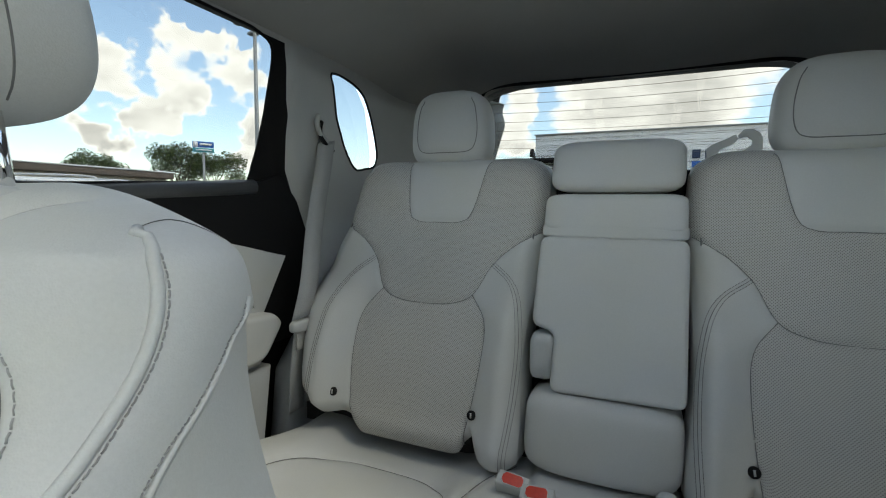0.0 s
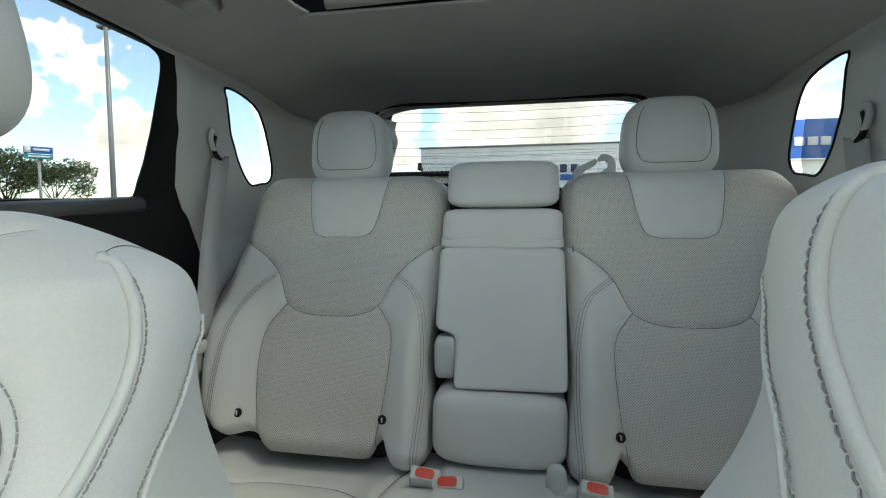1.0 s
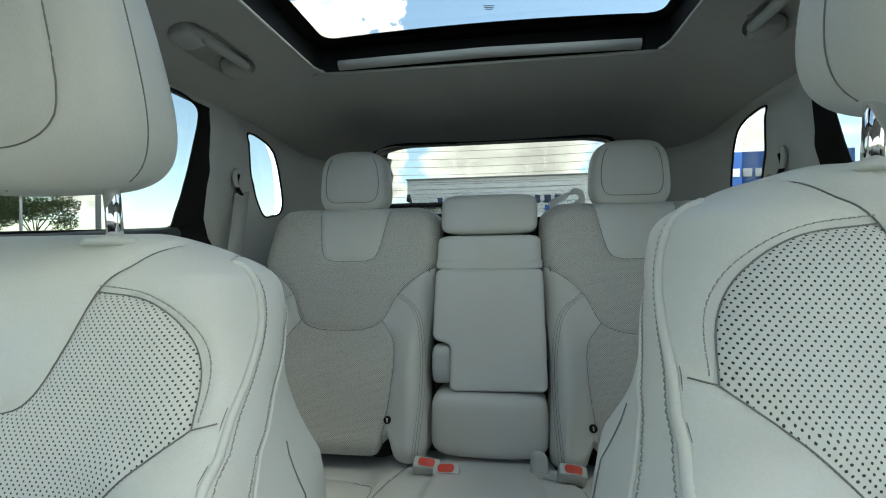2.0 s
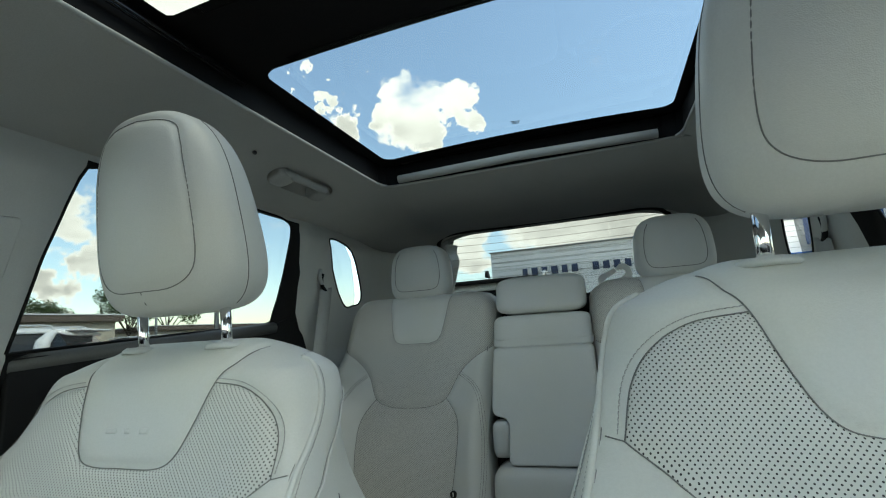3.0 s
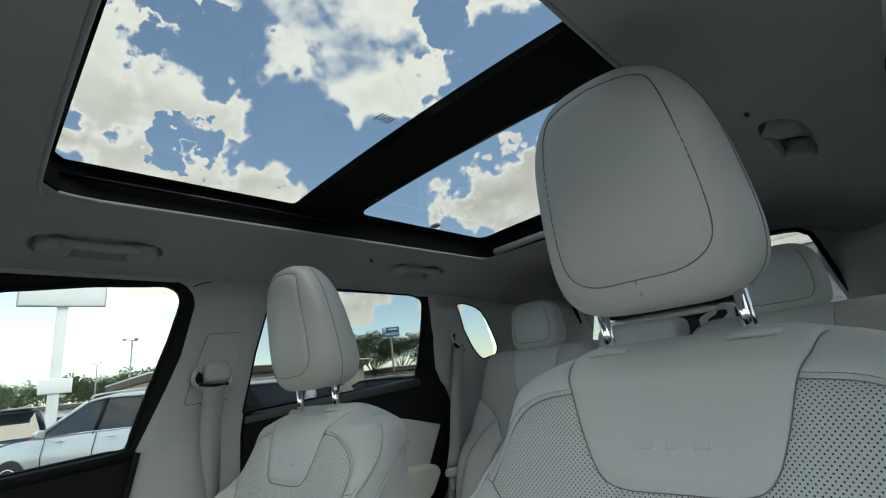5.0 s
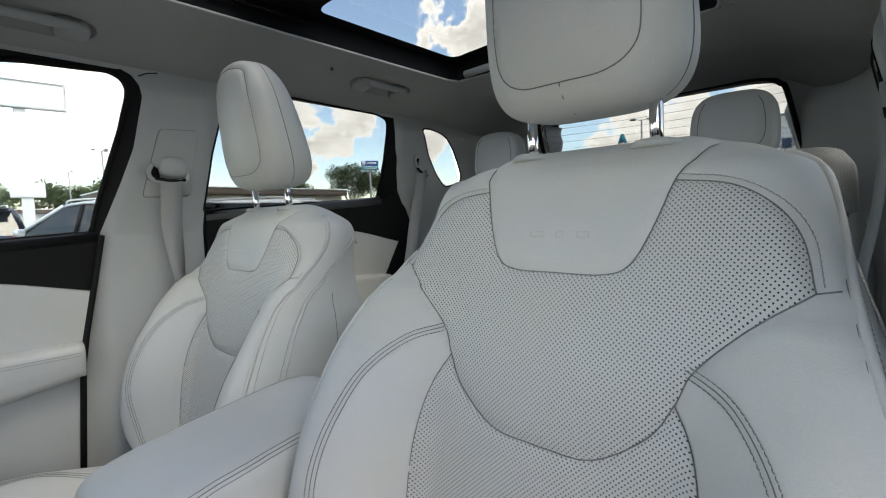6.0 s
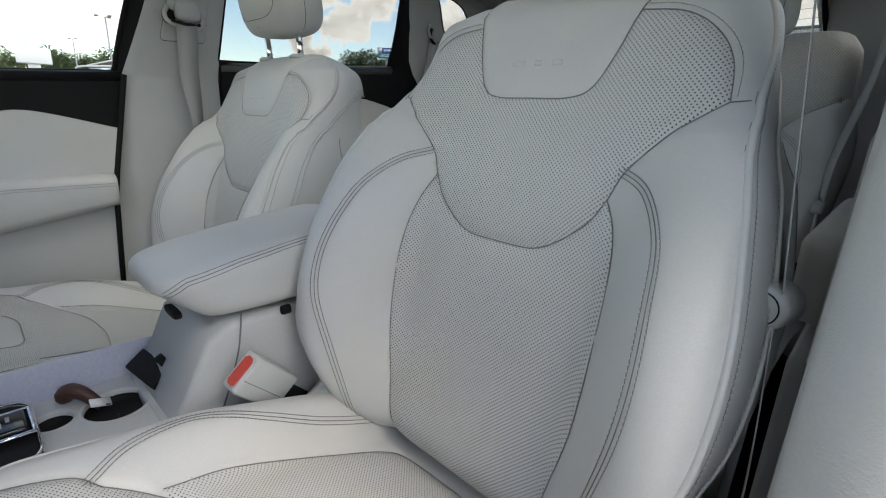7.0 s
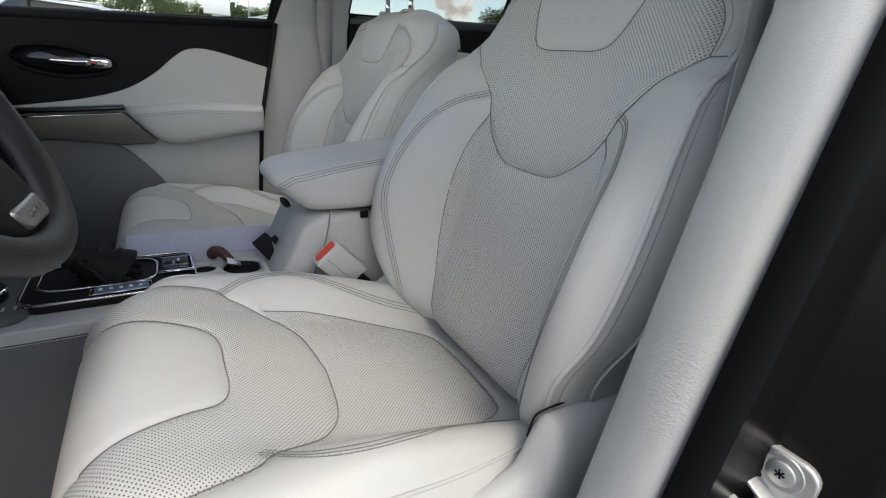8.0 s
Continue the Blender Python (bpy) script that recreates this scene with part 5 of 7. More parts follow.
def front_door():
    door = tagged(thing("door_1", (XC - 0.7, -0.4, 0.4), "front passenger door panel with black top and grey insert", "car door"), kind="structure")
    door.matrix_basis = Matrix()
    door_plate(door, "upper_panel", [(-0.95, 0.83), (-0.10, 0.83), (-0.046, 1.172), (-0.95, 1.118)], 0.703, 0.05, BLACK, label="soft black upper door panel")
    part("top_roll", tube([(XC - 0.712, -0.95, 1.108), (XC - 0.712, -0.5, 1.135), (XC - 0.712, -0.05, 1.165)], 0.014, 10), BLACK, door, "rounded black window ledge")
    insert = [tuple(p) for p in spline([(-0.90, 0.88), (-0.69, 0.909), (-0.55, 0.932), (-0.453, 0.961), (-0.38, 1.006), (-0.325, 1.055), (-0.285, 1.078), (-0.22, 1.078), (-0.073, 1.043)], 5)] + [(-0.10, 0.92), (-0.90, 0.86)]
    door_plate(door, "insert", insert, 0.692, 0.02, LEATHER, bevel=0.005, label="grey leather door insert with a raised shoulder")
    lower = [(-0.92, 0.45), (-0.13, 0.45), (-0.10, 0.90), (-0.92, 0.84)]
    door_plate(door, "lower_panel", lower, 0.700, 0.03, TRIM, label="grey plastic lower door panel")
    pocket = [tuple(p) for p in spline([(-0.90, 0.815), (-0.656, 0.824), (-0.51, 0.82), (-0.43, 0.755), (-0.36, 0.66)], 5)] + [(-0.33, 0.50), (-0.90, 0.50)]
    door_plate(door, "map_pocket", pocket, 0.685, 0.02, SLATE, label="dark grey door pocket")
    # armrest with stitched top, and the dark pull strip before it
    bm = bmesh.new()
    rows = []
    for y in np.linspace(-0.462, -0.102, 28):
        zt = float(np.interp(y, [-0.463, -0.40, -0.34, -0.30, -0.10], [0.910, 0.918, 0.926, 0.930, 0.930]))
        zb = float(np.interp(y, [-0.463, -0.42, -0.385, -0.34, -0.11], [0.904, 0.858, 0.824, 0.814, 0.857]))
        w = 0.016 + 0.034 * float(sstep(-0.50, -0.40, y))
        h = zt - zb
        rows.append([bm.verts.new((XC - 0.705 + w * a, y, zt - h * b + c)) for a, b, c in ((0, 0, 0.004), (0.6, 0, 0.004), (0.85, 0.02, 0.001), (0.97, 0.10, 0), (1.0, 0.20, 0), (0.98, 0.5, 0), (0.90, 0.8, 0), (0.78, 0.95, 0), (0.6, 1, 0), (0, 1, 0))])
    for a, b in zip(rows, rows[1:]):
        for i in range(9):
            bm.faces.new((a[i], b[i], b[i + 1], a[i + 1]))
    bm.faces.new(rows[-1])
    bm.faces.new(rows[0][::-1])
    a = part("armrest", bm, LEATHER, door, "padded grey leather door armrest")
    for dz in (0.016, 0.022):
        ys = np.linspace(-0.44, -0.108, 24)
        pts = np.array([(XC - 0.6885 + 0.034 * float(sstep(-0.50, -0.40, y)), y, float(np.interp(y, [-0.463, -0.40, -0.34, -0.30, -0.10], [0.910, 0.918, 0.926, 0.930, 0.930])) - dz) for y in ys])
        stitch_along(a, pts, np.tile([[1.0, 0, 0]], (24, 1)))
    strip = [(-0.90, 0.872), (-0.67, 0.886), (-0.470, 0.902), (-0.462, 0.900), (-0.392, 0.826), (-0.400, 0.819), (-0.47, 0.814), (-0.65, 0.832), (-0.90, 0.835)]
    GREY_STRIP = mat("dark_metallic_trim", (0.13, 0.125, 0.115), 0.35, metal=0.5)
    door_plate(door, "pull_strip", strip, 0.663, 0.04, GREY_STRIP, bevel=0.004, label="dark metallic trim strip and pull handle")
    part("switch_panel", box((0.05, 0.30, 0.012), (XC - 0.675, -0.61, 0.905), 0.004, turn=(4.4, 0, 0)), GLOSS_BLACK, door, "gloss black window switch panel")
    part("strip_edge", tube([(XC - 0.662, -0.90, 0.872), (XC - 0.662, -0.67, 0.886), (XC - 0.662, -0.468, 0.901)], 0.003, 6), CHROME, door, "thin bright edge")
    # handle in its recess
    bez = spline([(-0.685, 1.03), (-0.665, 1.052), (-0.60, 1.062), (-0.53, 1.052), (-0.475, 1.032), (-0.472, 1.012), (-0.50, 0.997), (-0.57, 0.987), (-0.64, 0.995), (-0.675, 1.012), (-0.685, 1.03)], 4)
    bezel = part("handle_bezel", tube([(XC - 0.698, y, z) for y, z in bez], 0.005, 6), BLACK, door, "rounded black handle recess")
    bm = prism([tuple(p) for p in bez[:-1]], lambda y, z, d: (XC - 0.701 - d, y, z), 0.01)
    part("recess", bm, GLOSS_BLACK, bezel)
    lever = part("door_handle", tube(spline([(XC - 0.688, -0.605, 1.024), (XC - 0.682, -0.56, 1.024), (XC - 0.680, -0.52, 1.026)], 5), [0.004, 0.005, 0.006, 0.007, 0.008, 0.009, 0.0095, 0.010, 0.010, 0.010, 0.010], 10), CHROME, door, "chrome door handle")
    part("lock_knob", soft((0.016, 0.05, 0.026), (XC - 0.684, -0.497, 1.026), n=3, res=8), CHROME, door, "chrome lock lever with a red mark")
    part("red_mark", box((0.004, 0.014, 0.008), (XC - 0.6755, -0.515, 1.026), 0.001), RED, lever)
    part("door_gap", tube([(XC - 0.697, -0.046, 1.17), (XC - 0.694, -0.072, 1.04), (XC - 0.694, -0.10, 0.90), (XC - 0.697, -0.13, 0.45)], 0.007, 6), BLACK, door, "black door seal")
    return door


front_door()


def rear_door(s, name):
    door = tagged(thing(name, (0, 0, 0), "rear door panel with black top and grey insert", "car door"), kind="structure")
    door_plate(door, "upper_panel", [(0.19, 0.9), (0.93, 0.9), (0.975, 1.12), (0.90, 1.29), (0.785, 1.255), (0.19, 1.218)], 0.702, 0.05, BLACK, s, label="soft black upper door panel")
    # a black ledge; the sheen of light on its top is put into the grey
    part("top_roll", tube([(XC + s * 0.715, 0.19, 1.205), (XC + s * 0.714, 0.5, 1.226), (XC + s * 0.708, 0.80, 1.25)], 0.016, 10), DARK_GREY, door, "rounded dark grey window ledge")
    ins = [tuple(p) for p in spline([(0.22, 1.10), (0.42, 1.135), (0.60, 1.148), (0.70, 1.14), (0.87, 1.098)], 5)] + [(0.80, 0.98), (0.75, 0.45), (0.22, 0.45)]
    door_plate(door, "insert", ins, 0.684, 0.03, LEATHER, s, label="grey leather door insert")
    arm = [(0.25, 1.0), (0.70, 0.992), (0.80, 0.985), (0.825, 0.96), (0.77, 0.885), (0.30, 0.88)]
    part("armrest", pad(fillet(arm, 0.03), lambda y, z, d: (XC + s * (0.650 + d), y, z), 0.05, 0.014), LEATHER, door, "padded grey leather door armrest")
    door_plate(door, "lower_panel", [(0.22, 0.45), (0.74, 0.45), (0.80, 0.87), (0.22, 0.87)], 0.668, 0.03, TRIM, s)
    return door


rear_door(-1, "door_2")
rear_door(1, "door_3")

# lower trim beside the rear bench
for s, nm in ((-1, "trim_passenger_side"), (1, "trim_driver_side")):
    bm = prism([(0.80, 0.45), (1.6, 0.45), (1.6, 1.12), (1.12, 1.10), (1.0, 1.0), (0.92, 0.92), (0.85, 0.84)], lambda y, z, d: (XC + s * (0.655 + d), y, z), 0.05, 0.02, cuts=5)
    tagged(part(nm, bm, TRIM), "grey plastic wheel-arch trim beside the rear seat", "trim", kind="structure")

# ---- seat belts ----


def ribbon(points, width_dir, width, thick=0.0012, bm=None):
    """Webbing along points; width_dir: one direction, or one for each point."""
    bm = bm or bmesh.new()
    pts = [Vector(p) for p in points]
    rows = []
    for i, p in enumerate(pts):
        w = Vector(width_dir[i] if isinstance(width_dir, list) else width_dir).normalized()
        t = (pts[min(i + 1, len(pts) - 1)] - pts[max(i - 1, 0)]).normalized()
        n = t.cross(w).normalized() * thick / 2
        rows.append([bm.verts.new(p + w * width / 2 + n), bm.verts.new(p - w * width / 2 + n), bm.verts.new(p - w * width / 2 - n), bm.verts.new(p + w * width / 2 - n)])
    for a, b in zip(rows, rows[1:]):
        for k in range(4):
            bm.faces.new((a[k], a[(k + 1) % 4], b[(k + 1) % 4], b[k]))
    bm.faces.new(rows[0][::-1]), bm.faces.new(rows[-1])
    return bm


def pillar_belt():
    """The front passenger's belt: cover plate, guide loop and webbing on the middle pillar."""
    x = lambda z, d=0.0: XC - (wall_x(z) - 0.022 - d)
    belt = thing("seat_belt", (x(1.3), 0.09, 0.45), "grey front seat belt hanging from its guide on the pillar", "seat belt", "seat belts")
    inv = Matrix.Translation(-Vector((x(1.3), 0.09, 0.45)))
    def put(name, bm, m, label=""):
        bmesh.ops.transform(bm, matrix=inv, verts=bm.verts[:])
        return part(name, bm, m, belt, label)
    plate = rounded(0, 1, 0, 1, 0.08, 3)
    quad = lambda u, v: ((0.050 + 0.108 * u) + (1 - v) * (-0.012) + 0.022 * v * (1 - u) * 1.0, 1.258 + 0.160 * v + 0.004 * u)
    outline = [quad(u, v) for u, v in plate]
    put("cover_plate", pad(outline, lambda y, z, d: (x(z, 0.008) - d, y, z), 0.016, 0.003), TRIM, "grey plastic belt height cover")
    ring = [(x(z, 0.003), y, z) for y, z in outline]
    put("plate_gap", tube(ring + ring[:1], 0.0014, 5), BLACK)
    put("slider", soft((0.030, 0.060, 0.050), (x(1.335, 0.014), 0.100, 1.330), n=3.4, res=12, shape=lambda v: Vector((v.x * (1 - 5 * max(0, v.z)), v.y * (1 - 3.5 * v.z), v.z))), TRIM, "grey height slider")
    put("guide_loop", tube(spline([(x(1.31, 0.02), 0.055, 1.335), (x(1.30, 0.03), 0.045, 1.315), (x(1.295, 0.036), 0.052, 1.298), (x(1.29, 0.04), 0.085, 1.290), (x(1.29, 0.036), 0.118, 1.292), (x(1.30, 0.03), 0.132, 1.305), (x(1.31, 0.02), 0.130, 1.325)], 4), 0.0055, 8), TRIM, "grey belt guide loop")
    put("side_opening", soft((0.012, 0.030, 0.036), (x(1.315, 0.012), 0.058, 1.313), n=2.2, res=10), BLACK, "dark opening beside the guide")
    put("pillar_joint", tube([(x(1.53, 0.003), 0.028, 1.526), (x(1.535, 0.002), 0.045, 1.535), (x(1.54, 0.0), 0.068, 1.540)], 0.0014, 5), BLACK, "short dark joint at the pillar top")
    put("slot", tube([(x(1.297, 0.046), 0.055, 1.300), (x(1.295, 0.046), 0.085, 1.296), (x(1.297, 0.046), 0.12, 1.298)], 0.004, 6), BLACK)
    down = spline([(x(1.30, 0.046), 0.088, 1.300), (x(1.26, 0.044), 0.090, 1.25), (x(1.2, 0.044), 0.092, 1.18), (-0.655, 0.098, 1.05), (-0.66, 0.10, 0.90), (-0.668, 0.09, 0.70), (-0.675, 0.07, 0.50)], 5)
    turns = [Vector((-math.sin(a), math.cos(a), 0)) for a in [radians(-6 + 72 * float(sstep(0.25, 0.62, k / len(down)))) for k in range(len(down))]]
    put("webbing", ribbon(down, turns, 0.047), WEBBING)
    put("anchor_tab", soft((0.03, 0.05, 0.06), (-0.668, 0.09, 0.62), n=4, res=8), TRIM)
    return belt


pillar_belt()


def rear_belt(s):
    """A rear belt that leaves a slot in the rear pillar and hangs beside the bench."""
    belt = thing("rear_seat_belt", (XC + s * 0.6, 0.85, 0.72), "grey rear seat belt with buckle tongue beside the bench", "seat belt", "seat belts")
    inv = Matrix.Translation(-Vector((XC + s * 0.6, 0.85, 0.72)))
    def put(name, bm, m, label=""):
        bmesh.ops.transform(bm, matrix=inv, verts=bm.verts[:])
        return part(name, bm, m, belt, label)
    X = lambda d, z: XC + s * (wall_x(z) - 0.028 - d)
    bez = spline([(X(0.004, 1.40), 0.938, 1.405), (X(0.006, 1.39), 0.933, 1.385), (X(0.008, 1.37), 0.948, 1.365), (X(0.008, 1.355), 0.978, 1.350), (X(0.006, 1.35), 0.995, 1.345)], 4)
    put("belt_slot", tube(bez, 0.006, 8), BLACK, "curved black belt slot")
    put("slot_bezel", tube([Vector(p) + Vector((s * -0.003, -0.012 + 0.0 * k, 0.012)) for k, p in enumerate(bez)], 0.006, 8), TRIM, "grey slot surround")
    low = XC + s * 0.612
    line = spline([(X(0.012, 1.36), 0.961, 1.362), (X(0.03, 1.30), 0.948, 1.30), (XC + s * 0.63, 0.903, 1.17), (low, 0.86, 1.05), (low, 0.832, 0.97)], 5)
    put("webbing", ribbon(line, Vector((-s * 0.35, 1, 0.25)), 0.047), WEBBING)
    put("tongue_grip", soft((0.022, 0.062, 0.026), (low, 0.832, 0.955), n=4, res=8), TRIM, "grey plastic tongue grip")
    put("tongue", box((0.003, 0.024, 0.042), (low, 0.828, 0.925), 0.004), STEEL, "bare steel buckle tongue")
    line2 = spline([(low, 0.835, 0.955), (low + s * 0.01, 0.83, 0.86), (low + s * 0.02, 0.835, 0.76)], 5)
    put("lower_webbing", ribbon(line2, Vector((0, 1, 0)), 0.047), WEBBING)
    return belt


rear_belt(-1)
rear_belt(1)


def driver_belt():
    """The driver's belt, slack beside the seat, with its tongue resting low."""
    belt = thing("seat_belt", (0.66, 0.1, 0.45), "slack grey driver seat belt beside the pillar", "seat belt", "seat belts")
    inv = Matrix.Translation(-Vector((0.66, 0.1, 0.45)))
    def put(name, bm, m, label=""):
        bmesh.ops.transform(bm, matrix=inv, verts=bm.verts[:])
        return part(name, bm, m, belt, label)
    edge = spline([(0.612, 0.10, 1.36), (0.632, 0.095, 1.20), (0.650, 0.080, 1.06), (0.660, 0.066, 0.99)], 5)
    put("webbing", ribbon(edge, Vector((-0.12, 1, 0)), 0.047), WEBBING)
    def grip(k):
        """A D-shaped outline, k times its full size."""
        arc = [(-0.004 + 0.017 * k * math.cos(a), 0.019 * k * math.sin(a)) for a in np.linspace(-math.pi / 2, math.pi / 2, 13)]
        return [(-0.012, -0.019 * k), *arc, (-0.012, 0.019 * k)]
    put("tongue_grip", prism(grip(1), lambda a, b, d: (0.655 + a + 0.25 * d, 0.050 + d - 0.25 * a, 0.973 + b), 0.030, 0.006), TRIM, "rounded grey tongue grip")
    put("grip_joint", tube([(0.655 + a, 0.0497 - 0.25 * a, 0.973 + b) for a, b in grip(0.68)], 0.0006, 5), BLACK)
    put("grip_lip", soft((0.012, 0.016, 0.014), (0.643, 0.056, 0.953), n=2.6, res=8), TRIM)
    put("tongue", box((0.012, 0.003, 0.034), (0.652, 0.056, 0.940), 0.003, turn=(0, 14, 0)), STEEL, "bare steel buckle tongue")
    put("lower_webbing", ribbon(spline([(0.660, 0.062, 0.96), (0.668, 0.075, 0.80), (0.675, 0.08, 0.5)], 5), Vector((-0.12, 1, 0)), 0.047), WEBBING)
    return belt


driver_belt()


def buckle(name, at, tilt, label, size=(0.034, 0.066, 0.10)):
    """A belt buckle with its red press button."""
    b = thing(name, at, label, "seat belt buckle", "belt buckles")
    b.matrix_basis = Matrix.Translation(at) @ Euler([radians(a) for a in tilt]).to_matrix().to_4x4()
    w, d, h = size
    part("housing", box((w, d, h), (0, 0, h / 2), min(w, d) * 0.16, 3), TRIM, b, "pale grey plastic housing")
    part("housing_joint", tube([(w * 0.5, -d * 0.12, h * 0.99), (w * 0.505, -d * 0.12, h * 0.1)], 0.0006, 4), THREAD, b)
    x, y = w * 0.33, d * 0.40
    c = min(x, y) * 0.5
    eight = [(x, c - y), (x, y - c), (x - c, y), (c - x, y), (-x, y - c), (-x, c - y), (c - x, -y), (x - c, -y)]
    part("button_frame", tube([(p, q, h) for p, q in eight], 0.0016, 5, closed=True), TRIM, b)
    part("button", prism(eight, lambda p, q, k: (p, q, h + 0.0012 - k), 0.004, 0.001), RED, b, "red press button")
    part("stalk", box((w * 0.5, d * 0.5, 0.08), (0, 0, -0.03), 0.004), BLACK, b)
    return b


buckle("belt_buckle", (0.115, -0.088, 0.702), (44, 10, 6), "pale grey belt buckle with red button beside the console", (0.030, 0.056, 0.092))
buckle("belt_buckle", (-0.125, 0.765, 0.735), (30, 6, 0), "upright belt buckle with red button in the bench", (0.052, 0.024, 0.06))
buckle("belt_buckle", (-0.076, 0.755, 0.730), (30, -4, 0), "second belt buckle with red button in the bench", (0.052, 0.024, 0.06))
buckle("belt_buckle", (0.155, 0.768, 0.735), (30, 8, 0), "single belt buckle with red button in the bench", (0.052, 0.024, 0.06))
cover = thing("buckle_flap", (0.10, 0.768, 0.75), "small grey plastic flap beside a buckle in the bench", "cover")
part("flap", soft((0.035, 0.02, 0.07), (0, 0, 0.02), n=3, res=8), TRIM, cover)
part("flap_base", soft((0.05, 0.03, 0.03), (0.03, 0.0, 0.0), n=3.5, res=8), TRIM, cover)

# ---- console ----


def console():
    c = thing("centre_console", (0, -0.2, 0.36), "grey centre console with padded armrest and cup holders", "console")
    c.matrix_basis = Matrix()
    # tall box under the armrest
    side = [(-0.235, 0.36), (0.06, 0.36), (0.06, 0.82), (-0.14, 0.82), (-0.175, 0.80), (-0.20, 0.745), (-0.225, 0.70), (-0.235, 0.66)]
    bm = prism(side, lambda y, z, d: (0.093 - d, y, z), 0.186, 0.012)
    part("storage_box", bm, TRIM, c, "grey plastic storage box")
    lidline = np.array([(0.0955, y, z) for y, z in spline([(-0.128, 0.832), (-0.136, 0.78), (-0.152, 0.73), (-0.172, 0.68), (-0.19, 0.64)], 5)])
    part("joint", tube(lidline, 0.0012, 5), THREAD, c)
    def lid_shape(v):
        # a wedge nose: the top climbs rearwards, the underside is set back, the sides draw in towards the front
        t = (v.y + 0.165) / 0.33
        top, low = 0.040 + 0.045 * t, -0.043 + 0.004 * t
        back = 0.048 * min(1, max(0, (0.012 - v.z) / 0.05)) * max(0, -v.y / 0.165) ** 2
        return Vector((v.x * (0.88 + 0.12 * min(1, max(0, t) * 2.2)), v.y + back, low + (top - low) * (v.z + 0.05) / 0.10 - 0.008 * (v.x / 0.098) ** 2 * float(sstep(-0.01, 0.05, v.z))))
    bm = soft((0.198, 0.33, 0.10), (0, 0, 0), n=5.5, res=30, shape=lid_shape)
    from mathutils.bvhtree import BVHTree
    tree, sides = BVHTree.FromBMesh(bm), []
    for s in (-1, 1):
        mid = side_on(bm, s, [(y, float(np.interp(y, [-0.160, -0.152, -0.13, -0.06, 0, 0.06, 0.14], [-0.010, 0.006, 0.022, 0.038, 0.048, 0.056, 0.067]))) for y in np.linspace(-0.158, 0.14, 50)])
        for dz in (-0.005, 0, 0.005):
            line = []
            for p, q in zip(mid, mid[1:]):
                n = tree.find_nearest(p)[1]
                at, up = tree.find_nearest(p + n.cross(q - p).normalized() * dz)[:2]
                line.append(at + up * 0.0003)
            sides.append((dz, line))
    lid = part("armrest_lid", bm, LEATHER, c, "padded grey leather armrest lid", place=Matrix.Translation((0, -0.060, 0.866)))
    for dz, line in sides:
        part("lid_seam", tube(line, 0.0005 if dz else 0.0006, 5), THREAD, lid)
    part("lid_latch", soft((0.050, 0.012, 0.010), (0.035, -0.196, 0.834), n=4, res=8), BLACK, c, "black lid latch")
    part("hinge_notch", box((0.010, 0.016, 0.014), (0.0935, -0.062, 0.818), 0.004), BLACK, c)
    # cup holder deck
    cups = ((-0.028, -0.268, 0.041), (-0.040, -0.338, 0.024))
    bm = bmesh.new()
    loops = [rounded(-0.105, 0.105, -0.92, -0.20, 0.03, 4)] + [[(x + r * math.cos(a), y + r * math.sin(a)) for a in np.linspace(0, 2 * math.pi, 33)[:-1]] for x, y, r in cups]
    for k, loop in enumerate(loops):
        edge = [[bm.verts.new((a * (1 + g * (not k)), b, 0.688 - z)) for a, b in loop] for g, z in ((0, 0), (0.025, 0.003), (0.03, 0.010), (0.03, 0.024))]
        for i in range(len(loop)):
            if not k:
                for lo, hi in zip(edge, edge[1:]):
                    bm.faces.new((lo[i - 1], lo[i], hi[i], hi[i - 1]))
            else:
                for v in edge[1:]:
                    bm.verts.remove(v[i])
                bm.edges.new((edge[0][i - 1], edge[0][i]))
    rim = [e for e in bm.edges if all(abs(v.co.z - 0.688) < 1e-6 for v in e.verts)]
    bmesh.ops.triangle_fill(bm, use_beauty=True, edges=rim)
    part("deck", bm, TRIM, c, "grey plastic console deck", smooth=False)
    part("rear_tray", prism(rounded(-0.100, 0.100, -0.236, -0.19, 0.012, 3), lambda a, b, d: (a, b, 0.689 + 0.35 * (b + 0.236) - d), 0.02, 0.004), TRIM, c)
    # grey trim like the deck; the footwell's shade is put into its slate colour
    part("console_side", box((0.216, 0.72, 0.315), (0, -0.57, 0.5125), 0.008), SLATE, c, "lower console side in grey trim, coloured slate for the deep shade")
    for x, y, r in cups:
        cup = part("cup_holder", lathe([(r - 0.002, -0.006), (r - 0.001, 0.001), (r + 0.002, 0.0025), (r + 0.005, 0.0005)], 32, (x, y, 0.688), caps=False), TRIM, c, "round cup holder rim")
        part("well", lathe([(r - 0.0005, 0.0), (r - 0.002, -0.015), (r - 0.008, -0.0165), (0.001, -0.0168)], 32, (x, y, 0.688), caps=False), BLACK, cup, "dark cup holder well")
    part("card_slot", box((0.090, 0.036, 0.018), (-0.050, -0.216, 0.714), 0.003, turn=(35, 0, 8)), BLACK, c, "black tray insert")
    part("slot_peg", box((0.012, 0.012, 0.024), (-0.020, -0.204, 0.736), 0.002, turn=(30, 0, 0)), BLACK, c)
    # shifter surround
    sur = rounded(-0.10, 0.062, -0.60, -0.355, 0.03, 5)
    ringpts = [(x, y, 0.703) for x, y in sur]
    part("shifter_surround", prism(sur, lambda a, b, d: (a, b, 0.700 - d), 0.012, 0.003), BLACK, c, "black shifter surround")
    part("shifter_ring", tube(ringpts, 0.0022, 8, closed=True), CHROME, c, "bright shifter frame")
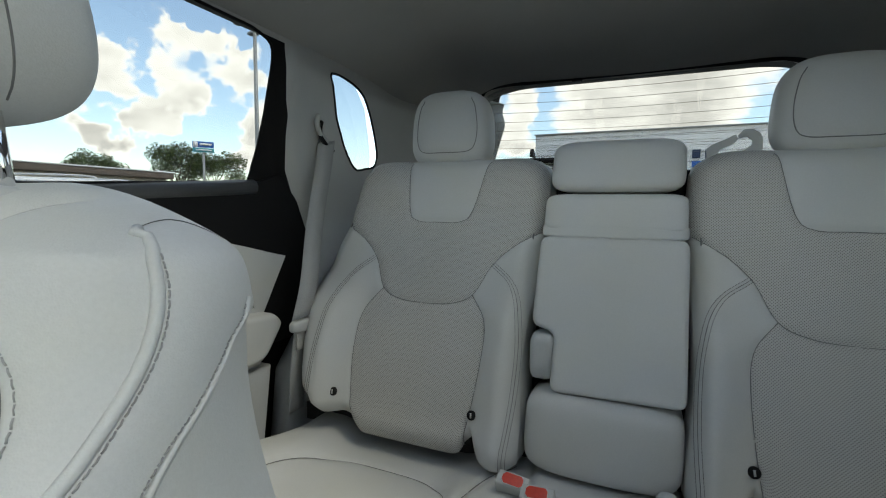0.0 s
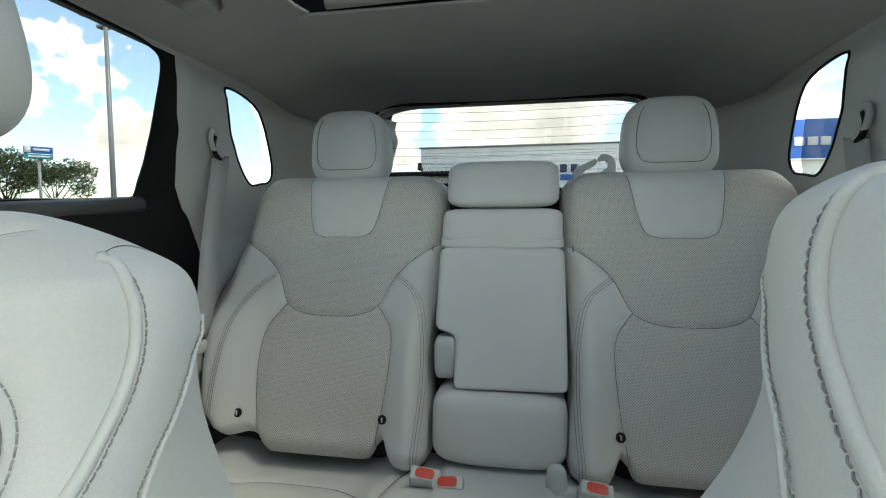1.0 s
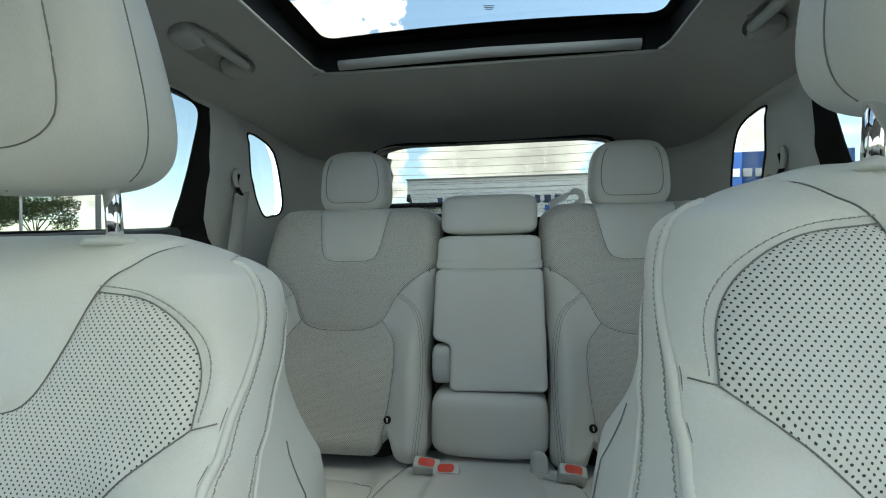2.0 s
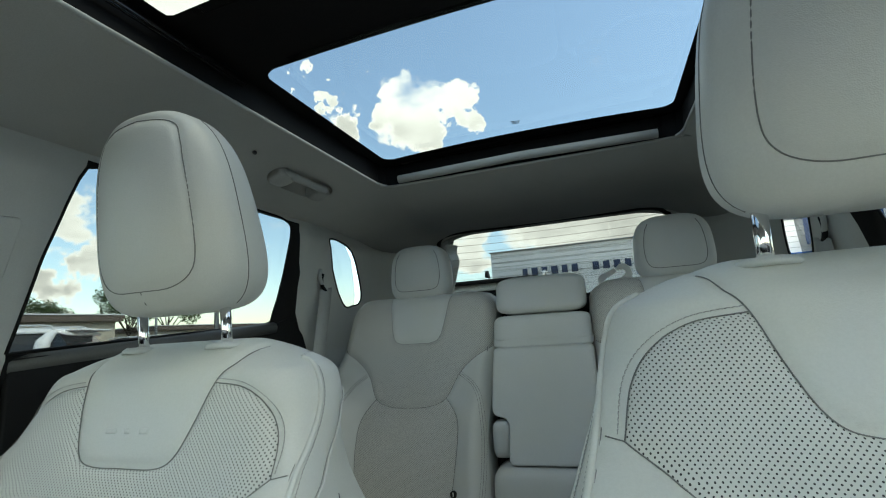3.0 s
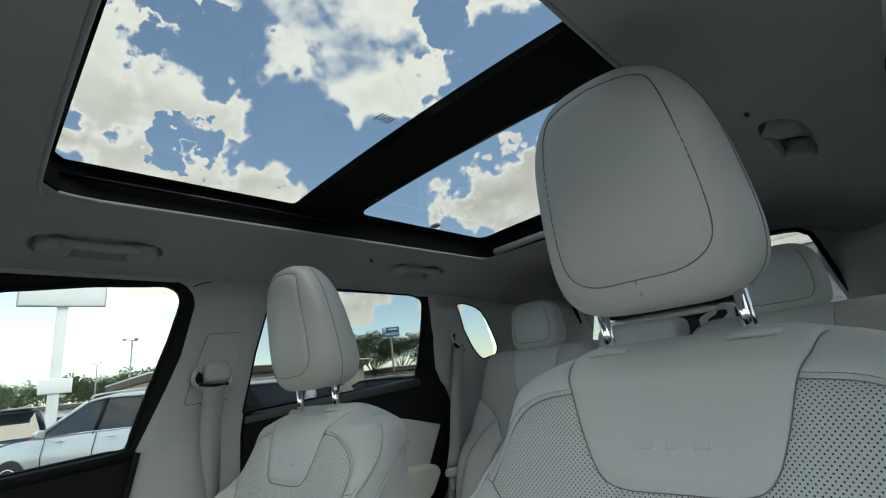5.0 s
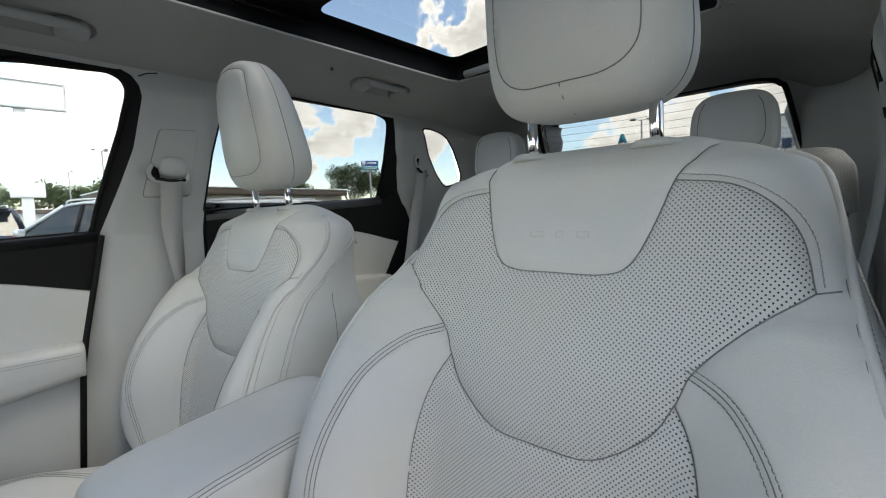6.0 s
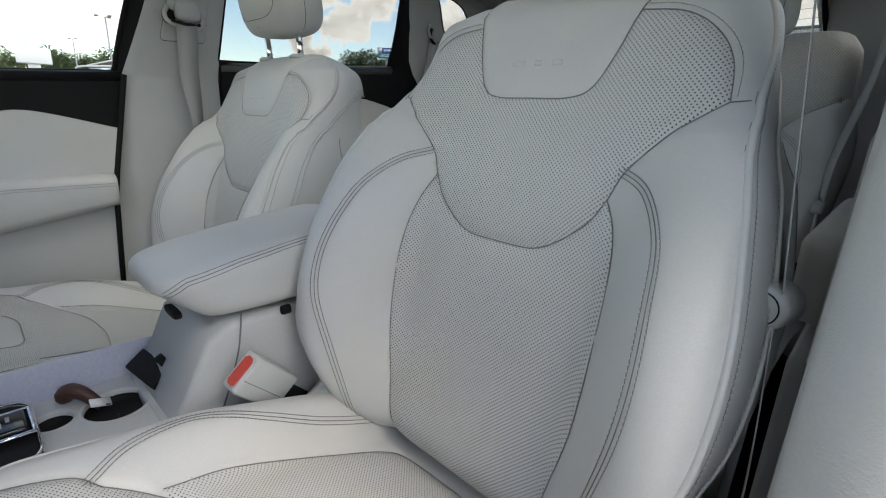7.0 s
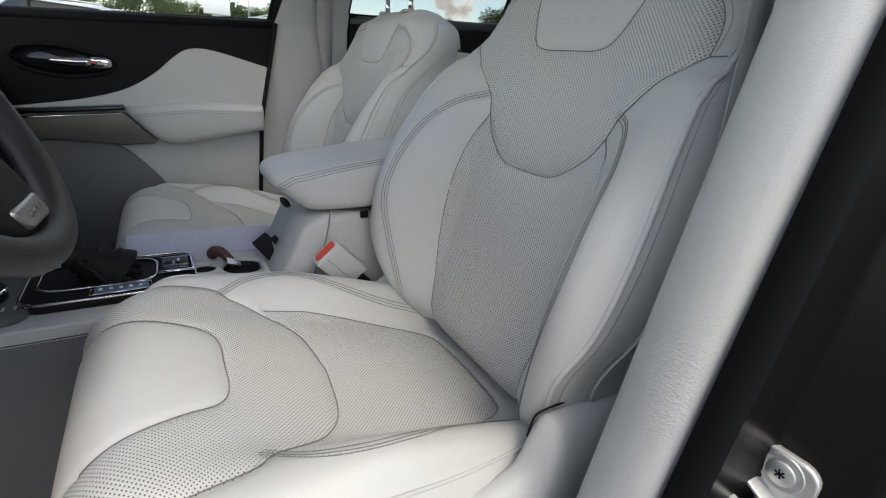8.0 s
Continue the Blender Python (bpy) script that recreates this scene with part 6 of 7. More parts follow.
    part("park_brake_switch", box((0.05, 0.045, 0.012), (-0.03, -0.385, 0.708), 0.004), GLOSS_BLACK, c, "black switch with small pale signs")
    for k in range(2):
        part("switch_sign", box((0.012, 0.004, 0.0008), (-0.036 + 0.012 * k, -0.380 - 0.008 * k, 0.7146)), TRIM, c)
    part("switch_frame", tube([(-0.062, -0.412, 0.708), (-0.062, -0.358, 0.708), (0.002, -0.358, 0.708), (0.002, -0.412, 0.708)], 0.003, 6), CHROME, c)
    opening = rounded(-0.086, 0.016, -0.585, -0.415, 0.03, 5)
    part("gate_frame", tube([(x, y, 0.7025) for x, y in opening], 0.0026, 8, closed=True), CHROME, c, "bright frame round the boot")
    lean = spline([(-0.035, -0.475, 0.699), (-0.035, -0.490, 0.712), (-0.035, -0.515, 0.728), (-0.035, -0.545, 0.752), (-0.035, -0.560, 0.785)], 6)
    width = np.interp(np.linspace(0, 1, len(lean)), [0, 0.12, 0.3, 0.5, 0.75, 1], [0.050, 0.047, 0.036, 0.028, 0.019, 0.016])
    part("shifter_boot", tube(lean, [float(w) * (1 + 0.09 * (-1) ** k * (0.2 < k / len(lean) < 0.8)) for k, w in enumerate(width)], 18), BLACK, c, "creased black leather shifter boot")
    for k in range(5):
        a = radians(-70 + 42 * k)
        fold = [(-0.035 + r * math.sin(a + b), -0.478 - g + r * math.cos(a + b) * 0.8, z) for r, b, g, z in ((0.049, 0, 0, 0.702), (0.040, 0.12, 0.010, 0.712), (0.030, 0.05, 0.026, 0.725), (0.022, 0.2, 0.045, 0.742))]
        part("boot_fold", tube(spline(fold, 4), 0.005, 7), BLACK, c)
    knob = part("shift_lever", tube(spline([(-0.035, -0.52, 0.72), (-0.035, -0.545, 0.76), (-0.035, -0.56, 0.80)], 4), 0.016, 10), BLACK, c, "black shift lever")
    part("lever_band", lathe([(0.018, 0), (0.018, 0.012)], 18, (-0.035, -0.545, 0.757), (20, 0, 0)), CHROME, knob)
    SIGN_BLUE = mat("blue_grey_gate_label", (0.09, 0.14, 0.21), 0.3)
    gate = part("gear_label", prism(fillet([(0.020, -0.505), (0.048, -0.505), (0.044, -0.428), (0.024, -0.428)], 0.006), lambda a, b, d: (a, b, 0.7045 - d), 0.006, 0.001), SIGN_BLUE, c, "blue gear position strip")
    for k in range(5):
        part("gear_sign", box((0.007, 0.005, 0.001), (0.034, -0.440 - 0.014 * k, 0.7050)), WHITE, gate)
    part("label_border", tube([(0.017, -0.510, 0.7035), (0.051, -0.510, 0.7035), (0.047, -0.424, 0.7035), (0.021, -0.424, 0.7035)], 0.0016, 6, closed=True), CHROME, gate)
    part("dial", lathe([(0.034, 0), (0.034, 0.016), (0.028, 0.024), (0.010, 0.025)], 26, (0.01, -0.65, 0.700)), BLACK, c, "black drive mode dial")
    part("dial_ring", lathe([(0.035, 0.012), (0.036, 0.015), (0.034, 0.017)], 26, (0.01, -0.65, 0.700)), CHROME, c)
    for k in range(3):
        part("dial_sign", box((0.012, 0.004, 0.0008), (0.052, -0.615 + 0.014 * k, 0.7005)), TRIM, c)
    part("front_deck", prism(rounded(-0.095, 0.088, -0.90, -0.585, 0.03, 4), lambda a, b, d: (a, b, 0.6975 - d), 0.02, 0.003), DARK_GREY, c, "dark grey forward console deck")
    part("deck_seam", tube([(0.1085, -0.90, 0.667), (0.1085, -0.24, 0.667)], 0.0008, 5), BLACK, c)
    return c


console()
strap = thing("key_fob", (-0.035, -0.335, 0.684), "brown stitched leather key fob in the cup holder", "key fob")
part("fob", tube(spline([(-0.042, 0.012, 0.012), (-0.034, 0.022, 0.026), (-0.020, 0.036, 0.022), (-0.006, 0.052, 0.002)], 5), [0.008, 0.0105, 0.012] + [0.012 - 0.0004 * k + 0.0003 * (k % 2) for k in range(9)] + [0.0085, 0.008, 0.0075, 0.007], 10), WOOD_KNOB, strap, "dark brown leather fob")
part("tag", box((0.012, 0.030, 0.002), (0.004, 0.050, 0.014), 0.0, turn=(-35, 40, 0)), WHITE, strap, "white printed tag")
for k in range(4):
    part("print", box((0.002, 0.007, 0.0004), (0.005, 0.040 + k * 0.006, 0.0205 - 0.0042 * k), turn=(-35, 40, 0)), NAVY, strap)
paper = thing("paper_sheet", (-0.109, -0.32, 0.60), "pale lavender card standing between console and passenger seat", "paper")
PAPER = mat("lavender_paper", (0.56, 0.57, 0.67), 0.6)
card = fillet([(-0.162, 0.0), (-0.141, 0.144), (0.125, 0.142), (0.150, 0.0)], 0.006)
part("sheet", prism(card, lambda a, b, d: (-d - 0.02 * (0.144 - b) * 0.3, a, b), 0.002), PAPER, paper, smooth=False)

# ---- steering wheel ----


def steering_wheel():
    at = Vector((0.368, -0.570, 1.072))
    w = thing("steering_wheel", at, "black leather steering wheel with silver spoke trim", "steering wheel")
    w.matrix_basis = Matrix.Translation(at) @ Euler((radians(-60), 0, 0)).to_matrix().to_4x4() @ Matrix.Rotation(math.pi, 4, "Z")
    R = 0.185
    part("rim", tube([(R * math.cos(a), R * math.sin(a), 0) for a in np.linspace(0, 2 * math.pi, 73)[:-1]], 0.0165, 14, closed=True), mat("black_leather", (0.012, 0.012, 0.013), 0.50, bump=0.2, bump_scale=600), w, "thick black leather rim")
    for a in (200, 340):
        p = Vector((R * math.cos(radians(a)), R * math.sin(radians(a)), 0))
        part("rim_seam", lathe([(0.0170, -0.001), (0.0174, 0), (0.0170, 0.001)], 16, p, (90, 0, a)), THREAD, w)
    part("hub", soft((0.17, 0.16, 0.06), (0, -0.005, -0.02), n=3, res=14), BLACK, w, "black airbag hub")
    for s in (-1, 1):
        spoke = part("spoke", soft((0.12, 0.05, 0.022), (s * 0.115, 0.0, -0.008), n=3.5, res=8), BLACK, w)
        part("spoke_trim", tube(spline([(s * 0.07, -0.028, 0.004), (s * 0.12, -0.032, 0.006), (s * 0.165, -0.022, 0.004)], 4), 0.007, 8), mat("silver_trim", (0.30, 0.30, 0.30), 0.38, metal=0.8) if s < 0 else bpy.data.materials["silver_trim"], spoke, "satin silver trim")
        part("button_pad", soft((0.05, 0.035, 0.014), (s * 0.11, 0.008, 0.008), n=3.5, res=8), GLOSS_BLACK, spoke, "button pad with pale signs")
        for k in range(3):
            part("button_sign", box((0.008, 0.003, 0.001), (s * (0.098 + 0.012 * k), 0.008, 0.0155)), TRIM, spoke)
    trim = bpy.data.materials["silver_trim"]
    part("lower_spoke_trim", prism(fillet([(-0.044, -0.140), (0.034, -0.143), (0.026, -0.167), (-0.034, -0.162)], 0.008), lambda a, b, d: (a, b, 0.010 - d), 0.014, 0.004), trim, w, "satin silver lower spoke")
    for k in range(3):
        part("spoke_sign", box((0.010, 0.004, 0.001), (-0.018 + 0.014 * k, -0.153, 0.0105)), DARK_GREY, w)
    part("lower_spoke", soft((0.11, 0.12, 0.03), (0, -0.11, -0.006), n=3.5, res=8), BLACK, w)
    part("column", tube([(0, 0, -0.03), (0, 0, -0.28)], 0.04, 14), BLACK, w)
    return w


steering_wheel()

# ---- roof fittings ----


def grab_handle(s, a, y0, y1):
    ym = (y0 + y1) / 2
    zc = float(P_liner(np.array([XC + s * a]), np.array([ym]))[0][2])
    h = thing("grab_handle", (XC + s * a, ym, zc), "folded grey plastic grab handle in a headliner dish", "grab handle", "grab handles")
    L = y1 - y0
    bar = spline([(-s * 0.010, -L / 2 + 0.030, 0.004), (-s * 0.019, -L / 2 + 0.055, 0.001), (-s * 0.022, -L / 4, -0.002), (-s * 0.022, L / 4, -0.002), (-s * 0.019, L / 2 - 0.055, 0.001), (-s * 0.010, L / 2 - 0.030, 0.004)], 5)
    part("bar", tube(bar, 0.0095, 12), HANDLE, h)
    for e in (-1, 1):
        mount = soft((0.050, 0.058, 0.034), (0, 0, 0), n=3.4, res=12, shape=lambda v: Vector((v.x, v.y * (1 - 2.2 * max(0, s * v.x)), v.z)))
        bmesh.ops.transform(mount, matrix=pose(s * 0.006, e * (L / 2 - 0.040), 0.0, 0, s * 14, 0), verts=mount.verts[:])
        part("mount", mount, HANDLE, h, "grey handle mount")
        part("mount_joint", tube([(s * 0.016, e * (L / 2 - 0.052), -0.016), (s * 0.018, e * (L / 2 - 0.028), -0.016)], 0.0012, 5), DARK_GREY, h)
    return h


for handle in HANDLES:
    grab_handle(*handle)
for s, y in ((-1, 0.454), (1, 0.495)):
    z = float(P_liner(np.array([XC + s * 0.47]), np.array([y]))[0][2])
    hk = thing("coat_hook", (XC + s * 0.47, y, z), "tiny black coat hook on the headliner", "hook", "coat hooks")
    part("hook", soft((0.007, 0.009, 0.008), (0, 0, -0.003), n=3, res=6), DARK_GREY, hk)

# strap hook standing behind the rear bench
hook_at = (XR + 0.205, 1.085, 1.285)
hk = thing("bag_hook", hook_at, "flat grey plastic bag hook behind the rear bench", "hook")
shape = [(-0.047, 0.0), (-0.047, 0.043), (-0.040, 0.050), (-0.012, 0.062), (-0.002, 0.068), (0.004, 0.060), (-0.004, 0.050), (-0.024, 0.041), (-0.030, 0.032), (-0.022, 0.028), (0.010, 0.036), (0.026, 0.048), (0.026, 0.056), (0.018, 0.063), (0.006, 0.060), (0.003, 0.066), (0.012, 0.077), (0.026, 0.077), (0.038, 0.069), (0.043, 0.056), (0.043, 0.0)]
part("plate", prism(shape, lambda a, b, d: (a, d, b), 0.006, 0.001), TRIM, hk)

# ---- the driver's door jamb ----


SCUFFED = mat("scuffed_grey_trim", (0.50, 0.51, 0.50), 0.5, bump=0.15, bump_scale=700, vary=0.03, hue=0.05, scuff=0.4)


def jamb():
    j = tagged(thing("door_frame", (0, 0, 0), "dark painted door jamb with grey pillar trim and black seal", "door frame"), kind="structure")
    zs = np.linspace(0.42, 1.48, 30)
    rows = []
    bm = bmesh.new()
    for z in zs:
        y0 = -0.053 + 0.18 * (z - 0.95)
        prof = [(0.712, y0 + 0.14), (0.697, y0 + 0.075), (0.689, y0 + 0.036), (0.694, y0 + 0.018), (0.706, y0 + 0.004), (0.726, y0 - 0.003), (0.746, y0 - 0.001), (0.756, y0 + 0.008), (0.760, y0 + 0.03), (0.760, y0 + 0.10)]
        rows.append([bm.verts.new((x - 0.289 * max(0, z - 1.17), y, z)) for x, y in prof])
    for a, b in zip(rows, rows[1:]):
        for k in range(9):
            bm.faces.new((a[k], a[k + 1], b[k + 1], b[k]))
    part("pillar_cover", bm, SCUFFED, j, "scuffed light grey pillar cover")
    part("seal", tube([(0.772 - 0.289 * max(0, z - 1.17), -0.030 + 0.18 * (z - 0.95), z) for z in zs], 0.014, 8), mat("black_rubber", (0.006, 0.006, 0.0065), 0.8, spec=0.1), j, "black rubber door seal")
    bm = bmesh.new()
    rows = []
    for z in np.linspace(0.35, 1.25, 24):
        y0 = 0.01 + 0.14 * (z - 0.8)
        prof = [(0.765, y0 - 0.05), (0.770, y0 + 0.02), (0.772, y0 + 0.075), (0.778, y0 + 0.087), (0.838, y0 + 0.094), (0.850, y0 + 0.107), (0.852, y0 + 0.16), (0.870, y0 + 0.18), (0.874, y0 + 0.6), (0.874, y0 + 0.95)]
        rows.append([bm.verts.new((x, y, z)) for x, y in prof])
    for a, b in zip(rows, rows[1:]):
        for k in range(len(a) - 1):
            bm.faces.new((a[k], a[k + 1], b[k + 1], b[k]))
    part("painted_jamb", bm, DARK_PAINT, j, "glossy dark painted pillar and rear door skin")
    plate = part("striker_plate", prism(rounded(-0.028, 0.028, -0.034, 0.034, 0.016, 4), lambda a, b, d: (0.787 + a, 0.083 + d, 0.757 + b), 0.008, 0.003), STEEL, j, "zinc-plated striker plate")
    part("washer_ring", lathe([(0.019, 0), (0.019, 0.0012), (0.0178, 0.002), (0.0165, 0.0012)], 24, (0.787, 0.083, 0.771), (90, 0, 0)), STEEL, plate)
    part("screw", lathe([(0.0125, 0), (0.0125, 0.0032), (0.0115, 0.0042), (0.0005, 0.0042)], 20, (0.787, 0.083, 0.771), (90, 0, 0)), STEEL, plate, "star-drive screw")
    for k in range(3):
        part("screw_slot", box((0.0095, 0.0008, 0.0016), (0.787, 0.0786, 0.771), 0.0003, turn=(0, 60 * k + 12, 0)), BLACK, plate)
    part("striker_flange", box((0.052, 0.020, 0.004), (0.782, 0.074, 0.746), 0.0015, turn=(0, 28, 0)), STEEL, plate)
    part("striker_loop", tube(spline([(0.764, 0.085, 0.742), (0.760, 0.056, 0.742), (0.764, 0.045, 0.741), (0.784, 0.042, 0.739), (0.804, 0.045, 0.737), (0.808, 0.056, 0.737), (0.806, 0.085, 0.737)], 4), 0.0065, 10), STEEL, plate, "steel striker loop")
    return j


jamb()
tagged(part("sill", box((0.12, 1.6, 0.12), (0.79, -0.2, 0.36), 0.03), DARK_PAINT), "dark painted door sill below the open doorway", "sill", kind="structure")


def open_door():
    """The driver's door, swung wide on its front hinges."""
    d = tagged(thing("door_4", (0.80, -0.95, 0), "open driver door with black top and grey lower panel", "car door"), kind="structure")
    d.matrix_basis = Matrix.Translation((0.80, -0.95, 0)) @ Matrix.Rotation(radians(-76), 4, "Z")
    part("inner_panel", box((0.06, 0.86, 0.46), (-0.03, 0.45, 0.67), 0.02), TRIM, d, "grey lower door panel")
    part("upper_panel", box((0.06, 0.86, 0.24), (-0.03, 0.45, 1.03), 0.02), BLACK, d, "black upper door panel")
    part("outer_skin", box((0.05, 0.92, 0.78), (0.03, 0.46, 0.77), 0.02), DARK_PAINT, d, "dark painted door skin")
    part("window_frame", tube([(-0.02, 0.03, 1.16), (-0.09, 0.40, 1.44), (-0.12, 0.72, 1.52), (-0.12, 0.90, 1.50), (-0.02, 0.88, 1.16)], 0.018, 8), BLACK, d, "black door window frame")
    return d


open_door()

# ---- outside ----
tagged(part("ground", box((900, 900, 0.1), (0, 0, -0.05)), ASPHALT, smooth=False), "grey asphalt car park reaching to the horizon", "ground", kind="structure")


def polar(az, dist, z=0.0):
    """A place at a bearing (degrees from the car's tail towards the driver's side) and a distance."""
    return Vector((math.sin(radians(az)) * dist, math.cos(radians(az)) * dist, z))


def suv(label, at, heading, paint, height=1.68, length=4.65, rails=True, fin=False, plate=True, lamp_z=0.93):
    """A parked sport utility car; heading: degrees of its nose from +y towards +x."""
    car = thing("parked_car", at, label, "car", "parked cars")
    car.matrix_basis = Matrix.Translation(at) @ Matrix.Rotation(radians(-heading), 4, "Z")
    h, L = height, length / 2
    # stations along the car: y, lower half width, belt z, roof half width, roof z
    st = [(-L, 0.70, 0.86, 0.0, 0), (-L + 0.06, 0.82, 0.98, 0.0, 0), (-L + 0.30, 0.90, 1.04, 0.0, 0), (-L + 1.2, 0.92, 1.06, 0, 0), (0.0, 0.925, 1.05, 0, 0), (L - 1.35, 0.92, 1.02, 0, 0), (L - 0.9, 0.91, 1.00, 0, 0), (L - 0.25, 0.86, 0.90, 0, 0), (L, 0.70, 0.72, 0, 0)]
    bm = bmesh.new()
    rows = []
    for y, w, b, _, _ in st:
        prof = [(-w * 0.90, 0.28), (-w, 0.42), (-w * 1.01, 0.70), (-w * 0.98, b - 0.06), (-w * 0.93, b), (0, b + 0.02), (w * 0.93, b), (w * 0.98, b - 0.06), (w * 1.01, 0.70), (w, 0.42), (w * 0.90, 0.28)]
        rows.append([bm.verts.new((x, y, min(z, b) if z < b else z)) for x, z in prof])
    for a, b in zip(rows, rows[1:]):
        for k in range(10):
            bm.faces.new((a[k], a[k + 1], b[k + 1], b[k]))
        bm.faces.new((a[10], a[0], b[0], b[10]))
    bm.faces.new(rows[0]), bm.faces.new(rows[-1][::-1])
    part("body", bm, paint, car)
    # cabin: glass block under a painted roof, with pillars over the glass
    ya, yb, yc, yd = -L + 0.12, -L + 0.55, L - 2.15, L - 1.25
    bm = bmesh.new()
    sec = [(ya, 0.80, 0.80, 1.00, 1.02), (yb, 0.85, 0.66, 1.02, h - 0.08), (0.0, 0.86, 0.68, 1.03, h - 0.05), (yc, 0.86, 0.68, 1.02, h - 0.07), (yd, 0.84, 0.82, 1.0, 1.02)]
    rows = [[bm.verts.new(p) for p in ((-w0, y, z0 - 0.05), (-w1, y, z1), (w1, y, z1), (w0, y, z0 - 0.05))] for y, w0, w1, z0, z1 in sec]
    for a, b in zip(rows, rows[1:]):
        for k in range(3):
            bm.faces.new((a[k], a[k + 1], b[k + 1], b[k]))
    bm.faces.new(rows[0]), bm.faces.new(rows[-1][::-1])
    part("windows", bm, TINT, car, "dark tinted windows", smooth=False)
    bm = bmesh.new()
    rr = [(yb - 0.18, 0.62, h - 0.115), (yb, 0.685, h - 0.065), (-0.2, 0.70, h - 0.02), (yc - 0.1, 0.69, h - 0.05), (yc + 0.10, 0.67, h - 0.10)]
    rows = [[bm.verts.new(p) for p in ((-w - 0.02, y, z - 0.05), (-w, y, z), (-w * 0.6, y, z + 0.03), (w * 0.6, y, z + 0.03), (w, y, z), (w + 0.02, y, z - 0.05))] for y, w, z in rr]
    for a, b in zip(rows, rows[1:]):
        for k in range(5):
            bm.faces.new((a[k], a[k + 1], b[k + 1], b[k]))
        bm.faces.new((a[5], a[0], b[0], b[5]))
    bm.faces.new(rows[0]), bm.faces.new(rows[-1][::-1])
    part("roof", bm, paint, car)
    for s in (-1, 1):
        part("rear_pillar", tube([(s * 0.85, ya + 0.55, 1.02), (s * 0.76, yb + 0.12, h - 0.25), (s * 0.68, yb + 0.02, h - 0.08)], [0.14, 0.10, 0.05], 8), paint, car)
        part("front_pillar", tube([(s * 0.84, yd - 0.02, 1.03), (s * 0.68, yc + 0.02, h - 0.09)], 0.035, 6), paint, car)
        part("middle_pillar", tube([(s * 0.868, -0.15, 1.0), (s * 0.70, -0.2, h - 0.08)], 0.03, 6), BLACK, car)
        part("window_trim", tube([(s * 0.87, ya + 0.5, 1.04), (s * 0.875, 0, 1.055), (s * 0.86, yd - 0.05, 1.03)], 0.012, 5), CHROME, car, "bright window trim")
        part("sill", box((0.10, length * 0.62, 0.14), (s * 0.90, 0, 0.33), 0.03), BLACK, car)
        part("tail_lamp", soft((0.30, 0.30, 0.15), (s * 0.70, -L + 0.16, lamp_z), n=3.2, res=8), TAIL, car, "red tail lamp")
        part("head_lamp", soft((0.30, 0.20, 0.12), (s * 0.66, L - 0.18, 0.78), n=3.2, res=8), CHROME, car, "clear headlamp")
        part("mirror", soft((0.20, 0.10, 0.14), (s * 1.02, yd - 0.30, 1.10), n=3, res=8), paint, car, "door mirror")
        for k, y in enumerate((-0.55, 0.45)):
            part("door_handle", box((0.02, 0.16, 0.025), (s * 0.935, y, 0.95), 0.008), CHROME if paint is not NAVY_PAINT else paint, car)
            part("door_joint", tube([(s * 0.934, y + 0.32, 0.36), (s * 0.938, y + 0.35, 0.72), (s * 0.915, y + 0.30, 1.03)], 0.006, 4), BLACK, car)
        if rails:
            part("roof_rail", tube(spline([(s * 0.64, yb + 0.05, h - 0.06), (s * 0.64, yb + 0.25, h + 0.02), (s * 0.64, yc - 0.2, h + 0.02), (s * 0.64, yc, h - 0.05)], 4), 0.018, 6), STEEL, car, "bright roof rail")
        for y in (-L + 0.88, L - 0.92):
            wheel = part("wheel", lathe([(0.22, -0.11), (0.34, -0.11), (0.36, -0.08), (0.36, 0.08), (0.34, 0.11), (0.22, 0.11)], 28, (s * 0.84, y, 0.36), (0, 90, 0)), TYRE, car, "black tyre")
            part("rim", lathe([(0.05, 0.115), (0.10, 0.10), (0.22, 0.112), (0.23, 0.08)], 20, (s * 0.84, y, 0.36), (0, 90 * s, 0)), STEEL, wheel, "alloy rim")
    part("spoiler", box((1.26, 0.24, 0.035), (0, yb - 0.22, h - 0.075), 0.012), paint if not fin else BLACK, car)
    part("bumper", soft((1.7, 0.22, 0.26), (0, -L + 0.08, 0.48), n=4, res=8), BLACK if paint is not NAVY_PAINT else paint, car, "rear bumper")
    if plate:
        part("number_plate", box((0.32, 0.02, 0.16), (0, -L - 0.005, 0.80), 0.004), RED, car, "red dealer plate")
        part("plate_bar", box((0.24, 0.006, 0.03), (0, -L - 0.017, 0.80)), WHITE, car)
    if fin:
        part("aerial_fin", prism([(-0.10, 0), (0.08, 0), (-0.02, 0.085), (-0.06, 0.08)], lambda a, b, d: (d - 0.015, yb + 0.15 + a, h + 0.0 + b), 0.03, 0.006), BLACK, car, "black shark-fin aerial")
    return car


suv("white sport utility car parked close behind the tailgate", Vector((-1.07, 6.55, 0)), 0, WHITE_PAINT, 1.74, fin=True)
suv("white sport utility car with red tail lamp, parked alongside", Vector((-9.9, 4.2, 0)), 233, WHITE_PAINT, 1.64, lamp_z=1.16)
suv("silver sport utility car with bright roof rails, parked alongside", Vector((-10.6, 2.0, 0)), 233, SILVER_PAINT, 1.66)
suv("dark navy sport utility car with a red rear plate", Vector((-16.6, 0.25, 0)), 268, NAVY_PAINT, 1.74)
suv("black sport utility car in the second parked row", Vector((-15.5, 11.3, 0)), 233, DARK_PAINT, 1.55)
suv("white sport utility car in the second parked row", Vector((-14.5, 15.5, 0)), 233, WHITE_PAINT, 1.62)
suv("silver sport utility car with dark windows, parked far along the row", Vector((-16.4, -3.1, 0)), 180, SILVER_PAINT, 1.82)

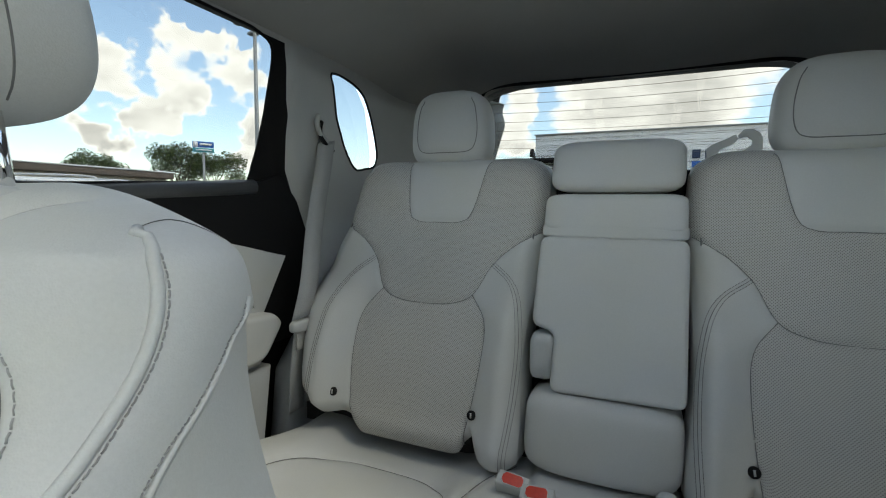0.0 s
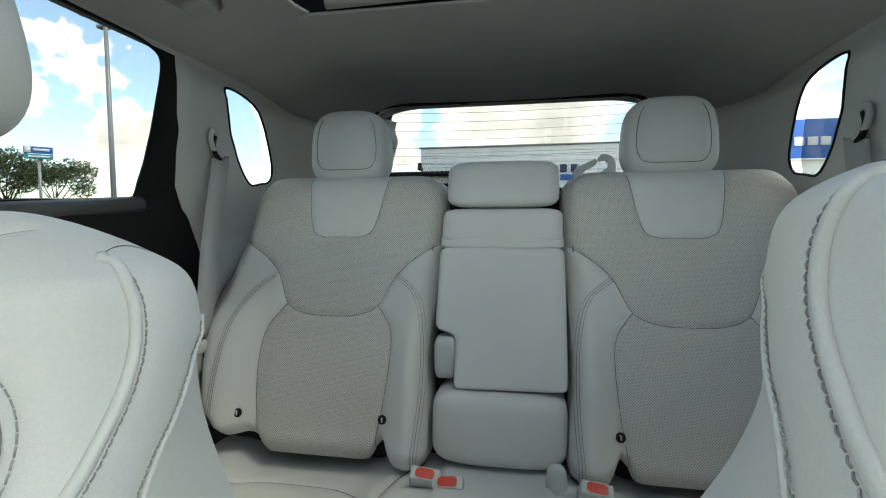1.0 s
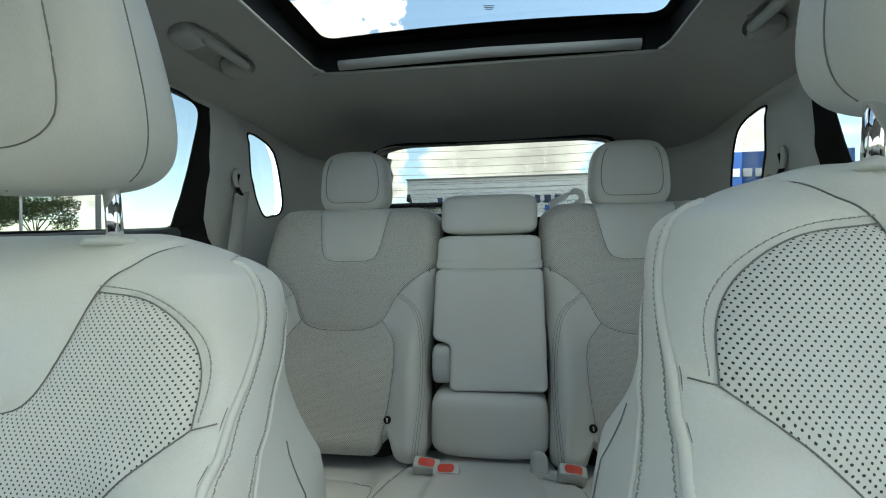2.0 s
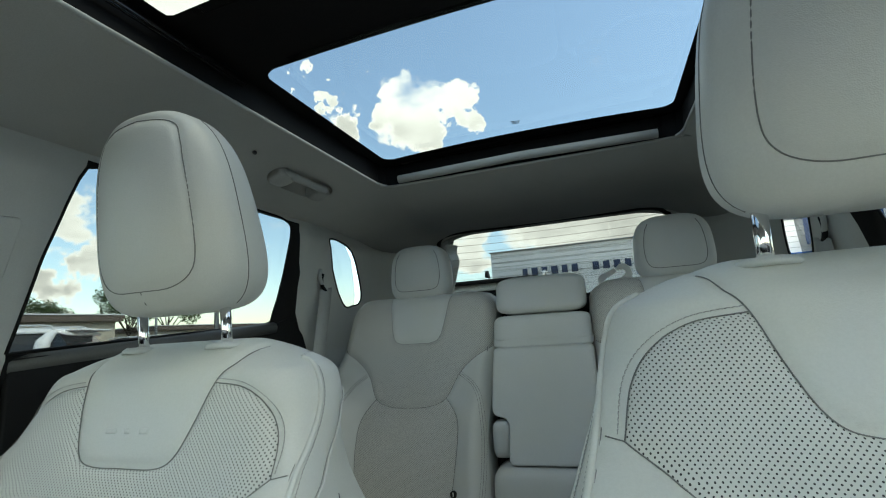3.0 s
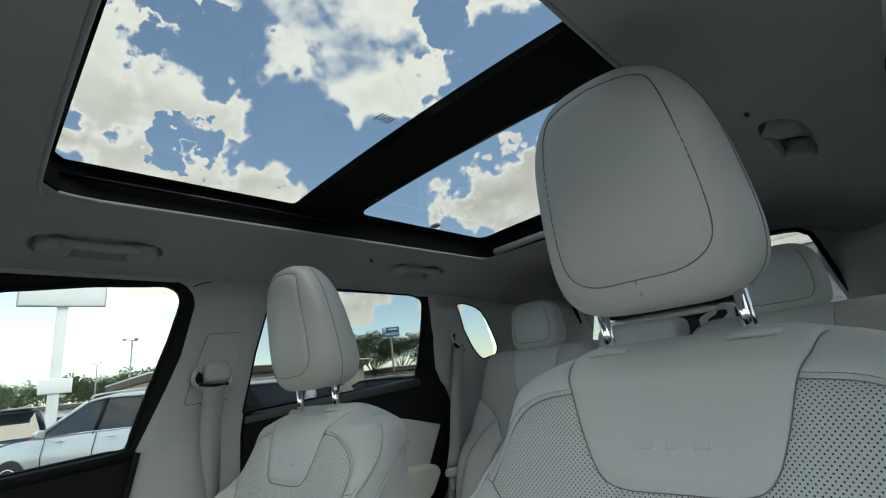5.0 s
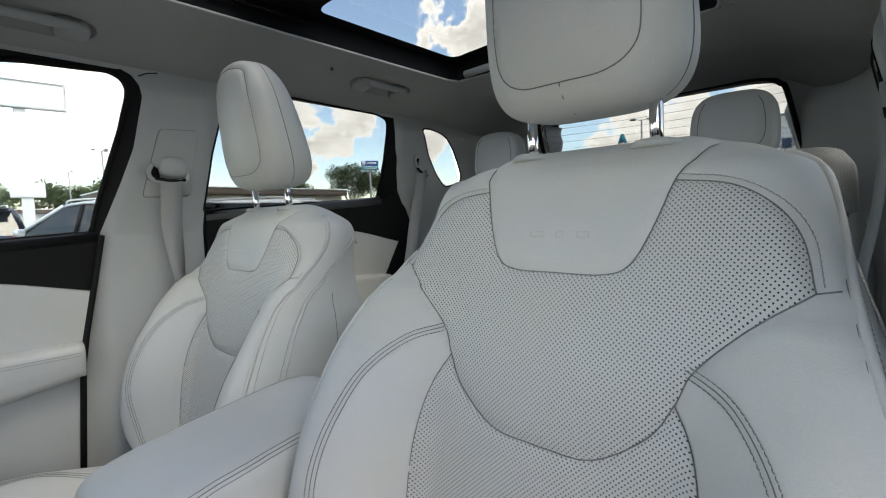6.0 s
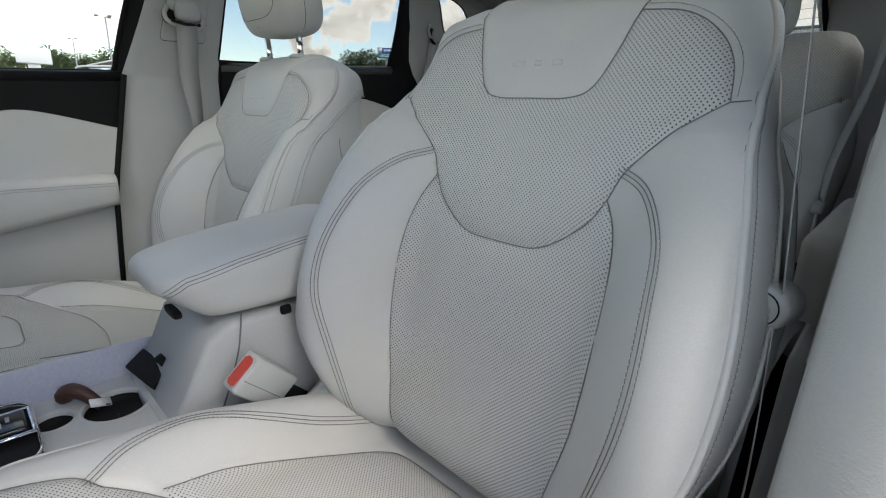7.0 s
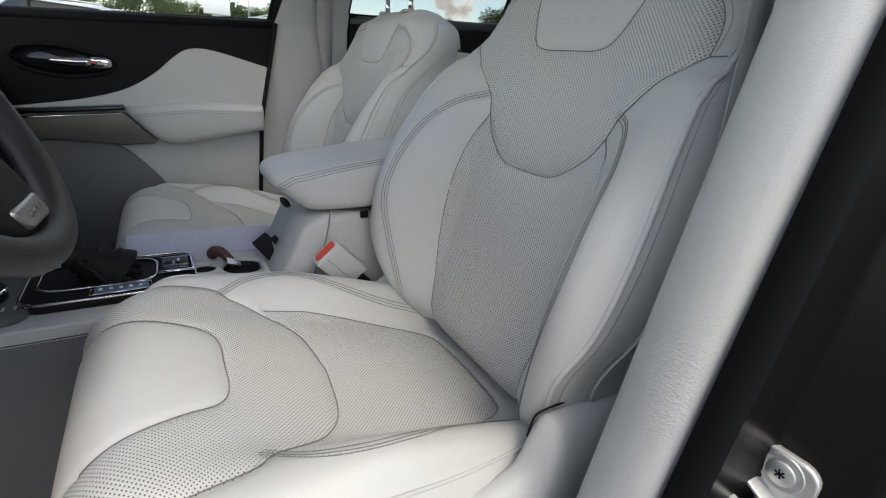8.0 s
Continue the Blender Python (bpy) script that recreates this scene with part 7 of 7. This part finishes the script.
# the dealership behind
def dealership():
    b = thing("dealership_building", (8, 41, 0), "long white panelled dealership with dark letters and blue band", "building")
    part("wall", box((42.2, 8, 7.6), (3.9, 4.0, 3.8)), CLADDING, b)
    part("parapet", box((42.4, 0.2, 0.12), (3.9, -0.03, 7.56), 0.02), POLE, b)
    for k in range(7):
        part("cladding_joint", box((42, 0.02, 0.022), (3.9, -0.012, 7.05 - k * 0.42)), POLE, b)
    part("blue_band", box((30, 0.16, 0.48), (10, -0.09, 4.74), 0.02), BLUE, b, "long blue fascia band")
    for k in range(12):
        w = part("window", box((2.2, 0.08, 2.9), (-4.0 + k * 2.4, -0.03, 2.2)), TINT, b, "tall showroom window")
        part("frame", box((0.10, 0.16, 3.0), (-5.2 + k * 2.4, -0.04, 2.2)), WHITE, w)
    x = -14.2
    for k, wd in enumerate((0.42, 0.52, 0.48, 0.55, 0.46, 0.5, 0, 0.52, 0.52, 0.52, 0.48, 0.56, 0.52)):
        if wd:
            part("sign_bar", box((wd, 0.12, 0.66), (x, -0.08, 5.52), 0.02), NAVY, b, "dark blue sign letter shape")
        x += 0.86
    return b


dealership()
def entrance():
    e = thing("showroom_entrance", (20.0, 38.0, 0), "blue entrance panel with white sign shapes beside the dealership", "building")
    part("panel", box((10.5, 2.5, 2.9), (0, 1.25, 6.9), 0.03), BLUE, e, "large blue entrance panel")
    part("wall", box((10.0, 2.2, 5.45), (0, 1.35, 2.72)), CLADDING, e)
    part("edge_strip", box((10.6, 0.1, 0.12), (0, -0.03, 5.45)), WHITE, e)
    for k in range(7):
        part("sign_bar", box((0.62, 0.12, 0.62), (-3.0 + k * 0.86, -0.08, 6.75), 0.02), WHITE, e, "white sign letter shape")
    part("emblem", box((1.5, 0.14, 0.36), (-4.2, -0.10, 6.75), 0.06), mat("gold_emblem", (0.55, 0.36, 0.06), 0.35, metal=0.6), e, "plain gold emblem")
    for k in range(4):
        part("door_pane", box((1.6, 0.08, 3.4), (-3.2 + 2.1 * k, 0.20, 1.8)), TINT, e)
    return e


entrance()


def low_building(name, at, size, wall, label):
    b = thing(name, at, label, "building")
    sx, sy, sz = size
    part("wall", box((sx, sy, sz - 0.5), (0, 0, (sz - 0.5) / 2)), wall, b)
    part("roof", box((sx + 0.8, sy + 0.8, 0.5), (0, 0, sz - 0.25), 0.03), BROWN, b, "dark brown flat roof edge")
    part("coping", box((sx + 0.9, sy + 0.9, 0.10), (0, 0, sz + 0.03)), WHITE, b, "pale roof coping")
    n = int(sy / 4)
    for k in range(n):
        w = part("window", box((0.10, 1.6, 1.1), (sx / 2 + 0.02, -sy / 2 + 2 + k * 4, 1.5)), TINT, b)
        part("frame", box((0.06, 1.8, 0.08), (sx / 2 + 0.05, -sy / 2 + 2 + k * 4, 0.92)), WHITE, w)
    return b


low_building("low_building", (-43.5, 17.8, 0), (13, 17.5, 3.85), BEIGE, "low beige building with a dark brown roof edge")
low_building("low_building", (-52, 52, 0), (14, 30, 3.3), BEIGE, "low beige building behind the trees")
low_building("motel_building", (-88, -8, 0), (10, 50, 3.6), CLADDING, "pale low motel building in the distance")


def lamp_post(at, height, heads, label):
    p = thing("lamp_post", at, label, "lamp post", "lamp posts")
    part("pole", tube([(0, 0, 0), (0, 0, height)], [0.11, 0.075], 10), POLE, p)
    part("base", lathe([(0.28, 0), (0.28, 0.5), (0.24, 0.55)], 16), CLADDING, p, "concrete base")
    for k in range(heads):
        a = radians(360 * k / heads + 20)
        arm = part("arm", tube([(0, 0, height - 0.05), (0.45 * math.cos(a), 0.45 * math.sin(a), height + 0.05)], 0.03, 6), POLE, p)
        part("head", soft((0.55, 0.34, 0.16), (0.72 * math.cos(a), 0.72 * math.sin(a), height + 0.06), n=4, res=6), POLE, arm, "flood lamp head")
    return p


lamp_post(polar(-45.2, 23), 9.0, 3, "tall grey lamp post with three flood lamps")
lamp_post(polar(-78.3, 60), 9.0, 3, "distant grey lamp post with three lamps")
lamp_post(polar(-18.5, 46), 9.2, 2, "grey lamp post beyond the tailgate")
lamp_post(polar(-19.4, 70), 9.2, 2, "distant lamp post beyond the tailgate")
lamp_post(polar(-81.0, 80), 8.5, 2, "far lamp post beside the street")


def signs():
    a = thing("billboard", polar(-50.8, 55), "small blue and teal roadside sign on a post", "sign")
    a.matrix_basis = Matrix.Translation(polar(-50.8, 55)) @ Matrix.Rotation(radians(50.8), 4, "Z")
    part("post", tube([(0, 0, 0), (0, 0, 6.7)], 0.12, 8), POLE, a)
    part("panel", box((2.0, 0.2, 0.62), (0, -0.1, 7.45), 0.02), BLUE, a)
    part("lower_panel", box((2.0, 0.2, 0.42), (0, -0.1, 6.88), 0.02), TEAL, a)
    part("emblem", box((0.42, 0.06, 0.52), (-0.72, -0.22, 7.45)), WHITE, a, "white emblem")
    part("print_bar", box((1.1, 0.05, 0.22), (0.22, -0.22, 7.47)), WHITE, a)
    part("print_bar", box((1.5, 0.05, 0.12), (0.05, -0.22, 6.88)), WHITE, a)
    b = thing("pylon_sign", polar(-84.3, 40), "tall white pylon sign with two blank boards", "sign")
    b.matrix_basis = Matrix.Translation(polar(-84.3, 40)) @ Matrix.Rotation(radians(84.3), 4, "Z")
    part("post", box((0.62, 0.5, 9.0), (0, 0, 4.5), 0.04), WHITE, b)
    part("board", box((4.7, 0.5, 1.7), (0.0, -0.1, 9.7), 0.12), WHITE, b, "large white board")
    part("board_edge", tube([(x * 2.36, -0.37, 9.7 + z * 0.86) for x, z in ((-1, -1), (1, -1), (1, 1), (-1, 1))], 0.05, 5, closed=True), POLE, b)
    part("small_board", box((1.75, 0.5, 0.95), (0.05, -0.1, 3.6), 0.05), WHITE, b)
    return a, b


signs()
teal = thing("roadside_sign", polar(-20.6, 50), "teal letter-shaped sign on a post beyond the tailgate", "sign")
part("post", tube([(0, 0, 0), (0, 0, 7.8)], 0.10, 8), POLE, teal)
part("panel", prism([(-0.55, 0), (-0.32, 0), (-0.2, 0.35), (0.2, 0.35), (0.32, 0), (0.55, 0), (0.14, 1.2), (-0.14, 1.2)], lambda a, b, d: (a, d, 7.5 + b), 0.15), TEAL, teal)


def tree(at, height, width, seed, label="leafy green roadside tree"):
    """A trunk, limbs and a crown of many small leaf clumps."""
    rnd = random.Random(seed)
    t = thing("tree", at, label, "tree", "trees")
    trunk_h = height * 0.42
    bm = tube([(0, 0, 0), (0.05, 0, trunk_h * 0.5), (0.0, 0.08, trunk_h)], [width * 0.035, width * 0.028, width * 0.02], 8)
    tips = []
    for k in range(9):
        a = k * 2.4 + rnd.random()
        r = width * (0.22 + 0.22 * rnd.random())
        tip = Vector((math.cos(a) * r, math.sin(a) * r, height * (0.55 + 0.33 * rnd.random())))
        tube([(0, 0.05, trunk_h * (0.7 + 0.3 * rnd.random())), tip * 0.55 + Vector((0, 0, trunk_h * 0.35)), tip], [width * 0.014, width * 0.009, width * 0.003], 5, bm)
        tips.append(tip)
    part("trunk", bm, BARK, t)
    verts, faces = [], []
    for _ in range(5200):
        c = rnd.choice(tips)
        d = Vector((rnd.gauss(0, 1), rnd.gauss(0, 1), rnd.gauss(0, 0.8)))
        p = c + d.normalized() * (rnd.random() ** 0.45) * width * 0.235
        p.z = max(p.z, height * (0.24 + 0.08 * rnd.random()))
        n = Vector((rnd.gauss(0, 1), rnd.gauss(0, 1), rnd.gauss(0, 1) + 0.5)).normalized()
        u = n.orthogonal().normalized() * width * (0.012 + 0.016 * rnd.random())
        w = n.cross(u) * 0.7
        i = len(verts)
        bend = n * width * 0.008
        verts += [p - u, p + w + bend, p + u, p - w + bend]
        faces.append((i, i + 1, i + 2, i + 3))
    me = bpy.data.meshes.new("crown")
    me.from_pydata([tuple(v) for v in verts], [], faces)
    tagged(link("crown", me, LEAF, t, "crown of many small leaves", smooth=False), kind="stuff")
    return t


tree(polar(-53.2, 60), 8.0, 5.5, 1, "broad leafy tree beside the roadside sign")
tree(polar(-49.8, 62), 8.2, 5.5, 2, "broad leafy tree beside the roadside sign")
tree(polar(-60.3, 74), 7.6, 6.0, 3)
for k, (az, d, hh) in enumerate(((-88.5, 95, 8.0), (-86.8, 90, 7.2), (-83.0, 88, 8.0), (-81.0, 92, 7.6), (-77.5, 80, 7.4), (-75.0, 85, 8.0), (-72.0, 90, 7.8), (-92, 95, 8.0), (-96, 90, 7.5), (-46.5, 110, 4.6), (-44.0, 120, 4.2))):
    tree(polar(az, d), hh, hh * 0.85, 10 + k, "distant leafy tree beyond the car park")
verge = tagged(part("verge", box((200, 1.2, 0.5), (-40, 75, 0.2)), mat("dry_hedge", (0.09, 0.10, 0.05), 0.95, bump=0.8, bump_scale=5, vary=0.4), smooth=False), "low hedge along the far street", "hedge", kind="structure")
